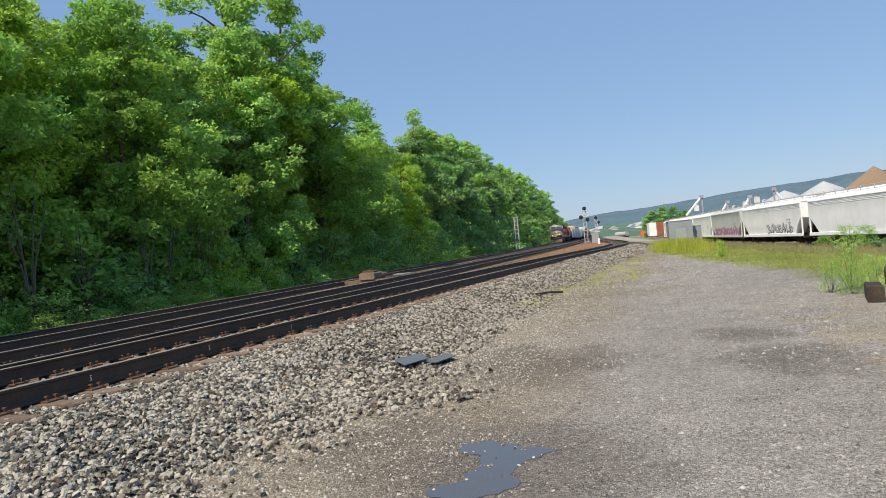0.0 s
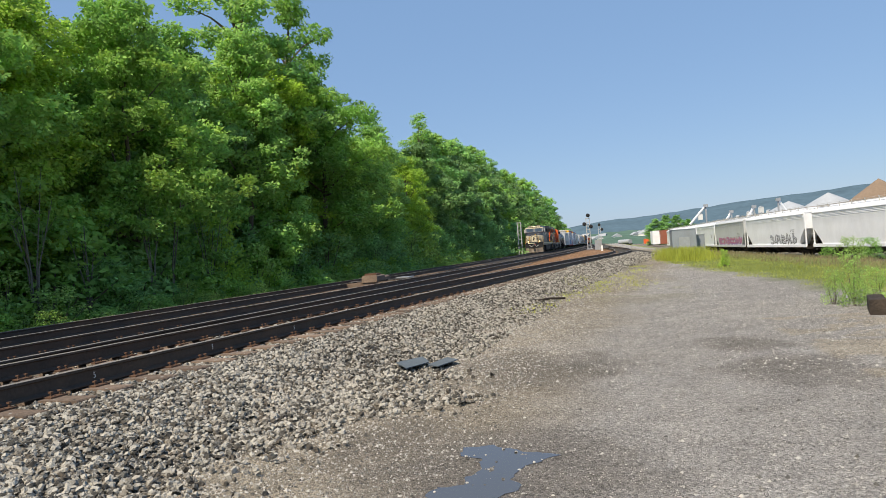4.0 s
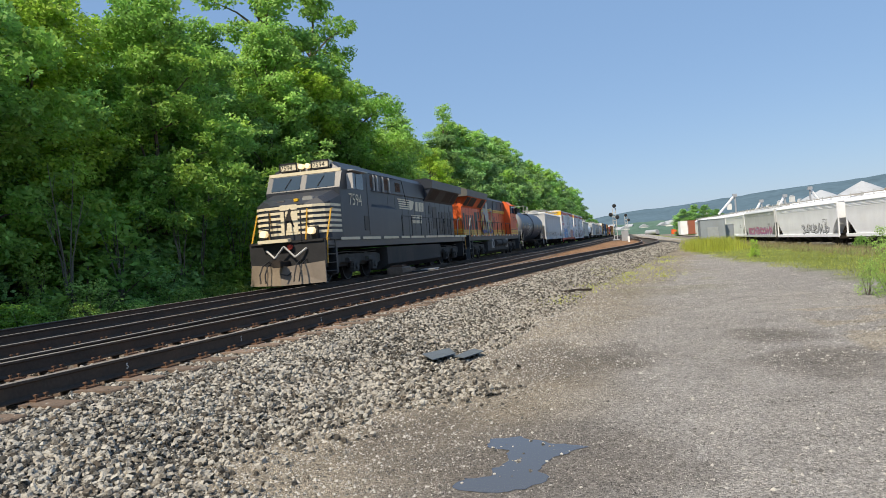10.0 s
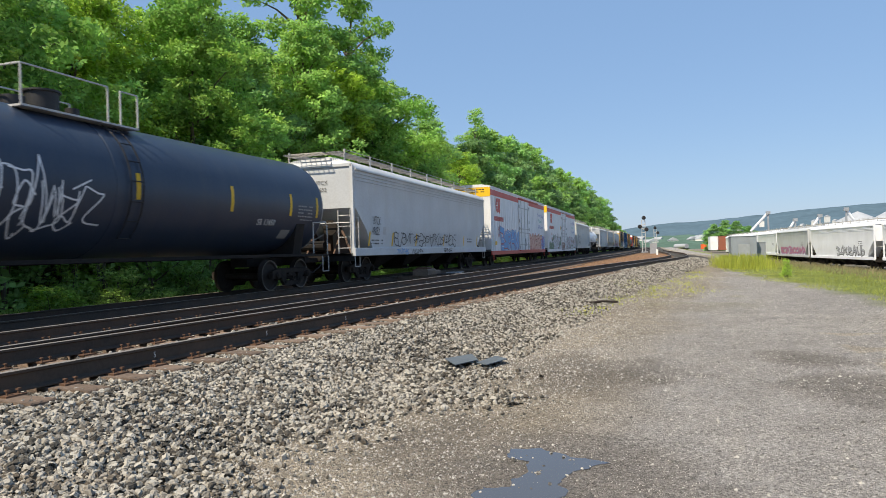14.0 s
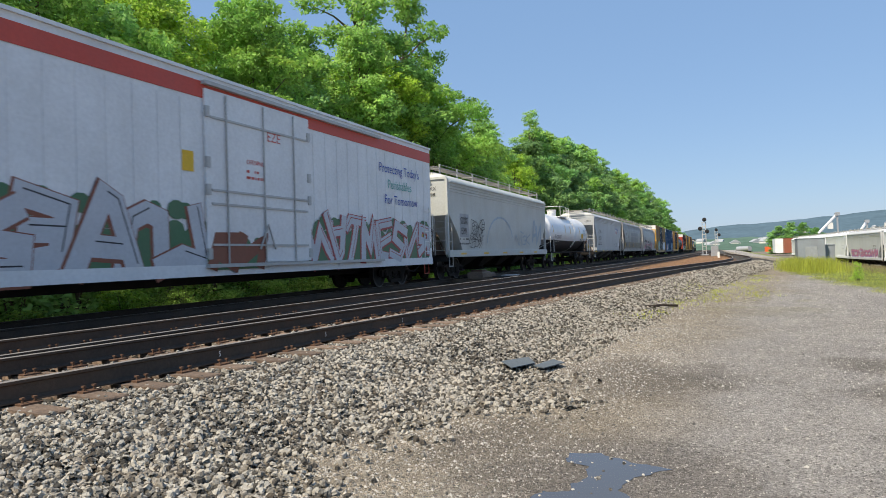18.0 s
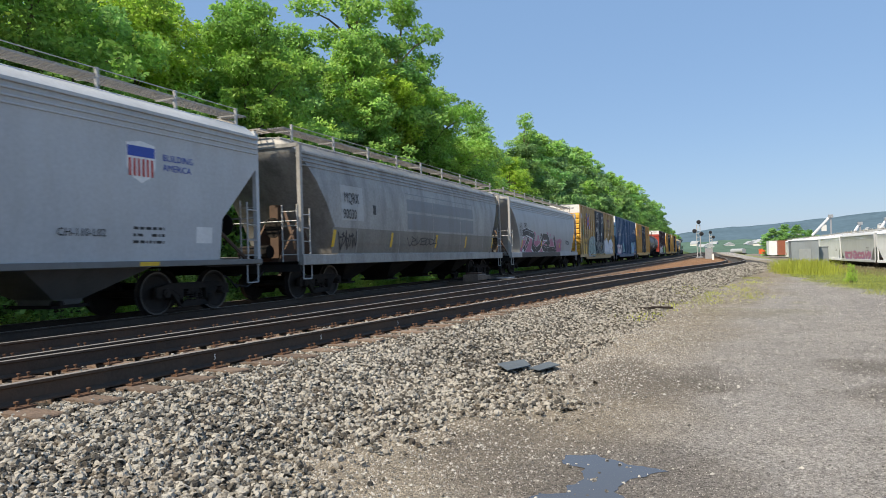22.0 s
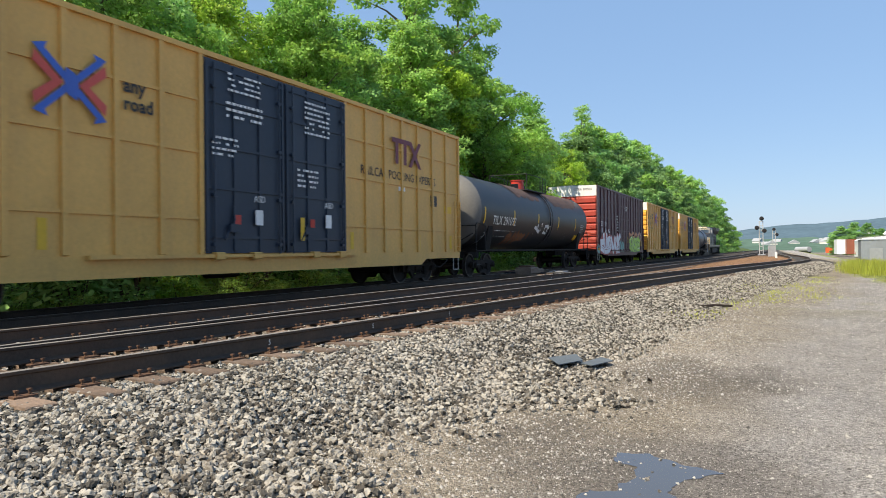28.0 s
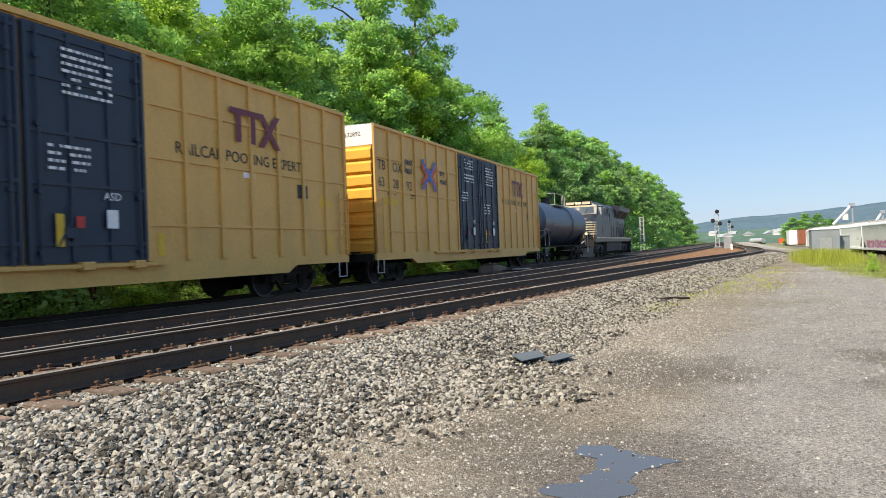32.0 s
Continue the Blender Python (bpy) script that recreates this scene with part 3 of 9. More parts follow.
# ---- loose stones ----
def stones(xs, ys, zs, size, r, sink=0.3, flat=0.5, lift=0.0, sides=6, tilt=0.45):
    """Broken stones: irregular flat prisms lying every way, each with a faceted top."""
    n = len(xs)
    size = np.broadcast_to(np.asarray(size, dtype=float), (n,))
    a = (np.arange(sides)[None, :] + r.uniform(-0.32, 0.32, (n, sides))) * 2 * np.pi / sides
    lo = 0.8 + 0.45 * r.random((n, sides))
    hi = lo * (0.5 + 0.4 * r.random((n, sides)))
    long = 0.85 + 0.45 * r.random((n, 1))
    thick = flat * (0.7 + 0.7 * r.random((n, 1)))
    low = np.stack([np.cos(a) * lo * long, np.sin(a) * lo / long, -thick * (0.5 + 0.5 * r.random((n, sides)))], 2)
    top = np.stack([np.cos(a) * hi * long, np.sin(a) * hi / long, thick * (0.6 + 0.5 * r.random((n, sides)))], 2)
    v = np.concatenate([low, top], 1)
    spin, bx, by = r.uniform(0, 2 * np.pi, n), r.normal(0, tilt, n), r.normal(0, tilt, n)
    c, s_ = np.cos(spin), np.sin(spin)
    x, y, z = v[:, :, 0] * c[:, None] - v[:, :, 1] * s_[:, None], v[:, :, 0] * s_[:, None] + v[:, :, 1] * c[:, None], v[:, :, 2]
    cb, sb = np.cos(bx)[:, None], np.sin(bx)[:, None]
    y, z = y * cb - z * sb, y * sb + z * cb
    cb, sb = np.cos(by)[:, None], np.sin(by)[:, None]
    x, z = x * cb + z * sb, z * cb - x * sb
    v = np.stack([x, y, z], 2) * size[:, None, None]
    v += np.stack([xs, ys, zs + size * (sink + lift * r.random(n))], 1)[:, None, :]
    f = [(k, (k + 1) % sides, sides + (k + 1) % sides, sides + k) for k in range(sides)]
    f += [(sides, sides + 1, sides + 2, sides + 3)] + ([(sides, sides + 3, sides + 4, sides + 5)] if sides == 6 else [])
    f = (np.arange(n)[:, None, None] * 2 * sides + np.array(f)[None]).reshape(-1, 4)
    return v.reshape(-1, 3), f


def pebbles(xs, ys, zs, size, r):
    """Small trodden stones: low four-sided tops."""
    n = len(xs)
    a = r.uniform(0, 2 * np.pi, (n, 1)) + (np.arange(4)[None] + r.uniform(-0.25, 0.25, (n, 4))) * np.pi / 2
    q = size[:, None] * (0.7 + 0.6 * r.random((n, 4)))
    ring = np.stack([xs[:, None] + np.cos(a) * q, ys[:, None] + np.sin(a) * q, np.repeat(zs[:, None] - 0.003, 4, 1)], 2)
    tip = np.stack([xs + size * r.uniform(-0.3, 0.3, n), ys + size * r.uniform(-0.3, 0.3, n), zs + size * (0.45 + 0.5 * r.random(n))], 1)[:, None]
    v = np.concatenate([ring, tip], 1).reshape(-1, 3)
    f = (np.arange(n)[:, None, None] * 5 + np.array([(0, 1, 4), (1, 2, 4), (2, 3, 4), (3, 0, 4)])[None]).reshape(-1, 3)
    return v, f


def strew(y0, y1, lo, hi, density, size, r, keep=None, sides=6, small=False, lift=1.0, sink=0.25):
    """Scatter stones between two lines lo(y) and hi(y) along the track."""
    ym = 0.5 * (y0 + y1)
    n = int((y1 - y0) * (hi(ym) - lo(ym)) * density)
    ys = r.uniform(y0, y1, n)
    xs = np.array([r.uniform(lo(y), hi(y)) for y in ys])
    if keep:
        m = np.array([r.random() < keep(x, y) for x, y in zip(xs, ys)], dtype=bool)
        xs, ys = xs[m], ys[m]
    zs = np.array([ground_z(x, y) for x, y in zip(xs, ys)])
    sz = size * (0.55 + 0.85 * r.random(len(xs)) ** 1.6)
    if small:
        return pebbles(xs, ys, zs, sz, r)
    return stones(xs, ys, zs, sz, r, sink, lift=lift, sides=sides)


def join(sets):
    vs, fs, o = [], [], 0
    for v, f in sets:
        vs.append(v)
        fs.append(f + o)
        o += len(v)
    return np.concatenate(vs), np.concatenate(fs)


rs = np.random.default_rng(21)
TIE_END = lambda y: track_b(y) + 0.84
TOE = lambda y: track_b(y) + 3.1


def dry(x, y):
    return 0.03 if in_puddle(x, y) else 1.0


def thin(x, y):
    if in_puddle(x, y):
        return 0.0
    d = x - TOE(y) + 0.45 * math.sin(1.7 * y) + 0.3 * math.sin(4.1 * y + x)
    return 1.0 if d < -0.8 else max(0.0, 1 - (d + 0.8) / 2.3) ** 2.2


def crest(x, y):
    """Sleeper ends lie bare, stones fill the cribs between them."""
    if x - track_b(y) < 1.34 and min(abs(y - q) for q in TIE_YS) < 0.125:
        return 0.16
    return thin(x, y)


sets = [
    strew(-8, 1.4, TIE_END, lambda y: TOE(y) + 0.6, 420, 0.034, rs, crest, 4),
    strew(1.4, 8, TIE_END, lambda y: TOE(y) + 1.7, 2300, 0.0215, rs, crest, 6),
    strew(8, 16, TIE_END, lambda y: TOE(y) + 0.7, 1500, 0.0215, rs, crest, 4),
    strew(16, 32, TIE_END, lambda y: TOE(y) + 0.3, 640, 0.0260, rs, crest, 4),
    strew(32, 62, TIE_END, lambda y: TOE(y) + 0.1, 170, 0.040, rs, thin, 4),
    strew(0, 30, lambda y: track_b(y) - 0.66, lambda y: track_b(y) + 0.66, 240, 0.028, rs, None, 4),
    strew(0, 22, lambda y: track_c(y) - 2.2, lambda y: track_b(y) - 0.86, 140, 0.030, rs, None, 4),
]
v, f = join(sets)
tagged(new("ballast_stones", quick_mesh("ballast_stones", v, f, M_rock, True)), "grey broken ballast stones heaped beside the sleepers", "ballast", kind="stuff")
E2 = lambda y: 4.2
edge_fall = lambda x, y: dry(x, y) * max(0.0, 1 - max(0.0, x - TOE(y)) / 2.2)
sets = [
    strew(2.3, 7.5, lambda y: TOE(y) - 0.3, E2, 1500, 0.0062, rs, dry, small=True),
    strew(7.5, 15, lambda y: TOE(y) - 0.3, E2, 620, 0.0088, rs, small=True),
    strew(15, 36, lambda y: TOE(y) - 0.3, E2, 110, 0.0150, rs, small=True),
    strew(2.3, 13, lambda y: TOE(y) - 0.6, lambda y: TOE(y) + 2.4, 1300, 0.0125, rs, edge_fall, small=True),
    strew(2.3, 14, lambda y: TOE(y) - 0.2, E2, 26, 0.0170, rs, dry, small=True),
    strew(13, 32, lambda y: TOE(y) - 0.6, lambda y: TOE(y) + 2.0, 170, 0.0185, rs, edge_fall, small=True),
]
v, f = join(sets)
tagged(new("gravel", quick_mesh("gravel", v, f, M_pebble, True)), "pale loose pebbles trodden into the lot", "gravel", kind="stuff")

M_chip = material("pale stone chip", (0.30, 0.285, 0.26), 0.9, var=0.5, scale=9, fine=80, bump=0.2, per_island=0.8)
lot = lambda y: TOE(y) + 1.2
sets = [
    strew(2.3, 8, lot, E2, 32, 0.0060, rs, dry, small=True),
    strew(8, 16, lot, E2, 16, 0.0085, rs, small=True),
    strew(16, 34, lot, E2, 5, 0.0120, rs, small=True),
]
v, f = join(sets)
tagged(new("stone_chips", quick_mesh("stone_chips", v, f, M_chip, True)), "scattered pale stone chips on the gravel lot", "gravel", kind="stuff")

# the puddle, its outline wandering between the stones
ps = Shape()
ring = []
for k in range(len(PUD)):
    a, b = PUD[k], PUD[(k + 1) % len(PUD)]
    for q in range(5):
        u = q / 5
        x, y = a[0] + (b[0] - a[0]) * u, a[1] + (b[1] - a[1]) * u
        ring.append((x + 0.06 * noise.noise((x * 9, y * 9, 3.0)) + 0.02 * noise.noise((x * 31, y * 31, 1.0)), y + 0.05 * noise.noise((x * 9, y * 9, 8.0))))
pz = PUDDLE_Z + 0.004
ps.add([(x, y, pz) for x, y in ring], [tuple(range(len(ring)))])
solid("puddle", ps, M_water, "shallow puddle that mirrors the blue sky", "puddle", kind="structure")
v, f = stones(*(lambda n: (rs.uniform(-1.3, -0.3, n), rs.uniform(3.7, 5.2, n), np.full(n, pz - 0.004)))(130), 0.004 + 0.012 * rs.random(130) ** 2, rs, 0.2)
tagged(new("puddle_stones", quick_mesh("puddle_stones", v, f, M_pebble, True)), "small stones standing in and round the puddle", "stones", kind="stuff")

# two scraps of rubber matting
for pts in (((-2.70, 8.36), (-2.44, 8.74), (-2.26, 8.38), (-2.40, 7.84)), ((-2.25, 8.26), (-2.12, 8.76), (-1.90, 8.44), (-2.04, 7.95))):
    s = Shape()
    top = [(x, y, ground_z(x, y) + 0.048 + 0.008 * k) for k, (x, y) in enumerate(pts)]
    s.loft([[Vector((x, y, z - 0.010)) for x, y, z in top], [Vector(p) for p in top]])
    solid("rubber_mat", s, M_mat, "torn piece of dark grey rubber mat on the stones", "rubber mat", group="scraps of matting")
st = Shape().pipe([(-1.75, 17.2, 0.05), (-1.5, 17.5, 0.06), (-1.1, 17.6, 0.04)], 0.03, 6)
solid("stick", st, M_timber, "dark broken stick lying on the gravel", "stick")

# ---- undergrowth, grass and weeds ----
def shrub_mesh(seed, h, spread, mat, per=520, size=0.07, count=26):
    r = random.Random(seed)
    wood = Shape()
    cl = []
    for k in range(count):
        q = (k + 0.5) / count
        a = k * 2.4 + r.uniform(-0.5, 0.5)
        rr = spread * (0.3 + 0.7 * r.random()) * (1.05 - 0.55 * q)
        e = Vector((math.cos(a) * rr, math.sin(a) * rr, h * (0.12 + 0.78 * q)))
        cl.append((*e, r.uniform(0.28, 0.5) * (1.1 - 0.35 * q)))
        if k % 3 == 0:
            wood.rod((0.1 * math.cos(a), 0.1 * math.sin(a), 0), e, 0.025, 5, 0.008)
    v, f = leaf_cloud(cl, per, size, seed)
    return wood.make("stem", M_bark), quick_mesh("leaves", v, f, mat)


SHRUBS = [shrub_mesh(31, 2.4, 1.3, M_leaf), shrub_mesh(32, 2.4, 1.5, M_leaf3), shrub_mesh(33, 2.4, 1.2, M_leaf2, size=0.065), shrub_mesh(34, 2.4, 1.4, M_weed, per=420, size=0.065), shrub_mesh(35, 2.4, 1.2, M_weed, per=560, size=0.05)]


def shrub(kind, x, y, h, turn, wide=1.0, name="shrub", label="leafy green shrub at the foot of the bank", group="shrubs along the bank"):
    stems, leaves = SHRUBS[kind]
    t = thing(name, label, "shrub", pose(x, y, ground_z(x, y) - 0.05, 0, 0, turn), group)
    k = h / 2.4
    t.scale = (k * wide, k * wide, k)
    part("stem", stems, M_bark, t)
    part("leaves", leaves, M_leaf, t)
    return t


ru = random.Random(5)
y = 7.0
while y < 250:
    d = 1 if y < 70 else 2.2
    shrub(ru.choice((0, 1, 1, 3)), (-17.2 if y < 70 else -18.2) + ru.uniform(-0.6, 0.6), y, ru.uniform(2.2, 4.4) * min(d, 1.3), ru.uniform(0, 360), ru.uniform(0.9, 1.3) * min(d, 1.3))
    if y < 90:
        shrub(ru.choice((1, 2, 3, 3)), -15.7 + ru.uniform(-0.4, 0.3), y + ru.uniform(0.5, 1.4), ru.uniform(0.8, 1.7), ru.uniform(0, 360), 1.5)
    y += ru.uniform(1.6, 2.5) * d
    if y > 40 and ru.random() < 0.6:
        shrub(2, -16.0 if y < 80 else -17.2, y, ru.uniform(1.2, 2.2), ru.uniform(0, 360), 1.2, label="pale yellow-green bush by the line")
shrub(2, -17.0, 27.6, 4.6, 30, 0.75, label="pale slim bush standing before the trees")
# low weeds at the edge of the main line's ballast
y = 4.5
while y < 75:
    shrub(ru.choice((0, 3, 3, 4)), -14.9 + ru.uniform(-0.5, 0.35), y, ru.uniform(0.5, 1.0), ru.uniform(0, 360), 1.7, "weed_clump", "low leafy weeds at the edge of the ballast", "weeds along the main line")
    y += ru.uniform(0.9, 1.6)
# slim bare saplings
for k, (y, h) in enumerate(((13.5, 4.4), (16.8, 5.2), (19.0, 3.8), (22.2, 5.4), (23.3, 4.8), (26.0, 4.2))):
    w = Shape()
    for j in range(4):
        a = ru.uniform(0, 6.3)
        e = Vector((math.cos(a) * 0.6, math.sin(a) * 0.6, h * ru.uniform(0.7, 1.0)))
        m_ = Vector((e.x * 0.25, e.y * 0.25, h * 0.4))
        w.rod((0, 0, 0), m_, 0.035, 5, 0.025)
        w.rod(m_, e, 0.025, 5, 0.008)
        for q in range(3):
            s_ = m_.lerp(e, 0.3 + 0.2 * q)
            w.rod(s_, s_ + Vector((ru.uniform(-0.5, 0.5), ru.uniform(-0.5, 0.5), 0.5)), 0.01, 4, 0.004)
    solid("sapling", w, material("pale bark", (0.15, 0.135, 0.11), 0.9, var=0.3), "slim pale leafless sapling stems under the trees", "sapling", pose(-16.4, y, ground_z(-16.4, y) - 0.1), "saplings")


def blades(xs, ys, h, width, r, lean=0.35):
    n = len(xs)
    zs = np.array([ground_z(x, y) for x, y in zip(xs, ys)])
    p = np.stack([xs, ys, zs - 0.02], 1)
    a = r.uniform(0, 2 * np.pi, n)
    u = np.stack([np.cos(a), np.sin(a), np.zeros(n)], 1)
    b = r.uniform(0, 2 * np.pi, n)
    le = np.stack([np.cos(b), np.sin(b), np.zeros(n)], 1) * (lean * h * r.random(n))[:, None]
    hh = np.stack([np.zeros(n), np.zeros(n), h], 1)
    w = np.asarray(width).reshape(-1, 1)
    v = np.stack([p - u * w, p + u * w, p + hh * 0.6 + le * 0.45 + u * w * 0.7, p + hh * 0.6 + le * 0.45 - u * w * 0.7, p + hh + le], 1).reshape(-1, 3)
    k = np.arange(n)[:, None] * 5
    quads = k + np.array([[0, 1, 2, 3]])
    tips = np.concatenate([k + 3, k + 2, k + 4, k + 4], 1)
    return v, quads, tips


def grass_patch(name, label, mat, n, place, hmin, hmax, width, r, lean=0.4):
    xs, ys = place(n, r)
    h = hmin + (hmax - hmin) * r.random(len(xs)) ** 1.4
    v, q, t = blades(xs, ys, h, np.full(len(xs), width), r, lean)
    me = bpy.data.meshes.new(name)
    me.from_pydata(v.tolist(), [], q.tolist() + [(a, b, c) for a, b, c, _ in t.tolist()])
    me.materials.append(mat)
    return tagged(new(name, me), label, "grass", kind="stuff")


rg = np.random.default_rng(8)


def in_strip(x0, x1, y0, y1, edge=0.3):
    def place(n, r):
        ys = r.uniform(y0, y1, n)
        xs = np.array([verge_edge(y) for y in ys]) + x0 + (x1 - x0) * r.random(n) ** 1.2
        xs += edge * np.sin(ys * 1.3) * r.random(n)
        return xs, ys
    return place


grass_patch("verge_grass", "short green grass along the edge of the gravel lot", M_lawn, 26000, in_strip(0.0, 3.6, 14, 60, 0.5), 0.02, 0.11, 0.008, rg, 0.8)


def tuft(n, r):
    """A drift of tall grass, highest in its middle."""
    c = r.integers(0, 5, n)
    return np.array([3.9, 4.6, 5.0, 4.3, 5.6])[c] + r.normal(0, 0.42, n), np.array([44.0, 47, 43, 50, 47])[c] + r.normal(0, 2.2, n)


grass_patch("tall_grass", "tall yellow-green grass going to seed", M_grass, 9000, tuft, 0.15, 0.85, 0.009, rg, 0.55)
grass_patch("dry_weeds", "dry brown weeds on the edge of the yard", M_dry, 10000, in_strip(3.2, 9.5, 18, 60), 0.03, 0.30, 0.009, rg, 1.0)
grass_patch("weedy_tufts", "low yellow-green weeds growing through the gravel", M_grass, 3000, lambda n, r: (lambda c: (c[:, 0] + r.normal(0, 0.28, n), c[:, 1] + r.normal(0, 0.9, n)))(np.array([(-1.3, 24.5), (-1.0, 26.5), (-0.2, 24.0), (0.8, 25.5), (0.3, 28.5), (1.2, 31), (-1.2, 18.5), (-1.7, 15.5), (1.5, 36), (-0.3, 21.0), (0.9, 22.0)])[r.integers(0, 11, n)]), 0.02, 0.10, 0.010, rg, 0.8)
grass_patch("bank_grass", "long grass and weeds beside the main line", M_weed, 42000, lambda n, r: (r.uniform(-17.0, -13.9, n), 4 + 90 * r.random(n) ** 1.5), 0.06, 0.34, 0.016, rg, 0.8)
# weeds and bushes at the lot's east side
for x, y, h, k, w in ((3.85, 13.4, 0.75, 4, 0.6), (4.25, 13.7, 1.05, 4, 0.5), (4.05, 12.9, 0.55, 4, 0.8), (4.8, 14.2, 0.7, 4, 0.8), (4.75, 12.8, 0.45, 4, 1.1)):
    shrub(k, x, y, h, ru.uniform(0, 360), w, "weed_clump", "tall green weeds behind the old timbers", "weeds at the lot's edge")
shrub(2, 4.75, 30.6, 0.85, 60, 0.62, "bush", "small round bright green bush in the grass", "weeds at the lot's edge")
for x, y, h in ((10.2, 33, 1.15), (11.5, 34.5, 1.25), (13.5, 48, 1.1), (13.0, 36.0, 0.9)):
    shrub(ru.choice((0, 3)), x, y, h, ru.uniform(0, 360), 1.0, "weed_clump", "rank weeds before the parked hopper cars", "weeds at the lot's edge")

# old timbers stacked at the edge of the lot
for x, y, z, rz, l in ((4.02, 11.9, 0.13, -16, 0.9), (4.42, 12.1, 0.13, -22, 1.1), (4.75, 12.0, 0.13, -15, 1.0), (4.36, 12.05, 0.365, -20, 0.9), (4.70, 12.1, 0.365, -17, 1.0)):
    s = Shape().box(-0.115, 0.115, -l / 2, l / 2, -0.12, 0.12, 0.015)
    solid("old_timber", s, M_timber, "short blackened railway timber stacked by the weeds", "timber", pose(x, y, ground_z(x, y) + z - 0.01, 0, 0, rz), "stack of old timbers")

# ---- rolling stock: common parts ----
def paint(name, col, rough=0.5, dirt=(0.16, 0.12, 0.09), amount=0.35, streak=True, var=0.12, spec=0.4):
    return material(name, col, rough, var=var, scale=0.8, fine=14, bump=0.06, dirt=dirt, dirt_amount=amount, spec=spec, dirt_scale=(0.9, 0.9, 0.16) if streak else (0.6, 0.6, 0.6))


M_under = material("grimy underframe", (0.020, 0.018, 0.017), 0.9, var=0.4, scale=3, fine=30, bump=0.3, dirt=(0.06, 0.045, 0.032), dirt_amount=0.5, spec=0.2)
M_truck = material("cast iron bogie", (0.026, 0.022, 0.020), 0.9, 0.0, var=0.4, scale=4, fine=30, bump=0.3, dirt=(0.075, 0.055, 0.04), dirt_amount=0.55, spec=0.2)
M_wheel = material("wheel steel", (0.035, 0.028, 0.024), 0.8, 0.1, var=0.3, scale=5, fine=30, bump=0.2)
M_tread = material("worn wheel rim", (0.13, 0.12, 0.11), 0.5, 0.7, var=0.2, bump=0.1)
M_white = paint("white stencil", (0.78, 0.78, 0.76), amount=0.15)
M_dark = paint("black stencil", (0.02, 0.02, 0.022), amount=0.15)
M_yellow = paint("yellow reflector", (0.75, 0.45, 0.03), amount=0.25)
M_orange_hi = paint("orange placard", (0.75, 0.22, 0.04), amount=0.15)
M_redp = paint("red paint", (0.55, 0.05, 0.035), amount=0.2)
M_blue = paint("blue paint", (0.03, 0.08, 0.38), amount=0.15)
M_grate = material("steel grating", (0.42, 0.39, 0.35), 0.7, 0.15, var=0.2, bump=0.1)
M_silver = paint("silver grab iron", (0.45, 0.45, 0.44), amount=0.3)

wheel_s = Shape()
wheel_rings = []
for xx, rr in ((-0.07, 0.0), (-0.07, 0.09), (-0.03, 0.10), (-0.02, 0.36), (-0.065, 0.40), (-0.065, 0.455), (0.045, 0.462), (0.05, 0.487), (0.07, 0.487), (0.07, 0.40), (0.03, 0.36), (0.02, 0.0)):
    wheel_rings.append([Vector((-xx, math.cos(2 * math.pi * k / 28) * max(rr, 0.002), math.sin(2 * math.pi * k / 28) * max(rr, 0.002))) for k in range(28)])
wheel_s.loft(wheel_rings)
WHEEL = wheel_s.make("wheel", M_wheel, True)
rim_s = Shape()
rim_s.loft([[Vector((x, math.cos(2 * math.pi * k / 28) * r, math.sin(2 * math.pi * k / 28) * r)) for k in range(28)] for x, r in ((0.066, 0.425), (0.066, 0.457), (0.0635, 0.4575), (0.0635, 0.4245))] + [], close=False)
RIM = rim_s.make("rim", M_tread, True)
AXLE = Shape().rod((-0.7, 0, 0), (0.7, 0, 0), 0.085, 10).make("axle", M_wheel, True)
fr = Shape()
fr.along_x([(-1.12, 0.36), (-1.12, 0.58), (-0.72, 0.66), (0.72, 0.66), (1.12, 0.58), (1.12, 0.36), (0.98, 0.36), (0.90, 0.52), (0.70, 0.53), (0.42, 0.36), (0.36, 0.52), (-0.36, 0.52), (-0.42, 0.36), (-0.70, 0.53), (-0.90, 0.52), (-0.98, 0.36)][::-1], 0.93, 1.05)
fr.along_x([(-0.75, 0.50), (-0.66, 0.56), (-0.36, 0.26), (0.36, 0.26), (0.66, 0.56), (0.75, 0.50), (0.42, 0.14), (-0.42, 0.14)][::-1], 0.94, 1.04)
for sy in (-0.40, 0.40):
    fr.box(0.94, 1.04, sy - 0.05, sy + 0.05, 0.2, 0.56)
for sy in (-0.89, 0.89):
    fr.rod((0.92, sy, 0.457), (1.12, sy, 0.457), 0.10, 12)
    fr.rod((1.12, sy, 0.457), (1.14, sy, 0.457), 0.06, 10)
SIDE_FRAME = fr.make("side_frame", M_truck)
spr = Shape()
for sy in (-0.2, -0.07, 0.07, 0.2):
    for k in range(5):
        spr.rod((0.99, sy, 0.26 + k * 0.045), (0.99, sy, 0.285 + k * 0.045), 0.055, 8)
SPRING = spr.make("spring", M_truck)
bol = Shape()
bol.box(-1.02, 1.02, -0.18, 0.18, 0.40, 0.64, 0.03)
bol.box(-0.9, 0.9, -0.62, -0.50, 0.30, 0.45)
bol.box(-0.9, 0.9, 0.50, 0.62, 0.30, 0.45)
BOLSTER = bol.make("bogie", M_truck)


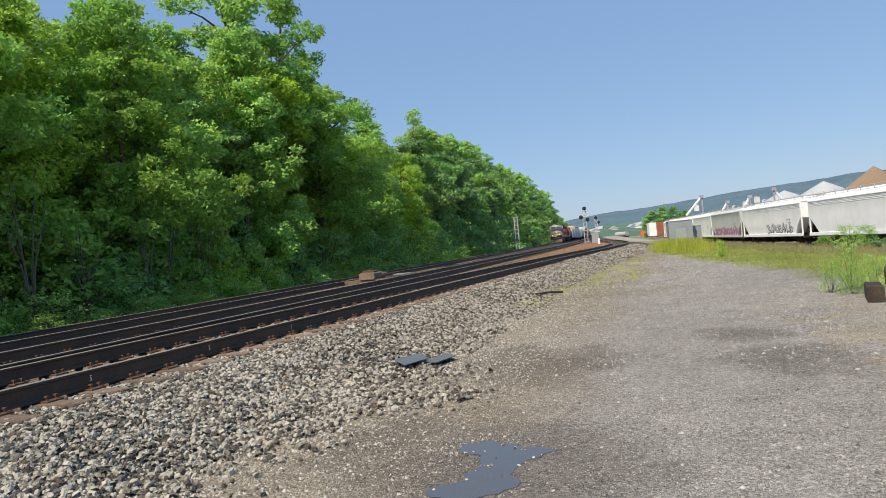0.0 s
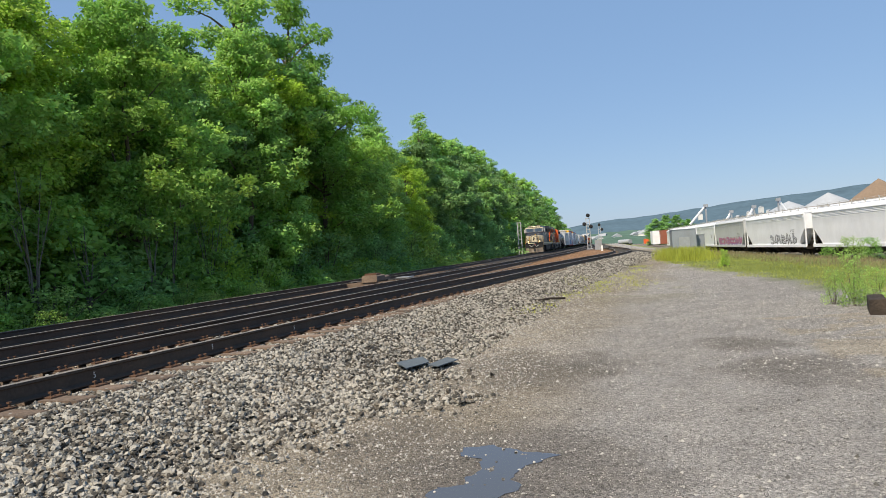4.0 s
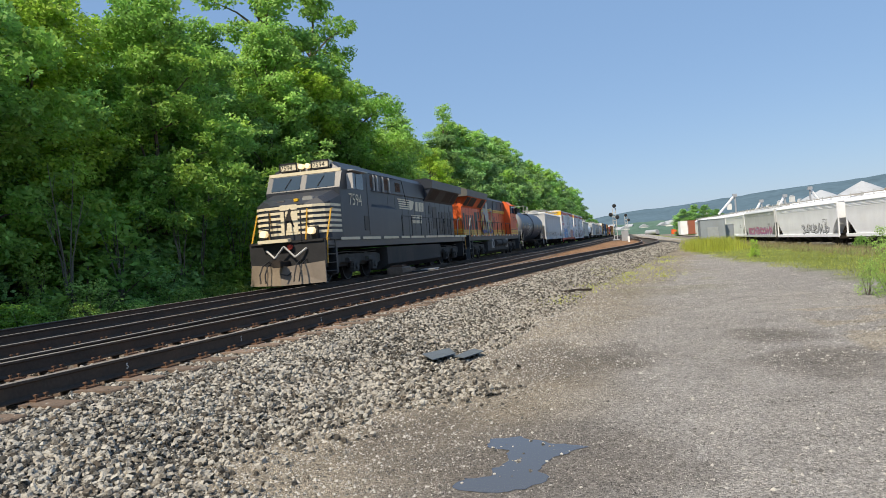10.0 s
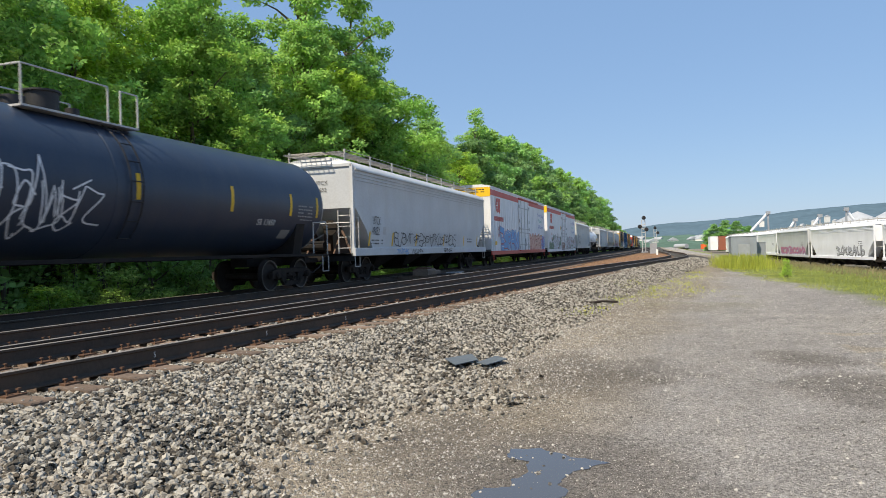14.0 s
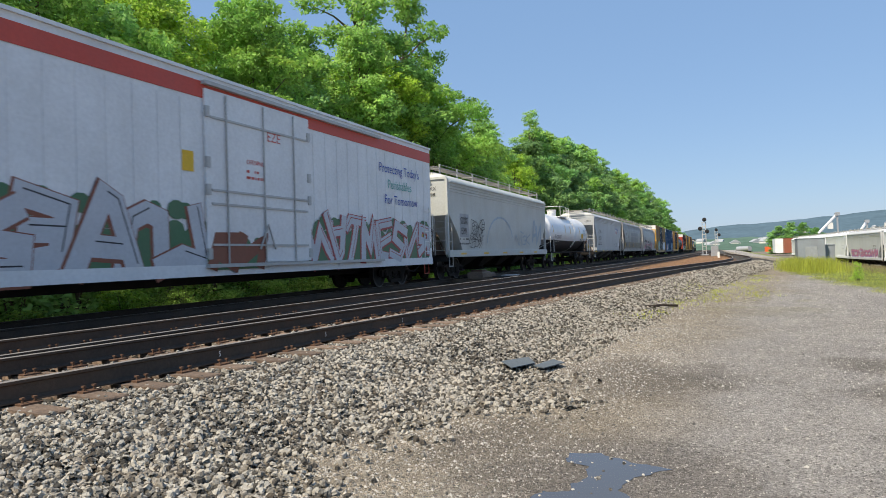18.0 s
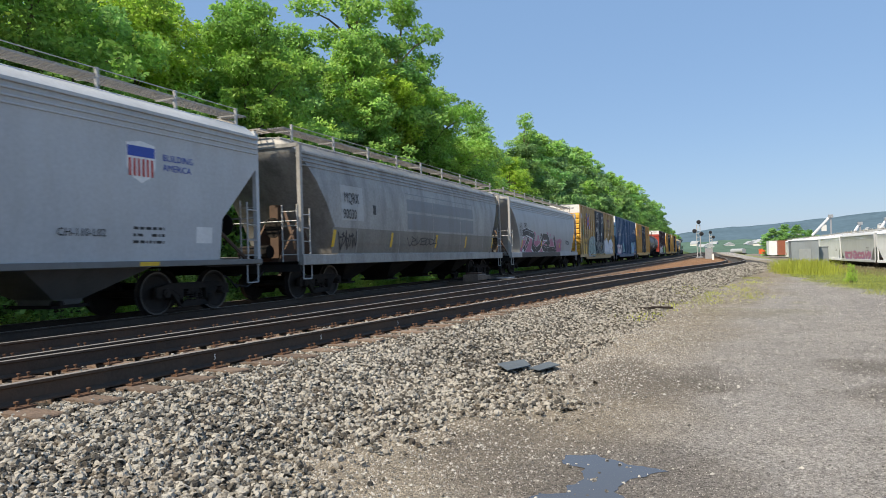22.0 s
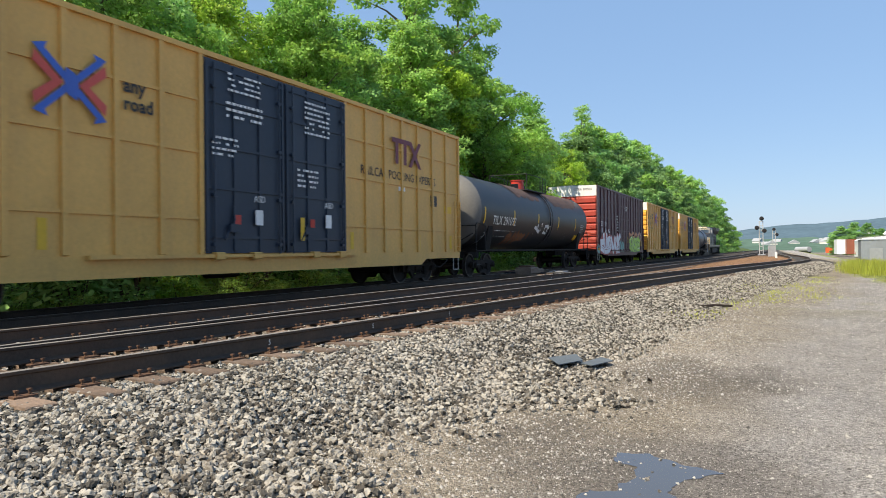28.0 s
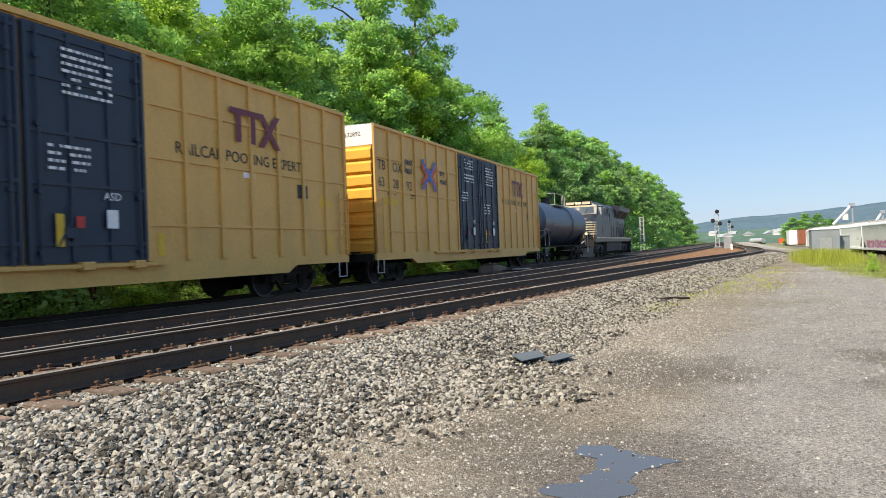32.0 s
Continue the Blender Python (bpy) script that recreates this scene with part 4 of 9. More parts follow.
def bogie(parent, y):
    b = part("bogie", BOLSTER, M_truck, parent, "four-wheeled cast steel bogie", at=pose(0, y, 0))
    for rz in (0, 180):
        part("side_frame", SIDE_FRAME, M_truck, b, at=pose(0, 0, 0, 0, 0, rz))
        part("spring", SPRING, M_truck, b, at=pose(0, 0, 0, 0, 0, rz))
    for sy in (-0.89, 0.89):
        part("axle", AXLE, M_wheel, b, at=pose(0, sy, 0.457))
        for rz, sx in ((0, 0.755), (180, -0.755)):
            part("wheel", WHEEL, M_wheel, b, at=pose(sx, sy, 0.457, 0, 0, rz))
            part("rim", RIM, M_tread, b, "bright worn wheel rim", at=pose(sx + 0.002, sy, 0.457, 0, 0, rz))
    return b


def coupler(parent, y, d):
    s = Shape()
    s.box(-0.09, 0.09, min(y, y + d * 0.75), max(y, y + d * 0.75), 0.76, 0.94, 0.02)
    e = y + d * 0.72
    s.box(-0.19, 0.14, min(e, e + d * 0.26), max(e, e + d * 0.26), 0.72, 0.99, 0.05)
    hose = [(0.32, y, 0.8), (0.34, y + d * 0.3, 0.62), (0.25, y + d * 0.65, 0.42), (0.1, y + d * 0.95, 0.5)]
    part("coupler", s, M_truck, parent, "rusty knuckle coupler")
    part("brake_hose", Shape().pipe(hose, 0.022, 6), M_black, parent)


def surface_text(parent, words, size, y, z, mat, x=1.6, side=1, surf=None, end=None, bold=0.0, wide=1.0, name="lettering", dome=None):
    """Stencilled words on a car's side, or on its end face when end is a y."""
    cu = bpy.data.curves.new(name, "FONT")
    cu.body = words
    cu.size = size
    cu.offset = bold
    cu.resolution_u = 2
    tmp = bpy.data.objects.new(name, cu)
    me = bpy.data.meshes.new_from_object(tmp)
    bpy.data.objects.remove(tmp)
    n = len(me.vertices)
    co = np.empty(n * 3, dtype=np.float32)
    me.vertices.foreach_get("co", co)
    co = co.reshape(-1, 3)
    out = np.empty_like(co)
    if end is None:
        out[:, 1] = y + side * co[:, 0] * wide
        out[:, 2] = z + co[:, 1]
        out[:, 0] = [side * ((surf(q) + 0.012 if surf else x) + 0.006) for q in out[:, 2]]
    else:
        out[:, 0] = x + co[:, 0] * wide
        out[:, 2] = z + co[:, 1]
        out[:, 1] = end - 0.006
        if end > 0:
            out[:, 0] = x - co[:, 0] * wide
            out[:, 1] = end + 0.006
        if dome:
            r, hl, zc = dome
            out[:, 1] = -hl - 0.03 - 0.62 * np.sqrt(np.maximum(0, 1 - (out[:, 0] ** 2 + (out[:, 2] - zc - 0.05) ** 2) / (r * r)))
    me.vertices.foreach_set("co", out.ravel())
    me.materials.clear()
    me.materials.append(mat)
    me.update()
    return part(name, me, mat, parent)


def small_print(parent, y, z, w, h, rows, mat, x=1.6, surf=None, seed=1, side=1, end=None):
    """Lines of lettering too small to read: short plain bars."""
    r = random.Random(seed)
    s = Shape()
    step = h / rows
    for k in range(rows):
        u = 0.0
        while u < w:
            l = r.uniform(0.04, 0.16)
            if r.random() < 0.85:
                z0 = z - k * step
                a, b = y + u, min(y + u + l, y + w)
                q = (surf(z0) if surf else x) + 0.005
                if end is None:
                    s.add([(side * q, side * a if side < 0 else a, z0), (side * q, side * b if side < 0 else b, z0), (side * q, side * b if side < 0 else b, z0 + step * 0.42), (side * q, side * a if side < 0 else a, z0 + step * 0.42)], [(0, 1, 2, 3)])
                else:
                    s.add([(a, end - 0.006, z0), (b, end - 0.006, z0), (b, end - 0.006, z0 + step * 0.42), (a, end - 0.006, z0 + step * 0.42)], [(0, 1, 2, 3)])
            u += l + 0.035
    ob = part("stencil", s, mat, parent)
    ob["kind"] = "stuff"
    return ob


def patch(parent, name, y0, y1, z0, z1, mat, x=1.6, surf=None, skew=0.0, label="", out=0.005, side=1):
    """A flat painted or stuck-on patch on a side."""
    s = Shape()
    n = 5
    for k in range(n):
        a, b = z0 + (z1 - z0) * k / n, z0 + (z1 - z0) * (k + 1) / n
        qa, qb = ((surf(q) if surf else x) + out for q in (a, b))
        da, db = skew * k / n, skew * (k + 1) / n
        s.add([(side * qa, y0 + da, a), (side * qa, y1 + da, a), (side * qb, y1 + db, b), (side * qb, y0 + db, b)], [(0, 1, 2, 3)])
    return part(name, s, mat, parent, label)


STROKES = [
    [[(0.0, 0.0), (0.42, 1.0), (0.58, 1.0), (0.98, 0.0)], [(0.2, 0.36), (0.78, 0.36)]],
    [[(0.95, 1.0), (0.1, 0.96), (0.12, 0.04), (0.98, 0.0)], [(0.12, 0.5), (0.78, 0.54)]],
    [[(0.12, 0.0), (0.1, 1.0), (0.82, 0.94), (0.9, 0.58), (0.14, 0.44)]],
    [[(0.5, 0.0), (0.52, 1.0)], [(0.12, 1.0), (0.9, 0.94)]],
    [[(0.92, 0.84), (0.5, 1.0), (0.08, 0.7), (0.1, 0.22), (0.5, 0.0), (0.92, 0.2), (0.9, 0.5), (0.55, 0.48)]],
    [[(0.0, 1.0), (0.42, 0.02), (0.55, 0.02), (1.0, 1.0)]],
    [[(0.5, 1.0), (0.08, 0.7), (0.1, 0.28), (0.5, 0.0), (0.9, 0.28), (0.92, 0.7), (0.5, 1.0)]],
    [[(0.12, 0.0), (0.1, 1.0), (0.8, 0.94), (0.86, 0.6), (0.16, 0.46), (0.98, 0.0)]],
    [[(0.0, 0.92), (0.3, 1.0), (1.0, 0.94)], [(0.52, 0.96), (0.4, 0.4), (0.16, 0.02)]],
    [[(0.98, 0.88), (0.42, 1.0), (0.1, 0.72), (0.88, 0.42), (0.72, 0.06), (0.0, 0.1)]],
    [[(0.02, 1.0), (0.14, 0.18), (0.5, 0.0), (0.86, 0.2), (0.98, 1.0)]],
    [[(0.3, 1.0), (0.08, 0.06), (0.55, 0.12), (1.05, 0.0)]],
    [[(0.1, 1.0), (0.12, 0.0)], [(0.95, 1.0), (0.18, 0.46), (1.0, 0.0)]],
    [[(0.05, 0.0), (0.1, 1.0), (0.86, 0.04), (0.92, 1.0)]],
    [[(0.05, 0.95), (0.6, 1.0), (0.9, 0.75), (0.4, 0.52), (0.92, 0.3), (0.55, 0.0), (0.0, 0.08)]],
    [[(0.0, 0.0), (0.16, 1.0), (0.5, 0.3), (0.84, 1.0), (1.0, 0.0)]],
]


def wall_spot(x, surf, side):
    """Gives places on a car's side, a given way off its surface."""
    return lambda u, w, off: (side * ((surf(w) if surf else x) + off), u, w)


def ribbon(shape, line, width, spot, off):
    """A flat mitred stroke along a line of (y, z), in one strip."""
    pts = [Vector(p) for p in line]
    fine = []
    for a, b in zip(pts, pts[1:]):
        m = max(1, min(4, int((b - a).length / 0.25)))
        fine += [a.lerp(b, q / m) for q in range(m)]
    fine.append(pts[-1])
    d0, d1 = (fine[1] - fine[0]).normalized(), (fine[-1] - fine[-2]).normalized()
    fine[0] -= d0 * width * 0.6
    fine[-1] += d1 * width * 0.6
    vs = []
    for k, p in enumerate(fine):
        a = (p - fine[k - 1]).normalized() if k else (fine[1] - p).normalized()
        b = (fine[k + 1] - p).normalized() if k + 1 < len(fine) else a
        na, nb = Vector((-a.y, a.x)), Vector((-b.y, b.x))
        mid = na + nb
        mid = mid.normalized() if mid.length > 0.2 else na
        nn = mid * width / max(0.62, mid.dot(na))
        o = off + 0.00004 * k
        vs += [spot(*(p - nn), o), spot(*(p + nn), o)]
    shape.add(vs, [(2 * k, 2 * k + 2, 2 * k + 3, 2 * k + 1) for k in range(len(fine) - 1)])


def graffiti(parent, y0, y1, z0, z1, marks, fill, edge, back, seed, x=1.6, surf=None, side=1, base=0.004, shine=None, fat=0.17):
    """A row of angular sprayed marks: a bubbly cloud, a dark edge with a cast block, a fill and fine streaks.
    marks is a count, or a row of numbers into STROKES."""
    r = random.Random(seed)
    spot = wall_spot(x, surf, side)
    if isinstance(marks, int):
        marks = [r.randrange(len(STROKES)) for _ in range(marks)]
    n = len(marks)
    w, h = (y1 - y0) / n, z1 - z0
    if back:
        cloud = Shape()
        m = n * 3
        for k in range(m):
            a, b = y0 + (y1 - y0) * k / m, y0 + (y1 - y0) * (k + 1) / m
            for q in range(3):
                za, zb = z0 + 0.6 * h * q / 3, z0 + 0.6 * h * (q + 1) / 3
                cloud.add([spot(a, za, base), spot(b, za, base), spot(b, zb, base), spot(a, zb, base)], [(0, 1, 2, 3)])
        for k in range(n * 6):
            rad = h * r.uniform(0.07, 0.17)
            cy = y0 - 0.15 * w + (y1 - y0 + 0.3 * w) * (k + r.random()) / (n * 6)
            cz = z0 + h * (0.52 + 0.42 * r.random()) if 0.05 < (k + 0.5) / (n * 6) < 0.95 else z0 + h * r.uniform(0.2, 0.8)
            cloud.add([spot(cy + math.cos(a * 0.628) * rad * 1.25, cz + math.sin(a * 0.628) * rad, base + 0.0004 + 0.00003 * (k % 20)) for a in range(10)], [tuple(range(10))])
        part("graffiti_cloud", cloud, back, parent, "soft sprayed cloud behind the graffiti")
    for k, g in enumerate(marks):
        c0 = y0 + k * w + r.uniform(-0.2, 0.05) * w
        ww = w * r.uniform(0.95, 1.3)
        lo, hi = z0 + h * r.uniform(0.05, 0.2), z0 + h * r.uniform(0.8, 0.95)
        lean = r.uniform(-0.25, 0.3) * w
        t = min(fat * w, 0.15 * h)
        o = base + 0.002 + 0.0035 * (k % 2)
        turned, hung = r.random() < 0.6, r.random() < 0.35
        for line in STROKES[g]:
            pts = [(c0 + (1 - u if turned else u) * ww + lean * v, lo + (hi - lo) * (1 - v if hung else v)) for u, v in line]
            pts = [(a + r.uniform(-0.09, 0.09) * w, min(z1, max(z0 + t, b + r.uniform(-0.08, 0.08) * h))) for a, b in pts]
            if edge:
                out = Shape()
                ribbon(out, [(a - 0.03, b - 0.025) for a, b in pts], t + 0.05, spot, o)
                part("graffiti_outline", out, edge, parent, "spray-painted outline")
            ins = Shape()
            ribbon(ins, pts, t, spot, o + 0.0012)
            part("graffiti_fill", ins, fill, parent, "spray-painted graffiti")
            if shine:
                mark = Shape()
                ribbon(mark, [(a + t * 0.35, b + t * 0.4) for a, b in pts[:3]], 0.014, spot, o + 0.0024)
                part("graffiti_streak", mark, shine, parent)


def scrawl(parent, y0, y1, z0, z1, mat, seed, width=0.03, x=1.6, surf=None, loops=5, side=1, off=0.007):
    """A quick hand-sprayed tag in thin joined strokes."""
    r = random.Random(seed)
    spot = wall_spot(x, surf, side)
    s = Shape()
    w, h = (y1 - y0) / loops, z1 - z0
    lean = r.uniform(0.0, 0.25) * w
    for k in range(loops):
        g = STROKES[r.randrange(len(STROKES))]
        lo, hi = z0 + r.uniform(0, 0.25) * h, z1 - r.uniform(0, 0.25) * h
        turned, hung = r.random() < 0.6, r.random() < 0.4
        for line in g:
            pts = [Vector((y0 + (k - 0.2 + 1.35 * (1 - u if turned else u)) * w + lean * v + r.uniform(-0.14, 0.14) * w, lo + (hi - lo) * (1 - v if hung else v) + r.uniform(-0.12, 0.12) * h)) for u, v in line]
            soft = []
            for q in range(len(pts) - 1):
                p0, p1, p2, p3 = (pts[max(0, min(len(pts) - 1, q + d))] for d in (-1, 0, 1, 2))
                for v in range(4):
                    e = v / 4
                    soft.append(0.5 * (2 * p1 + (p2 - p0) * e + (2 * p0 - 5 * p1 + 4 * p2 - p3) * e * e + (3 * p1 - p0 - 3 * p2 + p3) * e ** 3))
            soft.append(pts[-1])
            ribbon(s, soft, width / 2, spot, off + (0.010 if surf else 0))
    part("sprayed_tag", s, mat, parent, "thin sprayed graffiti line")["kind"] = "stuff"


def ladder(parent, x, y, z0, z1, w, mat, rungs=5, axis="y", name="ladder"):
    s = Shape()
    def P(u, z):
        return (x, y + u, z) if axis == "y" else (x + u, y, z)
    for u in (0, w):
        s.rod(P(u, z0), P(u, z1), 0.022, 6)
    for k in range(rungs):
        z = z0 + (z1 - z0) * (k + 0.5) / rungs
        s.rod(P(0, z), P(w, z), 0.015, 5)
    part(name, s, mat, parent)


def sill_step(parent, x, y, z, mat, w=0.4, h=0.42):
    s = Shape().pipe([(x, y, z), (x, y, z - h), (x, y + w, z - h), (x, y + w, z)], 0.018, 5)
    part("sill_step", s, mat, parent)


SPEED = 15.69
MOVERS = []


def car(name, label, category, a, b, turn=0):
    c = thing(name, label, category, pose(TRACK_A, (a + b) / 2, RAIL_A, 0, 0, turn), "cars of the freight train")
    MOVERS.append((c, (a + b) / 2, turn))
    return c, b - a


# chalked marks on the web of the siding's rail
for y in (5.91, 7.76, 9.7):
    surface_text(siding, "5", 0.085, y, 0.395, M_white, track_b(y) + 0.7535 + 0.014, name="chalk_mark")

# ---- boxcars ----
def boxcar(name, label, a, b, side_col, end_col, door_col, posts=7, door=(-2.6, 2.3), top=5.05, seams=(1.72, 3.04, 4.08), white_top=True, split=True, roof_col=None):
    c, full = car(name, label, "boxcar", a, b)
    L = full - 1.55
    h = L / 2
    side, end, dr = side_col, end_col, door_col
    # shell: floor, two side sheets, two ends, roof
    for sx in (1, -1):
        s = Shape()
        s.box(min(sx * 1.50, sx * 1.54), max(sx * 1.50, sx * 1.54), -h, h, 0.98, top)
        w = part("side_wall", s, side, c)
        rib = Shape()
        for lo, hi in ((-h, door[0]), (door[1], h)):
            for k in range(posts + 1):
                y = lo + 0.06 + (hi - lo - 0.12) * k / posts
                rib.box(min(sx * 1.54, sx * 1.60), max(sx * 1.54, sx * 1.60), y - 0.055, y + 0.055, 1.0, top - 0.02, 0.012)
        each("side_post", rib, side, w)
        st = Shape()
        for lo, hi in ((-h, door[0]), (door[1], h)):
            for k in range(posts):
                y0 = lo + 0.06 + (hi - lo - 0.12) * k / posts + 0.06
                y1 = lo + 0.06 + (hi - lo - 0.12) * (k + 1) / posts - 0.06
                for z in seams:
                    st.box(min(sx * 1.54, sx * 1.575), max(sx * 1.54, sx * 1.575), y0, y1, z - 0.03, z + 0.03)
        each("side_stiffener", st, side, w)
        sl = Shape()
        e = h - 2.9
        prof = [(-h, 0.98), (-h, 0.78), (-e - 0.35, 0.78), (-e, 0.60), (e, 0.60), (e + 0.35, 0.78), (h, 0.78), (h, 0.98)]
        sl.along_x(prof, min(sx * 1.46, sx * 1.58), max(sx * 1.46, sx * 1.58))
        sl.box(min(sx * 1.5, sx * 1.61), max(sx * 1.5, sx * 1.61), -h, h, top - 0.06, top + 0.04)
        part("side_sill", sl, side, w)
    # doors on both sides
    for sx in (1, -1):
        mid = (door[0] + door[1]) / 2
        cuts = ((door[0], mid - 0.03), (mid + 0.03, door[1])) if split else (door,)
        for lo, hi in cuts:
            s = Shape()
            s.box(min(sx * 1.55, sx * 1.60), max(sx * 1.55, sx * 1.60), lo, hi, 1.02, top - 0.1)
            d = part("door", s, dr, c, "twin plug door leaf" if split else "wide sliding door")
            rb = Shape()
            n = 3 if split else 6
            for k in range(n + 1):
                y = lo + 0.05 + (hi - lo - 0.1) * k / n
                rb.box(min(sx * 1.60, sx * 1.635), max(sx * 1.60, sx * 1.635), y - 0.035, y + 0.035, 1.05, top - 0.14, 0.008)
            for z in (1.35, 2.35, 3.2, 4.1, top - 0.25):
                rb.box(min(sx * 1.60, sx * 1.63), max(sx * 1.60, sx * 1.63), lo + 0.04, hi - 0.04, z - 0.03, z + 0.03)
            part("door_ribs", rb, dr, d)
            if split:
                rods = Shape()
                for y in (lo + 0.22, hi - 0.2):
                    rods.rod((sx * 1.655, y, 1.0), (sx * 1.655, y, top - 0.15), 0.022, 6)
                    for z in (1.2, 2.2, 3.3, 4.4):
                        rods.box(min(sx * 1.6, sx * 1.68), max(sx * 1.6, sx * 1.68), y - 0.05, y + 0.05, z - 0.035, z + 0.035)
                rods.pipe([(sx * 1.66, lo + 0.5, 1.3), (sx * 1.68, lo + 0.75, 1.7), (sx * 1.66, lo + 0.75, 2.0)], 0.02, 5)
                rods.box(min(sx * 1.62, sx * 1.7), max(sx * 1.62, sx * 1.7), lo + 0.62, lo + 0.88, 1.45, 1.62)
                part("locking_gear", rods, dr, d, "door locking rods and handle")
    track_s = Shape()
    track_s.box(1.56, 1.70, door[0] - 2.6, door[1] + 0.4, 0.93, 1.0)
    for y in (door[0] + 0.3, door[0] + 1.4, door[1] - 1.4, door[1] - 0.3):
        track_s.box(1.56, 1.74, y - 0.12, y + 0.12, 0.88, 1.04, 0.02)
    part("door_track", track_s, side, c)
    for sy in (-1, 1):
        s = Shape()
        ya, yb = sy * h, sy * (h - 0.06)
        s.box(-1.54, 1.54, min(ya, yb), max(ya, yb), 0.98, top + 0.02)
        e = part("end_wall", s, end, c, "corrugated yellow end" if white_top else "corrugated end")
        cor = Shape()
        nz = 8
        for k in range(nz):
            z = 1.22 + (4.16 - 1.22) * k / (nz - 1)
            pr = [(ya, z - 0.185), (ya + sy * 0.075, z - 0.15), (ya + sy * 0.075, z + 0.10), (ya, z + 0.185)]
            cor.along_x(pr if sy > 0 else pr[::-1], -1.50, 1.50)
        part("end_corrugations", cor, end, e)
        cap = Shape()
        cap.box(-1.55, 1.55, min(ya, ya + sy * 0.012), max(ya, ya + sy * 0.012), 4.42, top + 0.03)
        part("end_cap", cap, M_white if white_top else end, e, "white end band with small black lettering" if white_top else "")
        ir = Shape()
        for z in (1.3, 1.7, 2.1, 2.5):
            ir.pipe([(1.15, ya + sy * 0.10, z), (1.15, ya + sy * 0.16, z), (1.5, ya + sy * 0.16, z), (1.5, ya + sy * 0.1, z)], 0.014, 5)
        ir.pipe([(-1.5, ya + sy * 0.14, 1.95), (1.1, ya + sy * 0.14, 1.95)], 0.016, 5)
        part("end_ladder", ir, end, e)
        pf = Shape()
        pf.box(-1.0, 1.0, min(ya, ya + sy * 0.45), max(ya, ya + sy * 0.45), 1.02, 1.07)
        pf.box(-1.5, 1.5, min(ya, ya + sy * 0.14), max(ya, ya + sy * 0.14), 0.74, 0.98)
        part("end_platform", pf, M_under, c)
        coupler(c, sy * (h + 0.05), sy)
        ladder(c, 1.62, sy * h - (0.48 if sy > 0 else 0.0), 1.0, 2.75, 0.44, side, 5)
        sill_step(c, 1.56, sy * h - (0.5 if sy > 0 else -0.08), 0.8, M_silver)
        bogie(c, sy * (h - 2.05))
    rf = Shape()
    for sx in (1, -1):
        rf.along_y([(0, top + 0.09), (sx * 1.58, top + 0.02), (sx * 1.58, top - 0.03), (0, top + 0.04)], -h, h)
    for k in range(18):
        y = -h + 0.4 + (L - 0.8) * k / 17
        rf.along_y([(0, top + 0.12), (1.5, top + 0.055), (1.5, top + 0.02), (0, top + 0.08), (-1.5, top + 0.02), (-1.5, top + 0.055)], y - 0.04, y + 0.04)
    part("roof", rf, roof_col or M_galv, c)
    fl = Shape().box(-1.5, 1.5, -h, h, 0.86, 1.0)
    fl.box(-0.3, 0.3, -h, h, 0.62, 0.9)
    for y in np.linspace(-h + 3.6, h - 3.6, 8):
        fl.box(-1.45, 1.45, y - 0.05, y + 0.05, 0.66, 0.9)
    fl.rod((0.5, -1.5, 0.62), (0.5, -0.6, 0.62), 0.16, 10)
    part("underframe", fl, M_under, c)
    return c, h


M_tan = paint("faded yellow paint", (0.70, 0.395, 0.11), amount=0.25, dirt=(0.28, 0.19, 0.09))
M_tan_old = paint("weathered ochre paint", (0.47, 0.31, 0.13), amount=0.45, dirt=(0.24, 0.17, 0.10))
M_tan_new = paint("newer yellow paint", (0.62, 0.38, 0.06), amount=0.2)
M_yend = paint("bright yellow end paint", (0.76, 0.42, 0.07), amount=0.3, dirt=(0.42, 0.25, 0.08), rough=0.7, spec=0.2)
M_door = paint("blue-black door paint", (0.022, 0.036, 0.058), amount=0.25, dirt=(0.06, 0.06, 0.06))
M_blue_car = paint("blue car paint", (0.035, 0.105, 0.21), amount=0.30, dirt=(0.07, 0.10, 0.13))
M_brown_car = paint("oxide brown paint", (0.105, 0.048, 0.052), amount=0.35, dirt=(0.06, 0.04, 0.035))
M_red_end = paint("red oxide end paint", (0.42, 0.06, 0.04), amount=0.35, dirt=(0.16, 0.05, 0.04))
M_maroon = paint("maroon emblem", (0.17, 0.03, 0.045), amount=0.1)
M_gr_white = paint("white spray", (0.72, 0.74, 0.76), amount=0.12, streak=False)
M_gr_silver = paint("silver spray", (0.50, 0.52, 0.56), amount=0.15, streak=False)
M_gr_black = paint("black spray", (0.025, 0.025, 0.03), amount=0.1, streak=False)
M_gr_red = paint("red spray", (0.36, 0.06, 0.06), amount=0.15, streak=False)
M_gr_teal = paint("teal spray", (0.12, 0.40, 0.36), amount=0.2, streak=False)
M_gr_lime = paint("lime spray", (0.36, 0.62, 0.05), amount=0.15, streak=False)
M_gr_pink = paint("pink spray", (0.50, 0.17, 0.27), amount=0.2, streak=False)
M_gr_blue = paint("blue spray", (0.10, 0.32, 0.62), amount=0.2, streak=False)
M_gr_green = paint("green spray", (0.06, 0.16, 0.08), amount=0.2, streak=False)
M_gr_orange = paint("orange spray", (0.55, 0.22, 0.10), amount=0.2, streak=False)
M_gr_jade = paint("pale jade spray", (0.25, 0.38, 0.34), amount=0.25, dirt=(0.10, 0.16, 0.15), streak=False)
M_gr_mist = paint("thin blue overspray", (0.28, 0.36, 0.42), amount=0.55, dirt=(0.45, 0.33, 0.16), streak=False)
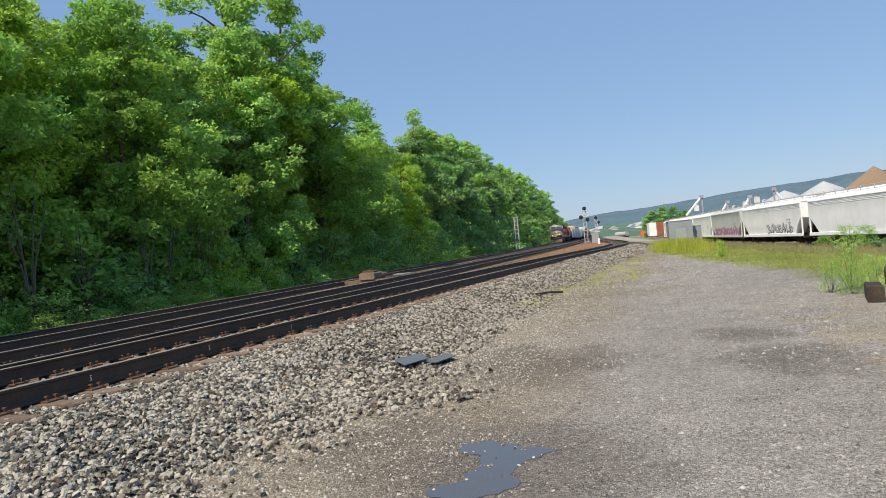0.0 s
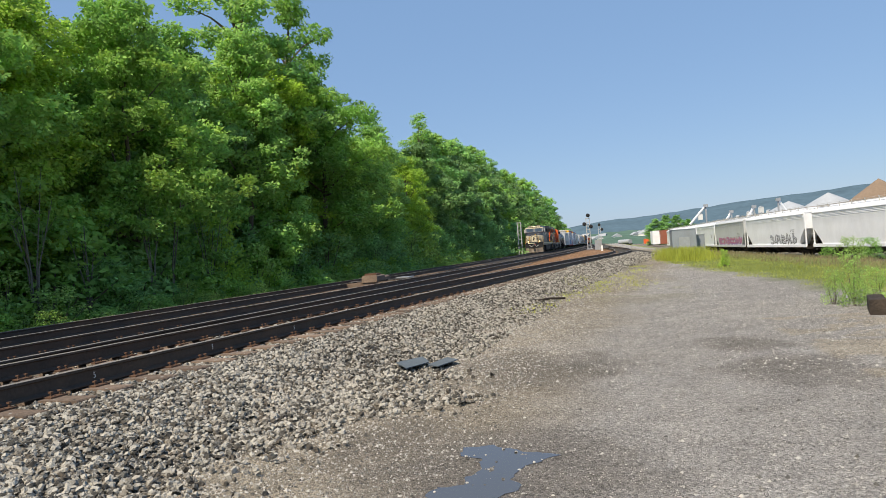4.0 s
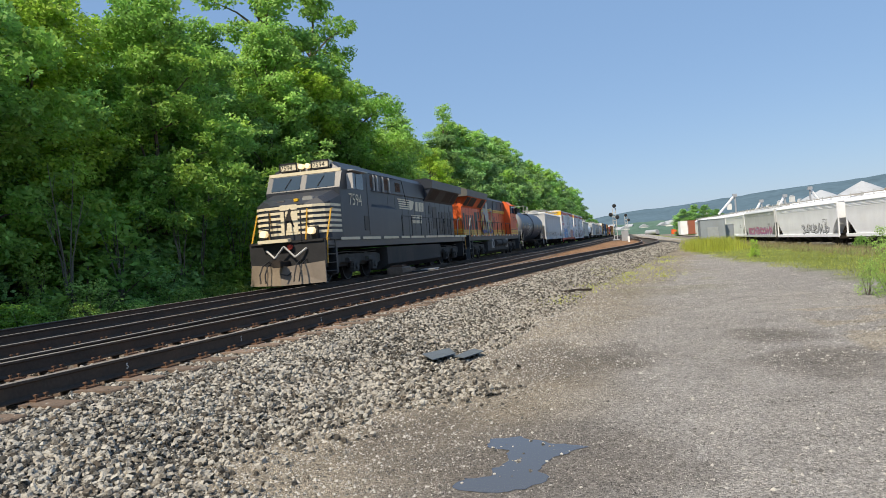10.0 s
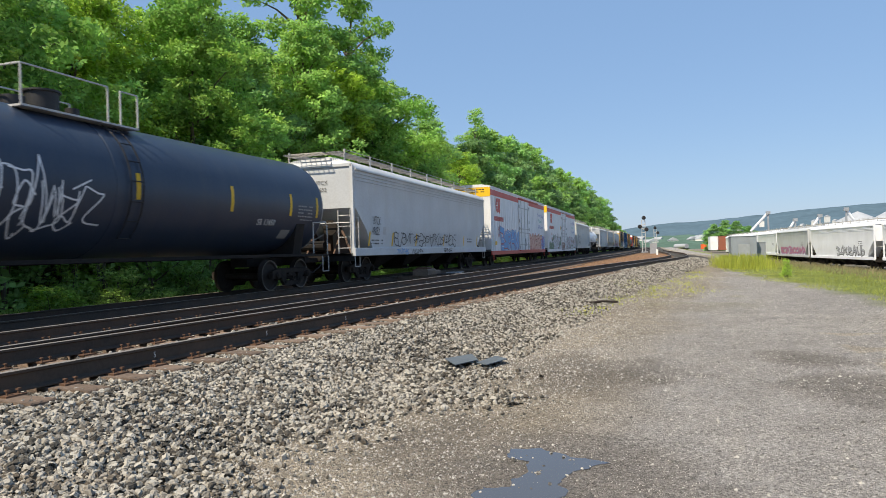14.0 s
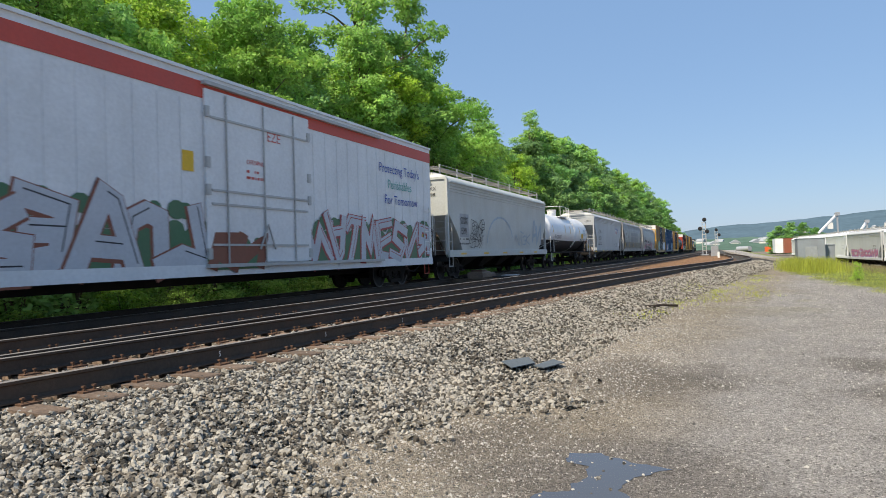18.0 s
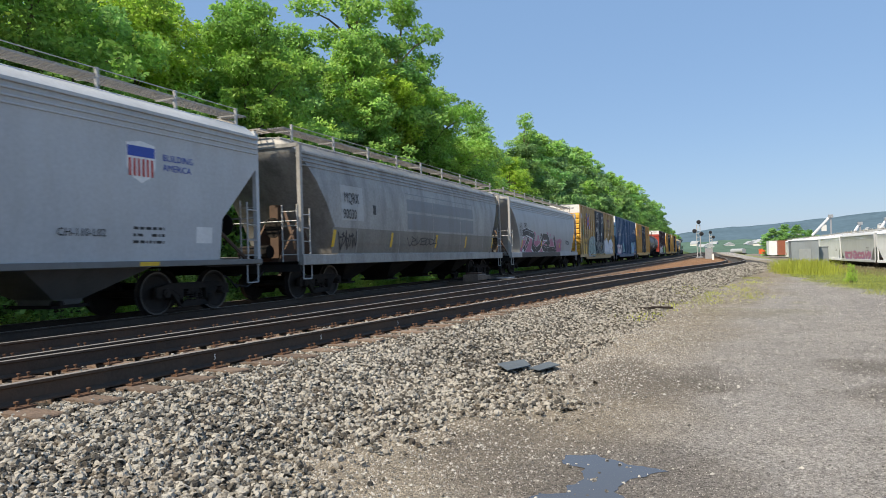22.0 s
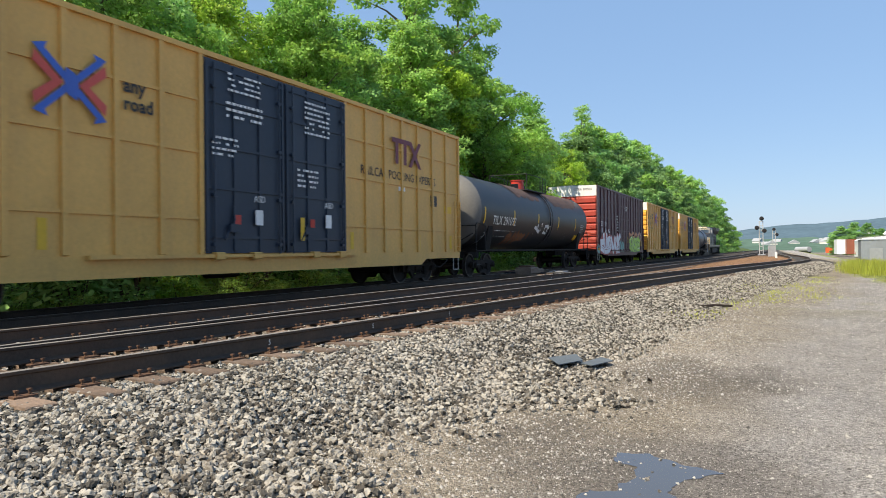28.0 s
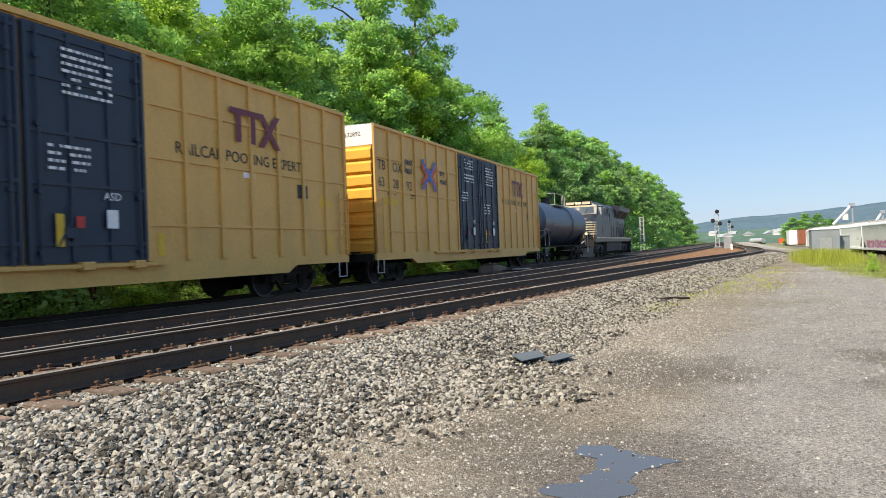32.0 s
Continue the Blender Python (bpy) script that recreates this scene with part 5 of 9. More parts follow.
M_gr_purple = paint("purple spray", (0.25, 0.12, 0.35), amount=0.2, streak=False)
M_gr_rust = paint("rust red spray", (0.24, 0.075, 0.045), amount=0.3, streak=False)
M_gr_yel = paint("yellow spray", (0.62, 0.45, 0.08), amount=0.2, streak=False)


def cross_emblem(c, y, z, s, x=1.545):
    """A cross whose arms are split lengthwise: red towards the sides, blue above and below."""
    red, blu = Shape(), Shape()
    for sy in (1, -1):
        for sz in (1, -1):
            blu.add([(x + 0.07, y + sy * u * s * 0.5, z + sz * w * s * 0.46) for u, w in ((1.06, 0.92), (0.66, 1.04), (0.74, 0.86), (0.02, 0.16), (0.02, -0.04), (0.16, 0.02), (0.90, 0.74))], [tuple(range(7))])
            red.add([(x + 0.072, y + sy * u * s * 0.5, z + sz * w * s * 0.46) for u, w in ((1.02, 0.76), (1.06, 0.44), (0.54, 0.0), (0.22, 0.0))], [(0, 1, 2, 3)])
    blu.add([(x + 0.074, y + u * s * 0.5, z + w * s * 0.5) for u, w in ((-0.16, 0.42), (0.10, 0.30), (0.22, 0.0), (0.16, -0.42), (-0.10, -0.30), (-0.20, 0.0))], [tuple(range(6))])
    each("emblem", red, M_emb_red, c, "red arrows of a crossed emblem")
    part("emblem", blu, M_emb_blue, c, "blue arrows of a crossed emblem")


M_emb_red = paint("emblem red", (0.62, 0.09, 0.07), amount=0.15)
M_emb_blue = paint("emblem blue", (0.04, 0.13, 0.50), amount=0.15)


def pool_emblem(c, y, z):
    s = Shape()
    X = 1.606
    for u0, u1, v0, v1 in ((-0.75, 0.35, 0.28, 0.42), (-0.55, -0.38, -0.35, 0.28), (-0.05, 0.12, -0.35, 0.28)):
        s.add([(X, y + u0, z + v0), (X, y + u1, z + v0), (X, y + u1, z + v1), (X, y + u0, z + v1)], [(0, 1, 2, 3)])
    for d in (1, -1):
        s.add([(X + 0.001 * d, y + 0.65 - d * 0.42, z - 0.38), (X + 0.001 * d, y + 0.65 - d * 0.22, z - 0.38), (X + 0.001 * d, y + 0.65 + d * 0.42, z + 0.42), (X + 0.001 * d, y + 0.65 + d * 0.22, z + 0.42)], [(0, 1, 2, 3)])
    part("emblem", s, M_maroon, c, "dark red block emblem")


def pool_car(a, b, num, mats, old=False, label=""):
    c, h = boxcar("boxcar", label, a, b, mats, M_yend, M_door)
    X = 1.606 if old else 1.548
    l = num
    if not old:
        y0, zt = -h + 0.28, 3.68
        for k, s in enumerate(("TB", "OX")):
            surface_text(c, s, 0.46, y0 + 1.02 * k, zt, M_dark, X)
        for k in range(3):
            surface_text(c, l[2 * k:2 * k + 2], 0.44, y0 + 0.02 + 1.0 * k, zt - 0.54, M_dark, X)
        ey, ez, ny, ay = -5.6, 3.86, -7.45, -4.45
    else:
        patch(c, "repaint_patch", -8.7, -6.3, 1.05, 2.29, M_tan_new, 1.541, label="brighter yellow repainted patch")
        for s, u, w in (("TB", -7.82, 2.40), ("OX", -6.98, 2.40), (l[0], -8.33, 1.84), (l[1:3], -7.72, 1.84), (l[3:5], -6.85, 1.84), (l[5], -6.18, 1.84)):
            surface_text(c, s, 0.47, u, w, M_dark, X, bold=0.008)
        scrawl(c, -9.55, -8.95, 3.95, 4.4, M_gr_silver, 71, 0.045, X, loops=5)
        scrawl(c, -8.75, -8.2, 2.4, 3.6, M_gr_green, 72, 0.05, X, loops=6)
        ey, ez, ny, ay = -6.22, 3.82, -7.76, -5.22
    cross_emblem(c, ey if old else ey + 0.15, ez if old else ez - 0.08, 1.42 if old else 1.22)
    surface_text(c, "next", 0.34, ny, ez + 0.16, M_dark, max(X, 1.582), bold=0.008)
    surface_text(c, "load", 0.34, ny, ez - 0.14, M_dark, max(X, 1.582), bold=0.008)
    surface_text(c, "any", 0.34, ay, ez + 0.02, M_dark, max(X, 1.582), bold=0.008)
    surface_text(c, "road", 0.34, ay, ez - 0.30, M_dark, max(X, 1.582), bold=0.008)
    pool_emblem(c, 5.5, 4.0)
    surface_text(c, "RAILCAR POOLING EXPERTS", 0.36, 3.12, 3.18, M_dark, X, wide=0.98)
    for y, z0, z1 in ((-9.0, 1.15, 1.72), (-6.0, 1.1, 1.6), (2.6, 1.1, 1.55), (6.4, 1.1, 1.55), (8.7, 1.1, 1.55)):
        patch(c, "reflector", y, y + 0.16, z0, z1, M_yellow, 1.546)
    if not old:
        patch(c, "placard", -8.9, -8.0, 2.55, 2.78, M_yellow, X, label="yellow data plate")
        small_print(c, -8.7, 3.02, 0.6, 0.22, 2, M_dark, X, seed=3)
    small_print(c, -7.0, 2.95, 0.5, 0.2, 2, M_dark, X, seed=4)
    patch(c, "data_panel", 7.3, 7.75, 2.5, 2.85, M_dark, X, label="small black data panel")
    patch(c, "data_panel", 5.2, 5.6, 2.85, 2.98, M_white, X)
    patch(c, "data_panel", 8.3, 8.85, 2.32, 2.55, M_yellow, X)
    # door lettering
    small_print(c, -2.0, 4.72, 1.0, 0.45, 4, M_white, 1.66, seed=5)
    small_print(c, -2.05, 4.1, 1.1, 0.4, 3, M_white, 1.66, seed=6)
    small_print(c, 0.55, 4.6, 1.0, 0.85, 7, M_white, 1.66, seed=7)
    small_print(c, -2.45, 3.35, 0.75, 0.45, 4, M_white, 1.66, seed=8)
    small_print(c, 0.25, 2.95, 0.8, 0.5, 4, M_white, 1.66, seed=9)
    for y in (-1.2, 1.35):
        patch(c, "placard", y, y + 0.24, 1.62, 1.95, M_white, 1.66, label="white paper placard")
        surface_text(c, "ASD", 0.2, y - 0.05, 2.12, M_white, 1.66)
        patch(c, "placard", y - 0.62, y - 0.45, 1.62, 1.82, M_redp, 1.66)
    patch(c, "reflector", 0.35, 0.5, 1.3, 1.85, M_yellow, 1.66)
    surface_text(c, "TBOX " + num, 0.2, 0, 4.72, M_dark, -0.05, end=-h - 0.012)
    small_print(c, -1.3, 4.8, 0.9, 0.12, 1, M_dark, seed=10, end=-h - 0.012)
    return c, h


TBOX_LABEL = "faded yellow ribbed boxcar with dark blue double doors"
tb1, _ = pool_car(86.4, 107.3, "668232", M_tan_old, True, label="weathered ochre boxcar with dark doors and sprayed graffiti")
graffiti(tb1, -6.1, -2.65, 0.8, 2.5, (0, 4, 14, 7), M_gr_jade, M_gr_black, M_gr_mist, 3, 1.604, shine=M_gr_white, fat=0.2)
graffiti(tb1, -2.4, 2.1, 1.05, 2.15, (1, 11, 9, 3, 12), M_door, M_gr_jade, None, 4, 1.665, fat=0.12)
graffiti(tb1, 2.6, 8.0, 0.95, 2.35, (7, 0, 13, 1, 9), M_gr_white, M_gr_silver, M_gr_mist, 5, 1.604, shine=M_gr_blue)
scrawl(tb1, -2.2, -0.4, 2.75, 3.4, M_gr_silver, 6, 0.05, 1.66, loops=4)
scrawl(tb1, -2.0, -0.7, 2.3, 2.7, M_gr_silver, 7, 0.05, 1.66, loops=3)
tb2, _ = pool_car(128.0, 148.5, "632102", M_tan, label=TBOX_LABEL)
tb3, _ = pool_car(185.3, 206.2, "632895", M_tan, label=TBOX_LABEL)
tb4, _ = pool_car(206.35, 227.1, "632892", M_tan, label=TBOX_LABEL)

blue, bh = boxcar("boxcar", "deep blue ribbed boxcar with white end band and graffiti", 107.3, 128.35, M_blue_car, M_blue_car, M_blue_car, posts=6, door=(-2.6, 2.4), seams=(1.9, 3.2, 4.3))
surface_text(blue, "LR", 0.46, -7.7, 3.42, M_white, 1.606)
surface_text(blue, "S", 0.46, -6.25, 3.42, M_white, 1.606)
for k, s in enumerate(("13", "75", "72")):
    surface_text(blue, s, 0.46, -7.7 + k * 0.85, 2.98, M_white, 1.606)
for k, s in enumerate("ATX"):
    surface_text(blue, s, 0.78, 6.25 + k * 0.83, 3.5, M_white, 1.606, bold=0.01)
graffiti(blue, -8.7, -5.3, 1.0, 1.95, (7, 1, 5, 3), M_gr_silver, M_gr_pink, None, 8, 1.604)
graffiti(blue, -4.0, -2.8, 1.05, 2.2, 2, M_gr_teal, M_gr_blue, None, 9, 1.604)
graffiti(blue, 4.4, 7.0, 1.0, 2.3, 3, M_gr_blue, M_gr_teal, M_gr_teal, 10, 1.604)
for y in (7.35, 8.25):
    graffiti(blue, y - 0.32, y + 0.32, 1.75, 2.35, 1, M_blue_car, M_gr_teal, M_gr_blue, int(y), 1.604)
patch(blue, "reflector", 7.6, 8.6, 1.3, 1.45, M_yellow, 1.61)
patch(blue, "reflector", 7.2, 8.4, 0.85, 0.97, M_orange_hi, 1.585)
small_print(blue, -1.2, 3.3, 0.6, 0.4, 3, M_white, 1.66, seed=12)
surface_text(blue, "LRS 137572", 0.2, 0, 4.2, M_white, -0.1, end=-bh - 0.1)
small_print(blue, -1.3, 4.7, 1.6, 0.16, 1, M_redp, seed=11, end=-bh - 0.012)

coer, ch = boxcar("boxcar", "oxide brown ribbed boxcar with large white graffiti", 167.4, 184.75, M_brown_car, M_red_end, M_brown_car, posts=6, door=(-1.85, 1.8), seams=(1.75, 3.1, 4.2), split=False)
surface_text(coer, "CO", 0.42, -7.05, 2.55, M_white, 1.606)
surface_text(coer, "ER", 0.42, -6.02, 2.55, M_white, 1.606)
for k, s in enumerate(("10", "18", "96")):
    surface_text(coer, s, 0.42, -7.0 + k * 0.98, 2.12, M_white, 1.606)
graffiti(coer, -7.2, -1.25, 0.75, 2.06, (2, 3, 4, 5, 6, 7), M_gr_white, M_gr_red, M_gr_red, 21, 1.62, shine=M_gr_red, fat=0.22)
graffiti(coer, -8.0, -7.4, 0.8, 1.4, 1, M_gr_teal, M_brown_car, M_gr_teal, 22, 1.604)
graffiti(coer, 1.95, 5.9, 0.85, 1.95, (4, 12, 7, 1), M_gr_lime, M_gr_green, M_gr_lime, 23, 1.62, shine=M_gr_white, fat=0.15)
graffiti(coer, 1.75, 6.5, 1.5, 2.35, 5, M_gr_orange, None, None, 28, 1.606, fat=0.1)
graffiti(coer, -1.6, -0.3, 0.85, 1.6, 2, M_gr_teal, M_brown_car, M_gr_teal, 24, 1.66)
small_print(coer, -2.42, 3.3, 0.5, 1.2, 6, M_white, 1.61, seed=13)
small_print(coer, 0.1, 4.1, 0.9, 0.4, 3, M_white, 1.66, seed=14)
small_print(coer, 5.4, 2.3, 0.5, 0.6, 6, M_white, 1.61, seed=15)
small_print(coer, 6.4, 2.3, 0.5, 0.5, 5, M_white, 1.61, seed=16)
patch(coer, "reflector", 1.05, 1.2, 1.5, 2.0, M_yellow, 1.66)
patch(coer, "reflector", 6.6, 6.85, 1.3, 1.7, M_yellow, 1.61)
patch(coer, "reflector", -7.8, -7.0, 0.98, 1.14, M_yellow, 1.61)
surface_text(coer, "COER 101896", 0.2, 0, 4.78, M_dark, 0.1, end=-ch - 0.012)
small_print(coer, -1.3, 3.2, 0.9, 0.3, 2, M_white, seed=17, end=-ch - 0.1)
small_print(coer, -1.2, 2.4, 0.8, 0.3, 2, M_white, seed=18, end=-ch - 0.1)

# ---- covered hoppers, tank cars, refrigerator cars ----
def levels_surface(levels):
    zs = [q[0] for q in levels]
    xs = [q[1] for q in levels]
    return lambda z: float(np.interp(z, zs, xs))


M_endrust = paint("rusty end framing", (0.115, 0.072, 0.050), rough=0.85, amount=0.6, dirt=(0.05, 0.04, 0.035), streak=False)


def hopper(label, a, b, body, form, bays=4, sill=True, under=None):
    c, full = car("covered_hopper", label, "hopper car", a, b)
    L = full - 1.75
    h = L / 2
    under = under or M_under
    if form == "flat":
        lev = [(1.22, 1.50, h - 1.75), (1.95, 1.55, h - 1.05), (2.68, 1.56, h - 0.15), (3.95, 1.56, h - 0.12), (4.0, 1.575, h - 0.12), (4.10, 1.575, h - 0.12), (4.16, 1.54, h - 0.12), (4.36, 1.30, h - 0.14), (4.5, 0.85, h - 0.16), (4.56, 0.0, h - 0.18)]
    elif form == "notched":
        lev = [(1.12, 1.50, h - 1.45), (2.05, 1.56, h - 1.4), (3.35, 1.57, h - 0.12), (3.85, 1.57, h - 0.1), (3.9, 1.585, h - 0.1), (4.08, 1.585, h - 0.1), (4.14, 1.54, h - 0.1), (4.38, 1.25, h - 0.12), (4.52, 0.8, h - 0.14), (4.58, 0.0, h - 0.18)]
    else:
        lev = [(1.05, 1.46, h - 2.05), (1.6, 1.55, h - 1.9), (2.1, 1.59, h - 1.65), (2.7, 1.60, h - 1.25), (3.3, 1.56, h - 0.8), (3.8, 1.45, h - 0.4), (4.1, 1.32, h - 0.12), (4.22, 1.22, h - 0.1), (4.38, 0.95, h - 0.1), (4.5, 0.55, h - 0.12), (4.54, 0.0, h - 0.14)]
    s = Shape()
    rings = []
    for z, x, l in lev:
        x = max(x, 0.02)
        k = min(0.12, x * 0.4)
        ys = np.linspace(-l, l, 9)
        ring = [Vector((x, y, z)) for y in ys] + [Vector((x - k, l + 0.05, z)), Vector((-x + k, l + 0.05, z))] + [Vector((-x, y, z)) for y in ys[::-1]] + [Vector((-x + k, -l - 0.05, z)), Vector((x - k, -l - 0.05, z))]
        rings.append(ring)
    s.loft(rings)
    part("body", s, body, c, smooth=True)
    surf = levels_surface(lev)
    seam = Shape()
    for k in range(1, 6):
        y = -h + L * k / 6
        for sx in (1, -1):
            run = lev[:-3]
            seam.add([(sx * (x0 + 0.005), y + d, z0) for z0, x0, _ in run for d in (-0.02, 0.02)], [(2 * q, 2 * q + 1, 2 * q + 3, 2 * q + 2) for q in range(len(run) - 1)])
    each("weld_seam", seam, body, c)
    # outlet chutes
    span = L - 5.2
    for k in range(bays):
        y = -span / 2 + span * (k + 0.5) / bays
        w = span / bays / 2 * 0.96
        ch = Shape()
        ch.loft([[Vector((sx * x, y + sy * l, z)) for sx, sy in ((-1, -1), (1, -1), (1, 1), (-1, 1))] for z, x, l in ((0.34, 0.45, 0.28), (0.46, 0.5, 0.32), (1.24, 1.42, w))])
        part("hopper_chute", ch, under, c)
        gt = Shape().box(-0.55, 0.55, y - 0.42, y + 0.42, 0.30, 0.36)
        gt.rod((0.5, y - 0.35, 0.4), (0.75, y - 0.35, 0.4), 0.05, 8)
        part("outlet_gate", gt, M_under, c)
    for sx in (1, -1):
        sl = Shape()
        if sill:
            sl.box(min(sx * 1.44, sx * 1.60), max(sx * 1.44, sx * 1.60), -h, h, 0.95, 1.24, 0.015)
        else:
            sl.box(min(sx * 1.40, sx * 1.58), max(sx * 1.40, sx * 1.58), -h, h, 1.02, 1.14, 0.01)
        part("side_sill", sl, body if sill else under, c)
    for sx in (1, -1):
        for z0, z1, o in ((4.02, 4.10, 0.055), (3.90, 3.94, 0.035), (3.78, 3.82, 0.030), (3.66, 3.70, 0.022)):
            x0 = surf((z0 + z1) / 2)
            ev = Shape().box(min(sx * (x0 - 0.06), sx * (x0 + o)), max(sx * (x0 - 0.06), sx * (x0 + o)), -h + 0.12, h - 0.12, z0, z1, 0.012)
            part("top_chord", ev, body, c, "ledge along the top of the side")
    # ends
    for sy in (-1, 1):
        pf = Shape()
        pf.box(-1.5, 1.5, min(sy * h, sy * (h - 1.9)), max(sy * h, sy * (h - 1.9)), 0.98, 1.04)
        pf.box(-1.5, 1.5, min(sy * h, sy * (h - 0.14)), max(sy * h, sy * (h - 0.14)), 0.78, 1.06)
        part("end_platform", pf, M_under, c)
        ep = Shape()
        for x in (-1.49, 1.49):
            ep.box(x - 0.055, x + 0.055, min(sy * (h - 0.02), sy * (h - 0.13)), max(sy * (h - 0.02), sy * (h - 0.13)), 1.0, 4.2)
        ep.box(-1.5, 1.5, min(sy * (h - 0.02), sy * (h - 0.1)), max(sy * (h - 0.02), sy * (h - 0.1)), 4.16, 4.26)
        part("corner_post", ep, body, c)
        vs = Shape()
        for x in (-0.55, 0.55):
            vs.along_x([(sy * (h - 0.35), 1.04), (sy * (h - 2.2), 1.04), (sy * (h - 2.2), 2.3), (sy * (h - 1.3), 2.2)], x - 0.03, x + 0.03)
        each("end_gusset", vs, M_endrust, c, "rusty end gusset plate")
        part("centre_post", Shape().box(-0.14, 0.14, min(sy * (h - 0.95), sy * (h - 1.15)), max(sy * (h - 0.95), sy * (h - 1.15)), 1.04, 2.7), M_endrust, c)
        part("cross_brace", Shape().rod((1.35, sy * (h - 0.2), 1.06), (0.35, sy * (h - 1.0), 2.5), 0.045, 6), M_endrust, c)
        br = Shape()
        br.rod((-0.9, sy * (h - 0.6), 1.35), (0.1, sy * (h - 0.6), 1.35), 0.19, 12)
        br.rod((0.55, sy * (h - 0.12), 2.0), (0.55, sy * (h - 0.16), 2.0), 0.28, 14)
        part("brake_gear", br, M_under, c)
        ladder(c, 1.52, sy * (h - 0.05) - (0.0 if sy < 0 else 0.42), 1.05, 2.5, 0.42, M_silver, 4)
        ladder(c, 0.95, sy * (h - 0.0), 1.05, 2.6, 0.48, M_silver, 4, "x")
        gr = Shape().pipe([(-1.4, sy * (h + 0.02), 2.15), (1.45, sy * (h + 0.02), 2.15)], 0.018, 5)
        part("grab_rail", gr, M_silver, c)
        sill_step(c, 1.53, sy * (h - 0.1) - (0.42 if sy > 0 else 0), 1.0, M_silver)
        coupler(c, sy * (h + 0.02), sy)
        bogie(c, sy * (h - 1.75))
    # roof: hatch trough, running boards of grating on brackets
    tr = Shape()
    nh = 8
    for k in range(nh):
        y0 = -h + 0.9 + (L - 1.8) * k / nh
        tr.box(-0.32, 0.32, y0, y0 + (L - 1.8) / nh - 0.08, 4.5, 4.66, 0.03)
    each("hatch_cover", tr, body, c)
    for sx in (1, -1):
        gb = Shape()
        xs = [0.62, 0.70, 0.78, 0.86, 0.94, 1.02, 1.10]
        for x in xs:
            gb.box(min(sx * x, sx * (x + 0.02)), max(sx * x, sx * (x + 0.02)), -h - 0.1, h + 0.1, 4.66, 4.70)
        n = int(L / 0.14)
        for k in range(n + 1):
            y = -h + L * k / n
            gb.box(min(sx * 0.62, sx * 1.12), max(sx * 0.62, sx * 1.12), y - 0.012, y + 0.012, 4.668, 4.692)
        part("running_board", gb, M_grate, c, "steel grating walkway on the roof")
        bk = Shape()
        for k in range(9):
            y = -h + 0.3 + (L - 0.6) * k / 8
            bk.box(min(sx * 0.6, sx * 1.16), max(sx * 0.6, sx * 1.16), y - 0.025, y + 0.025, 4.63, 4.66)
            bk.box(min(sx * 1.10, sx * 1.15), max(sx * 1.10, sx * 1.15), y - 0.03, y + 0.03, surf(4.4) * 0 + 4.36, 4.82)
        bk.pipe([(sx * 1.13, -h + 0.3, 4.80), (sx * 1.13, h - 0.3, 4.80)], 0.012, 4)
        part("roof_bracket", bk, M_silver, c)
    for sy in (-1, 1):
        eg = Shape()
        for k in range(7):
            x = -0.6 + k * 0.2
            eg.box(x - 0.012, x + 0.012, min(sy * (h - 0.2), sy * (h + 0.42)), max(sy * (h - 0.2), sy * (h + 0.42)), 4.62, 4.66)
        for k in range(6):
            y = sy * (h - 0.15 + 0.11 * k)
            eg.box(-0.62, 0.62, y - 0.012, y + 0.012, 4.625, 4.655)
        part("end_grating", eg, M_grate, c)
    return c, h, surf


M_hop_a = paint("pale grey hopper paint", (0.52, 0.54, 0.55), amount=0.25, dirt=(0.42, 0.38, 0.33))
M_hop_b = paint("grey-green hopper paint", (0.50, 0.52, 0.50), amount=0.3, dirt=(0.36, 0.33, 0.28))
M_hop_c = paint("light grey hopper paint", (0.47, 0.49, 0.50), amount=0.3, dirt=(0.33, 0.30, 0.26))
M_hop_d = paint("grimy grey hopper paint", (0.33, 0.32, 0.30), amount=0.75, dirt=(0.10, 0.095, 0.09), var=0.25)
M_hop_e = paint("dull grey hopper paint", (0.42, 0.42, 0.41), amount=0.4, dirt=(0.24, 0.22, 0.20))

utcx, uh, us = hopper("pale grey covered hopper with thin black graffiti", -72.9, -52.4, M_hop_a, "flat")
surface_text(utcx, "UTCX", 0.46, -7.72, 2.12, M_dark, surf=us, wide=0.6)
surface_text(utcx, "49652", 0.46, -7.78, 1.72, M_dark, surf=us, wide=0.62)
patch(utcx, "stencil_box", -6.7, -6.45, 1.75, 2.05, M_silver, surf=us)
small_print(utcx, -7.8, 1.5, 1.1, 0.25, 2, M_dark, surf=us, seed=31)
for k, (y0, y1, z1) in enumerate(((-5.5, -3.4, 1.95), (-3.2, -1.2, 1.85), (-1.0, 1.0, 1.9), (1.2, 3.2, 1.95))):
    scrawl(utcx, y0, y1, 1.3, z1, M_gr_black, 40 + k, 0.04, surf=us, loops=5)
for k, y in enumerate((-5.4, -3.6, 0.9)):
    scrawl(utcx, y, y + 1.3, 0.97, 1.2, M_gr_blue if k == 0 else M_gr_black, 50 + k, 0.035, 1.6, loops=5)
for y in (-8.1, -5.8, -3.0, 1.0, 4.6, 7.4):
    patch(utcx, "reflector", y, y + 0.14, 1.3, 1.85, M_yellow, surf=us, skew=0.1)
small_print(utcx, 5.4, 1.65, 1.0, 0.3, 2, M_dark, surf=us, seed=33)
patch(utcx, "data_panel", 7.7, 8.05, 1.55, 1.8, M_white, surf=us)
surface_text(utcx, "UTCX", 0.2, 0, 3.55, M_dark, 0.0, end=-uh + 0.06)
surface_text(utcx, "49652", 0.2, 0, 3.3, M_dark, 0.0, end=-uh + 0.06)

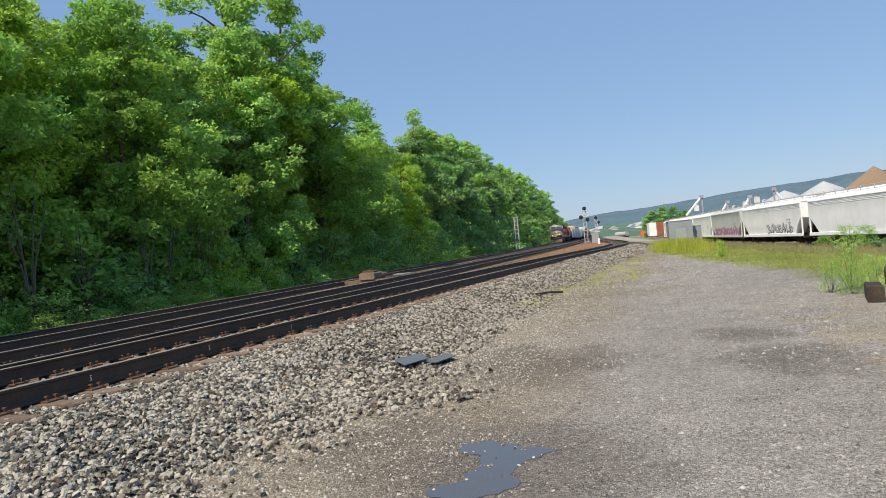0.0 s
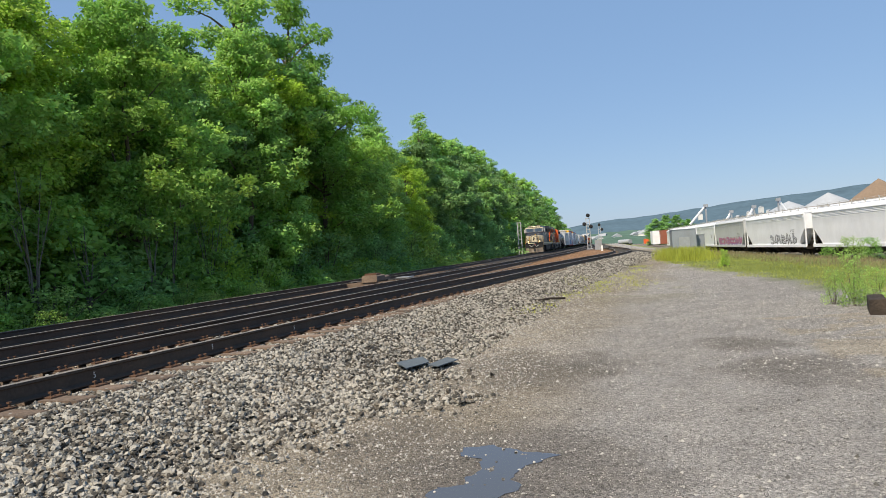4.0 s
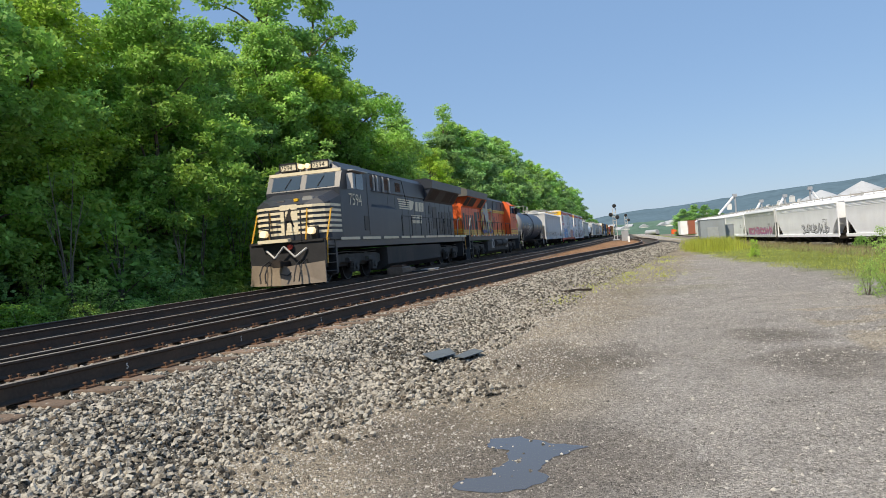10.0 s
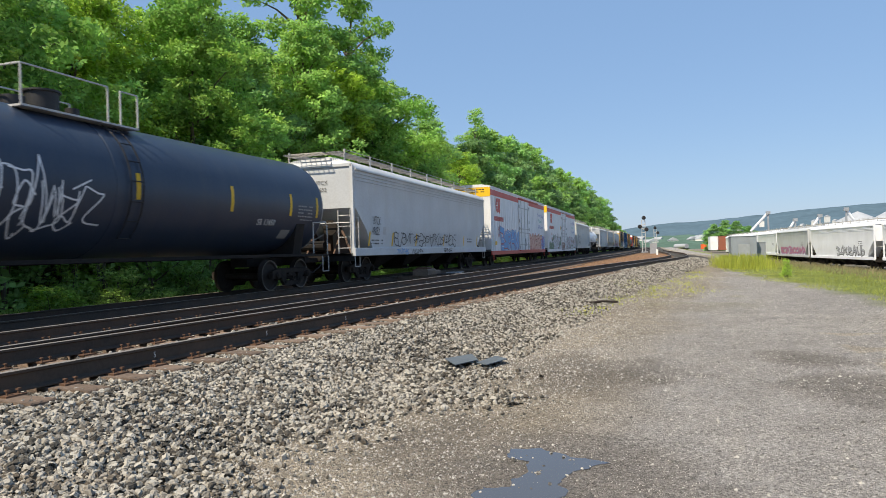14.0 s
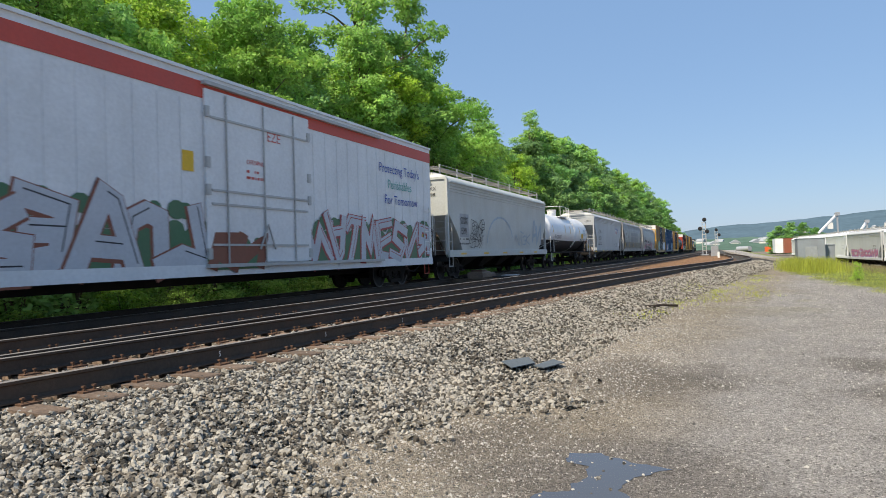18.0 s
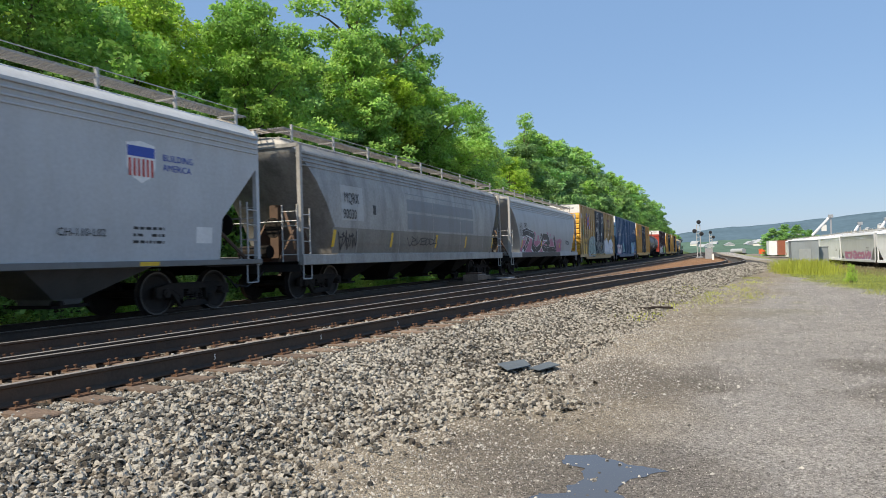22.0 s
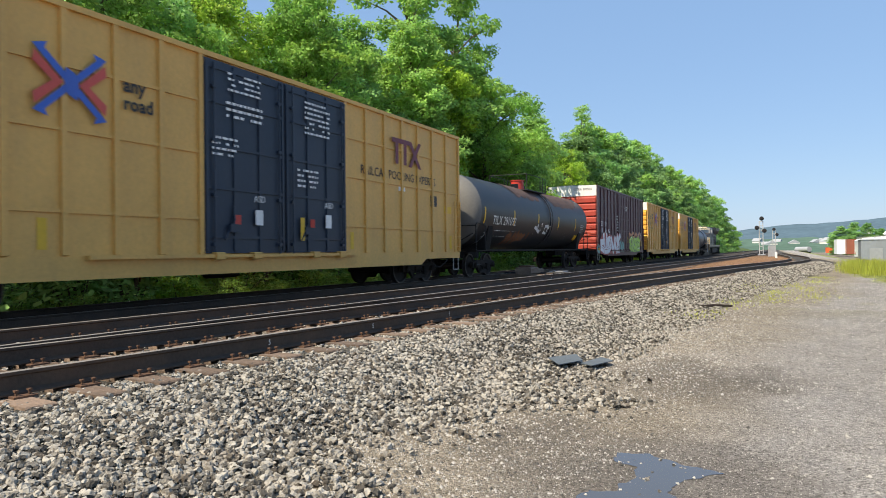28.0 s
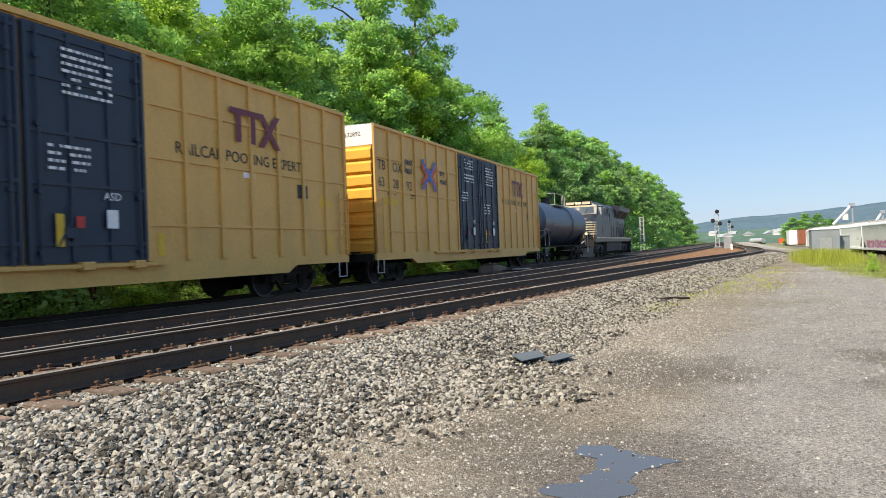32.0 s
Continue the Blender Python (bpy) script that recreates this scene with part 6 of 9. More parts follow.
soxx, sh_, ss = hopper("pale grey-green covered hopper with faded blue graffiti", -6.4, 11.9, M_hop_b, "flat")
patch(soxx, "number_panel", -6.95, -5.85, 1.8, 2.8, paint("dark number panel paint", (0.33, 0.35, 0.37), amount=0.3), surf=ss, label="grey number panel")
surface_text(soxx, "SOXX", 0.46, -6.9, 2.35, M_dark, surf=lambda z: ss(z) + 0.004, wide=0.72)
surface_text(soxx, "15098", 0.42, -6.9, 1.92, M_dark, surf=lambda z: ss(z) + 0.004, wide=0.72)
small_print(soxx, -6.9, 1.68, 1.1, 0.4, 2, M_dark, surf=ss, seed=35)
for k in range(4):
    scrawl(soxx, -5.75 + 0.1 * k, -4.1 + 0.1 * k, 1.3 + 0.28 * k, 1.8 + 0.28 * k, M_gr_black, 60 + k, 0.03, surf=ss, loops=5)
M_gr_faint = paint("faded blue spray", (0.33, 0.42, 0.50), amount=0.4, streak=True)
arc = Shape()
ribbon(arc, [(-3.3 + 2.1 * (1 - math.cos(math.pi * k / 12)), 1.6 + 1.25 * math.sin(math.pi * k / 12)) for k in range(12)], 0.05, wall_spot(1.6, ss, 1), 0.012)
part("sprayed_arc", arc, M_gr_faint, soxx, "faded blue sprayed arc")
scrawl(soxx, 1.6, 4.3, 1.35, 2.2, M_gr_faint, 67, 0.07, surf=ss, loops=4)
graffiti(soxx, 4.9, 6.9, 1.4, 2.9, (0, 13), M_gr_faint, None, None, 68, surf=ss, base=0.012, fat=0.10)
for y in (-7.0, -4.0, -1.0, 2.0, 5.0):
    patch(soxx, "reflector", y, y + 0.7, 1.05, 1.13, M_yellow, 1.601)
patch(soxx, "data_panel", 7.0, 7.5, 1.5, 1.85, M_dark, surf=ss, label="black inspection panel")
surface_text(soxx, "SOXX", 0.22, 0, 3.72, M_dark, 0.45, end=-sh_ + 0.06)
surface_text(soxx, "15098", 0.22, 0, 3.47, M_dark, 0.45, end=-sh_ + 0.06)

# the chutes' paint is darkened to hold the shade under the body
cmo, cm, cs = hopper("light grey covered hopper with shield emblem and open hopper bays", 27.7, 46.1, M_hop_c, "notched", bays=3, sill=False, under=paint("chute paint darkened for shade", (0.17, 0.17, 0.165), amount=0.5, dirt=(0.08, 0.075, 0.07)))
surface_text(cmo, "CMO", 0.56, -6.1, 2.62, M_dark, surf=cs)
surface_text(cmo, "10373", 0.54, -6.22, 2.05, M_dark, surf=cs)
shield = Shape()
shp = [(-0.42, 0.42), (0, 0.5), (0.42, 0.42), (0.42, -0.15), (0.25, -0.42), (0, -0.55), (-0.25, -0.42), (-0.42, -0.15)]
shield.add([(cs(3.08 + w * 0.78) + 0.006, 4.6 + u * 0.86, 3.08 + w * 0.78) for u, w in shp], [tuple(range(8))])
part("emblem", shield, M_white, cmo, "shield emblem with red and blue bars")
sb = Shape()
for k in range(6):
    u = -0.31 + k * 0.11
    sb.add([(cs(3.1) + 0.014, 4.6 + u, 2.78), (cs(3.1) + 0.014, 4.6 + u + 0.055, 2.78), (cs(3.1) + 0.014, 4.6 + u + 0.055, 3.12), (cs(3.1) + 0.014, 4.6 + u, 3.12)], [(0, 1, 2, 3)])
each("emblem_bar", sb, M_redp, cmo)
patch(cmo, "emblem_band", 4.26, 4.94, 3.16, 3.36, M_blue, surf=lambda z: cs(z) + 0.006)
surface_text(cmo, "BUILDING", 0.19, 5.15, 3.15, M_blue, surf=cs)
surface_text(cmo, "AMERICA", 0.19, 5.15, 2.95, M_blue, surf=cs)
surface_text(cmo, "CH-110-L02", 0.2, 2.75, 1.6, M_dark, surf=cs)
small_print(cmo, 4.4, 1.75, 0.8, 0.4, 3, M_dark, surf=cs, seed=37)
patch(cmo, "data_panel", 6.1, 6.6, 1.5, 1.85, M_white, surf=cs)
small_print(cmo, -6.2, 1.75, 1.8, 0.3, 2, M_dark, surf=cs, seed=38)
for y in (-4.0, -1.6, 1.0, 4.5):
    patch(cmo, "reflector", y, y + 0.5, 1.04, 1.12, M_yellow, 1.581)
patch(cmo, "reflector", -8.2, -7.4, 0.98, 1.1, M_yellow, 1.6)
surface_text(cmo, "CMO", 0.24, 0, 3.85, M_dark, 0.75, end=-cm + 0.06)
surface_text(cmo, "10373", 0.22, 0, 3.6, M_dark, 0.72, end=-cm + 0.06)
small_print(cmo, -0.5, 4.1, 0.8, 0.7, 6, M_dark, seed=39, end=-cm + 0.06)

mq, mh, ms = hopper("grimy grey round-sided covered hopper with dark stains", 46.1, 66.1, M_hop_d, "round", bays=4, sill=True)
patch(mq, "number_panel", -7.05, -5.7, 2.25, 3.3, M_hop_e, surf=ms, label="cleaned number panel")
surface_text(mq, "MQRX", 0.46, -6.9, 2.78, M_dark, wide=0.68, surf=lambda z: ms(z) + 0.006)
surface_text(mq, "90030", 0.42, -6.98, 2.3, M_dark, wide=0.78, surf=lambda z: ms(z) + 0.006)
patch(mq, "stencil_box", -5.05, -4.85, 2.5, 2.8, M_dark, surf=ms)
patch(mq, "stained_panel", -2.4, 4.7, 2.1, 3.4, paint("old panel paint", (0.2, 0.21, 0.22), amount=0.5), surf=ms, out=0.003)
for y in (-7.6, -3.8, 0.2, 3.6, 7.4):
    patch(mq, "reflector", y, y + 0.16, 1.45, 1.95, M_yellow, surf=ms, skew=0.1)
scrawl(mq, -7.2, -6.2, 1.4, 1.9, M_gr_black, 71, 0.05, surf=ms, loops=5)
M_grime = paint("brown grime", (0.205, 0.190, 0.165), amount=0.85, dirt=(0.11, 0.095, 0.075), var=0.3)
patch(mq, "grime_streak", -7.55, 7.6, 1.27, 2.02, M_grime, surf=ms, out=0.003, label="brown grime along the lower side")
scrawl(mq, -2.4, 0.4, 1.5, 1.85, M_gr_black, 72, 0.035, surf=ms, loops=7)

cefx, ceh, ces = hopper("dull grey round-sided covered hopper with pink and black graffiti", 66.1, 86.4, M_hop_e, "round", bays=4, sill=True)
surface_text(cefx, "CEFX", 0.44, -6.6, 2.62, M_dark, wide=0.6, surf=ces)
surface_text(cefx, "76227", 0.42, -6.72, 2.12, M_dark, wide=0.72, surf=ces)
graffiti(cefx, -7.0, 1.6, 1.12, 2.45, (8, 10, 9, 11), M_gr_black, M_gr_white, M_gr_pink, 75, surf=ces, shine=M_gr_silver, fat=0.16)
graffiti(cefx, 1.6, 3.4, 1.2, 2.1, 3, M_gr_pink, None, M_gr_pink, 76, surf=ces, shine=M_gr_purple)
scrawl(cefx, -7.6, -7.0, 2.0, 2.9, M_gr_black, 77, 0.03, surf=ces, loops=4)
scrawl(cefx, 4.7, 6.0, 1.75, 2.05, M_gr_black, 78, 0.05, surf=ces, loops=5)
for y in (-7.2, -2.6, 2.8, 7.6):
    patch(cefx, "reflector", y, y + 0.14, 1.5, 1.95, M_yellow, surf=ces, skew=0.12, out=0.016)
patch(cefx, "sprayed_band", -7.2, 2.9, 0.96, 1.23, M_gr_black, 1.602, label="black sprayed band along the sill")
patch(cefx, "data_panel", -2.9, -2.55, 2.75, 3.05, M_silver, surf=ces)


# ---- tank cars ----
def tank_car(label, a, b, shell, head, r, length, zc, low=None, dome_col=None, cap_col=None, rails=M_silver, mid=-0.45, climb=0.95, seam=1.75):
    c, full = car("tank_car", label, "tank car", a, b)
    h = (full - 1.6) / 2
    hl = length / 2
    n = 64
    s = Shape()
    rings = []
    for k in range(13):
        y = -hl + 2 * hl * k / 12
        dz = 0.05 * abs(y) / hl
        rings.append([Vector((math.cos(2 * math.pi * i / n) * r, y, zc + dz + math.sin(2 * math.pi * i / n) * r)) for i in range(n)])
    s.loft(rings, close=False)
    part("tank_shell", s, shell, c, smooth=True)
    if low:
        ls = Shape()
        rr = r + 0.004
        a0, a1 = math.pi + math.asin(-low), 2 * math.pi - math.asin(-low)
        rings2 = []
        for k in range(13):
            y = -hl + 2 * hl * k / 12
            dz = 0.05 * abs(y) / hl
            arc = [a0 + (a1 - a0) * i / 20 for i in range(21)]
            rings2.append([Vector((math.cos(q) * rr, y, zc + dz + math.sin(q) * rr)) for q in arc])
        for r1, r2 in zip(rings2, rings2[1:]):
            for i in range(20):
                ls.add([r1[i], r1[i + 1], r2[i + 1], r2[i]], [(0, 1, 2, 3)])
        part("lower_shell", ls, M_black, c, "black painted lower half", smooth=True)
    for sy in (-1, 1):
        hd = Shape()
        rings = []
        for q in (0.0, 0.3, 0.55, 0.75, 0.9, 0.97, 0.999):
            rr = r * math.sqrt(1 - q * q)
            y = sy * (hl + 0.62 * q)
            rings.append([Vector((math.cos(2 * math.pi * i / n) * rr, y, zc + 0.05 + math.sin(2 * math.pi * i / n) * rr)) for i in range(n)])
        hd.loft(rings)
        part("tank_head", hd, head, c, "domed grey tank end" if head is not shell else "", smooth=True)
        if low:
            hb = Shape()
            rings = []
            a0, a1 = math.pi + math.asin(-low), 2 * math.pi - math.asin(-low)
            prev = None
            for q in (0.0, 0.3, 0.55, 0.75, 0.9, 0.97):
                rr = r * math.sqrt(1 - q * q) + 0.004
                zcut = zc + 0.05 + r * low
                y = sy * (hl + 0.62 * q + 0.004)
                ring = []
                for i in range(21):
                    aa = a0 + (a1 - a0) * i / 20
                    ring.append(Vector((math.cos(aa) * rr, y, min(zcut, zc + 0.05 + math.sin(aa) * rr))))
                if prev:
                    for i in range(20):
                        hb.add([prev[i], prev[i + 1], ring[i + 1], ring[i]], [(0, 1, 2, 3)])
                prev = ring
            part("lower_head", hb, M_black, c, "black painted lower half", smooth=True)
        sad = Shape()
        yb = sy * (h - 1.75)
        sad.box(-0.28, 0.28, min(sy * (h - 3.0), sy * h), max(sy * (h - 3.0), sy * h), 0.72, 1.02, 0.02)
        sad.along_y([(-1.2, 1.0), (1.2, 1.0), (r * 0.92, zc - r * 0.35), (0.3, zc - r * 0.9), (-0.3, zc - r * 0.9), (-r * 0.92, zc - r * 0.35)], yb - 0.25, yb + 0.25)
        sad.box(-1.45, 1.45, min(sy * (h - 0.1), sy * (h - 1.0)), max(sy * (h - 0.1), sy * (h - 1.0)), 1.0, 1.05)
        part("stub_sill", sad, M_under, c)
        rl = Shape()
        yy = sy * (h - 0.12)
        y2 = sy * (h - 1.05)
        rl.pipe([(1.42, y2, 1.05), (1.42, y2, 2.05), (1.42, yy - sy * 0.1, 2.1), (1.4, yy, 2.0), (-1.4, yy, 2.0)], 0.022, 6)
        rl.pipe([(1.42, yy, 1.05), (1.42, yy, 2.0)], 0.022, 6)
        rl.pipe([(1.3, yy, 1.7), (0.3, yy + sy * 0.02, 1.2)], 0.02, 6)
        part("end_railing", rl, rails, c)
        sill_step(c, 1.45, yy - (0.4 if sy > 0 else 0), 1.0, rails, h=0.5)
        coupler(c, sy * (h + 0.0), sy)
        bogie(c, yb)
    sb = Shape()
    for x in (1.42, -1.42):
        sb.box(x - 0.03, x + 0.03, -h + 1.0, h - 1.0, 1.0, 1.08)
    for y in np.linspace(-hl + 1.2, hl - 1.2, 6):
        sb.box(-1.42, 1.42, y - 0.03, y + 0.03, 0.98, 1.04)
    part("side_bar", sb, M_under, c)
    top = zc + r
    dm = Shape()
    y0 = mid
    dm.rod((0, y0, top - 0.1), (0, y0, top + 0.42), 0.32, 20)
    dm.rod((0, y0, top + 0.42), (0, y0, top + 0.46), 0.36, 20)
    part("manway", dm, dome_col or M_black, c, smooth=True)
    vl = Shape()
    vl.rod((0.1, y0 - 0.75, top - 0.1), (0.1, y0 - 0.75, top + 0.2), 0.22, 14)
    vl.rod((0, y0 + 0.75, top - 0.1), (0, y0 + 0.75, top + 0.24), 0.14, 12)
    part("valve", vl, cap_col or dome_col or M_black, c, smooth=True)
    pl = Shape()
    for x in (-0.72, 0.72):
        pl.box(x - 0.25, x + 0.25, y0 - 1.3, y0 + 1.6, top - 0.16, top - 0.12)
    for x in (-0.95, 0.95):
        pl.pipe([(x, y0 - 1.3, top - 0.15), (x, y0 - 1.3, top + 0.62), (x, y0 + 0.75, top + 0.62), (x, y0 + 0.75, top - 0.15)], 0.02, 6)
        pl.pipe([(x, y0 + 1.1, top - 0.15), (x, y0 + 1.1, top + 0.6), (x, y0 + 1.6, top + 0.6), (x, y0 + 1.6, top - 0.15)], 0.02, 6)
    pl.pipe([(-0.95, y0 - 1.3, top + 0.62), (0.95, y0 - 1.3, top + 0.62)], 0.02, 6)
    part("platform_railing", pl, rails, c)
    ld = Shape()
    for y in (climb, climb + 0.35):
        pts = [(math.cos(q) * (r + 0.06), y, zc + math.sin(q) * (r + 0.06)) for q in np.linspace(1.0, -0.75, 10)]
        ld.pipe(pts, 0.018, 5)
    for q in np.linspace(0.9, -0.75, 7):
        ld.pipe([(math.cos(q) * (r + 0.06), climb, zc + math.sin(q) * (r + 0.06)), (math.cos(q) * (r + 0.06), climb + 0.35, zc + math.sin(q) * (r + 0.06))], 0.014, 5)
    part("side_ladder", ld, rails if low else M_black, c)
    bd = Shape()
    for y in (seam,):
        bd.loft([[Vector((math.cos(2 * math.pi * i / n) * q, yy, zc + 0.01 + math.sin(2 * math.pi * i / n) * q)) for i in range(n)] for yy, q in ((y - 0.05, r + 0.001), (y - 0.04, r + 0.012), (y + 0.04, r + 0.012), (y + 0.05, r + 0.001))], close=False)
    part("weld_band", bd, shell, c, smooth=True)

    def surf(z):
        q = (z - zc - 0.03) / r
        return r * math.sqrt(max(0.02, 1 - q * q))
    return c, h, surf, hl


M_tank_blue = paint("blue-black tank paint", (0.024, 0.039, 0.068), rough=0.4, amount=0.35, dirt=(0.07, 0.075, 0.08))
M_tank_head = paint("grey tank end paint", (0.25, 0.25, 0.245), amount=0.35, dirt=(0.16, 0.13, 0.11))
M_tank_white = paint("white tank paint", (0.78, 0.79, 0.80), rough=0.35, amount=0.12, dirt=(0.5, 0.45, 0.38))
M_tank_black = paint("black tank paint", (0.022, 0.021, 0.021), rough=0.5, amount=0.40, dirt=(0.11, 0.06, 0.04))
M_rustp = paint("rust bloom", (0.27, 0.115, 0.055), rough=0.8, amount=0.5, dirt=(0.05, 0.04, 0.035), streak=False)

gatx, gh, gs, ghl = tank_car("long blue-black tank car with grey ends and white graffiti", -91.2, -72.9, M_tank_blue, M_tank_head, 1.50, 15.6, 2.55, mid=-1.3, climb=-0.6, seam=-0.9)
surface_text(gatx, "GATX", 0.40, -6.6, 2.25, M_white, surf=gs)
surface_text(gatx, "210236", 0.40, -5.25, 2.25, M_white, surf=gs)
small_print(gatx, -6.7, 1.95, 1.9, 0.3, 2, M_tank_head, surf=gs, seed=41)
for k, (y0, z0, z1) in enumerate(((-3.9, 1.6, 2.8), (-3.2, 1.5, 2.5), (-2.6, 1.6, 2.6))):
    scrawl(gatx, y0, y0 + 1.3, z0, z1, M_gr_white, 80 + k, 0.035, surf=gs, loops=4)
for y in (-7.3, -4.1, -0.4, 2.9, 5.8, 7.4):
    patch(gatx, "reflector", y, y + 0.13, 2.2, 2.85, M_yellow, surf=gs)
surface_text(gatx, "SR 13450", 0.24, 4.2, 1.9, M_white, surf=gs)
small_print(gatx, 6.3, 2.5, 0.9, 0.5, 5, M_tank_head, surf=gs, seed=43)
patch(gatx, "placard", -0.1, 0.35, 1.55, 1.9, M_yellow, surf=gs, skew=0.1, label="slanted yellow and white plate")
patch(gatx, "data_panel", 5.6, 6.1, 1.55, 1.8, M_tank_head, surf=gs)
surface_text(gatx, "GATX 210236", 0.22, 0, 2.95, M_white, -0.3, end=-ghl, dome=(1.5, 7.8, 2.55))

tilw, twh, tws, twl = tank_car("white tank car with black lower half and top railing", 11.9, 27.7, M_tank_white, M_tank_white, 1.36, 12.6, 2.42, low=-0.42, dome_col=M_white, cap_col=M_white, rails=M_white)
surface_text(tilw, "TILX 200955", 0.36, -5.3, 2.0, M_dark, surf=tws)
small_print(tilw, -5.3, 1.78, 2.0, 0.2, 1, M_white, surf=lambda z: tws(z) + 0.006, seed=45)
small_print(tilw, -4.9, 1.6, 1.5, 0.2, 1, M_white, surf=lambda z: tws(z) + 0.006, seed=46)
for y in (-5.9, -2.0, -0.3, 3.2, 5.9):
    patch(tilw, "reflector", y, y + 0.12, 2.4, 2.95, M_yellow, surf=tws)
patch(tilw, "placard", 3.9, 4.7, 2.1, 2.45, M_yellow, surf=tws, label="yellow warning plate")
surface_text(tilw, "HYDROGEN PEROXIDE", 0.17, 3.6, 1.92, M_dark, surf=tws)
small_print(tilw, 4.8, 2.75, 0.9, 0.5, 6, M_gr_faint, surf=tws, seed=47)
dia = Shape().add([(1.44, 6.6, 1.15), (1.44, 6.85, 1.4), (1.44, 6.6, 1.65), (1.44, 6.35, 1.4)], [(0, 1, 2, 3)])
part("hazard_diamond", dia, M_yellow, tilw, "yellow hazard diamond placard")
surface_text(tilw, "2014", 0.14, 6.45, 1.36, M_dark, 1.442)
surface_text(tilw, "200955", 0.22, 0, 2.9, M_dark, -0.1, end=-twl, dome=(1.36, 6.3, 2.42))

M_tilb = paint("black tank paint with rust", (0.020, 0.023, 0.027), rough=0.45, amount=0.35, dirt=(0.09, 0.05, 0.036), streak=False)
M_tilb_head = paint("dull grey tank end", (0.15, 0.147, 0.138), rough=0.6, amount=0.3, dirt=(0.08, 0.075, 0.07))
tilb, tbh, tbs, tbl = tank_car("long black tank car with rust stains and red dome cover", 148.63, 167.23, M_tilb, M_tilb_head, 1.50, 15.9, 2.58, dome_col=M_redp, cap_col=M_black, rails=M_black, mid=0.15, climb=0.7, seam=0.85)
surface_text(tilb, "TILX 291092", 0.50, -6.74, 2.10, M_white, surf=tbs, bold=0.004)
small_print(tilb, -6.2, 1.85, 2.6, 0.45, 2, M_white, surf=tbs, seed=48)
for y in (-7.66, -4.36, -1.07, 2.22, 5.48):
    patch(tilb, "reflector", y, y + 0.13, 2.1, 2.75, M_yellow, surf=tbs)
for k in range(6):
    scrawl(tilb, -4.6 + k * 0.45, -4.2 + k * 0.45, 1.25, 1.8, M_rustp, 185 + k, 0.15, surf=tbs, loops=1)
graffiti(tilb, -1.5, 0.95, 1.25, 2.3, (3, 0, 5, 2, 1), M_gr_white, M_gr_black, None, 91, surf=tbs, base=0.010, fat=0.14)
scrawl(tilb, -7.2, -6.6, 1.3, 1.8, M_gr_silver, 98, 0.04, surf=tbs, loops=4)
patch(tilb, "placard", 5.9, 6.5, 1.6, 1.85, M_yellow, surf=tbs)
small_print(tilb, 6.6, 2.4, 0.7, 0.5, 5, M_gr_silver, surf=tbs, seed=49)
small_print(tilb, 3.0, 1.9, 1.3, 0.4, 3, M_gr_silver, surf=tbs, seed=50)
surface_text(tilb, "TILX 291092", 0.24, 0, 2.95, M_white, -0.55, end=-tbl, dome=(1.5, 15.9 / 2, 2.58))

def rust_stain(parent, r, zc, y0, y1, low, seed, mat):
    """A ragged bloom of rust over the upper part of a tank's barrel."""
    s = Shape()
    n, m = 70, 10
    rows_ = []
    for k in range(n + 1):
        y = y0 + (y1 - y0) * k / n
        edge = low + 16 * noise.fractal((y * 0.35, seed, 0.0), 0.8, 2.0, 4) + 8 * noise.noise((y * 2.1, seed, 4.0)) + 50 * abs(2 * k / n - 1) ** 6
        a0 = radians(max(5, min(88, edge)))
        dz = 0.05 * abs(y) / max(abs(y0), abs(y1)) + 0.0
        rows_.append([Vector((math.cos(a) * (r + 0.006), y, zc + dz + math.sin(a) * (r + 0.006))) for a in np.linspace(a0, radians(120), m)])
    for p, q in zip(rows_, rows_[1:]):
        for i in range(m - 1):
            s.add([p[i], p[i + 1], q[i + 1], q[i]], [(0, 1, 2, 3)])
    part("rust_stain", s, mat, parent, "rust bloom on the upper barrel", smooth=True)


M_rustbloom = paint("dull rust bloom", (0.105, 0.062, 0.050), rough=0.8, amount=0.75, dirt=(0.03, 0.028, 0.028), streak=False)
rust_stain(tilb, 1.5, 2.58, -4.2, 0.7, 34, 3.0, M_rustbloom)
rust_stain(tilb, 1.5, 2.58, 1.0, 7.4, 28, 8.0, M_rustbloom)

gat2, g2h, g2s, g2l = tank_car("dark grey tank car behind the last boxcar", 227.3, 241.8, M_tank_blue, M_tank_blue, 1.42, 11.8, 2.5)
surface_text(gat2, "GATX", 0.4, -4.0, 2.3, M_silver, surf=g2s)
small_print(gat2, -4.0, 2.0, 2.0, 0.35, 2, M_tank_head, surf=g2s, seed=52)


# ---- refrigerator cars ----
M_reef = paint("white refrigerator car paint", (0.72, 0.73, 0.74), rough=0.45, amount=0.22, dirt=(0.46, 0.43, 0.40))
M_reef_red = paint("red stripe paint", (0.55, 0.075, 0.05), amount=0.2, dirt=(0.35, 0.12, 0.1))
M_reef_yel = paint("yellow end band", (0.85, 0.50, 0.02), amount=0.15, dirt=(0.5, 0.3, 0.1))


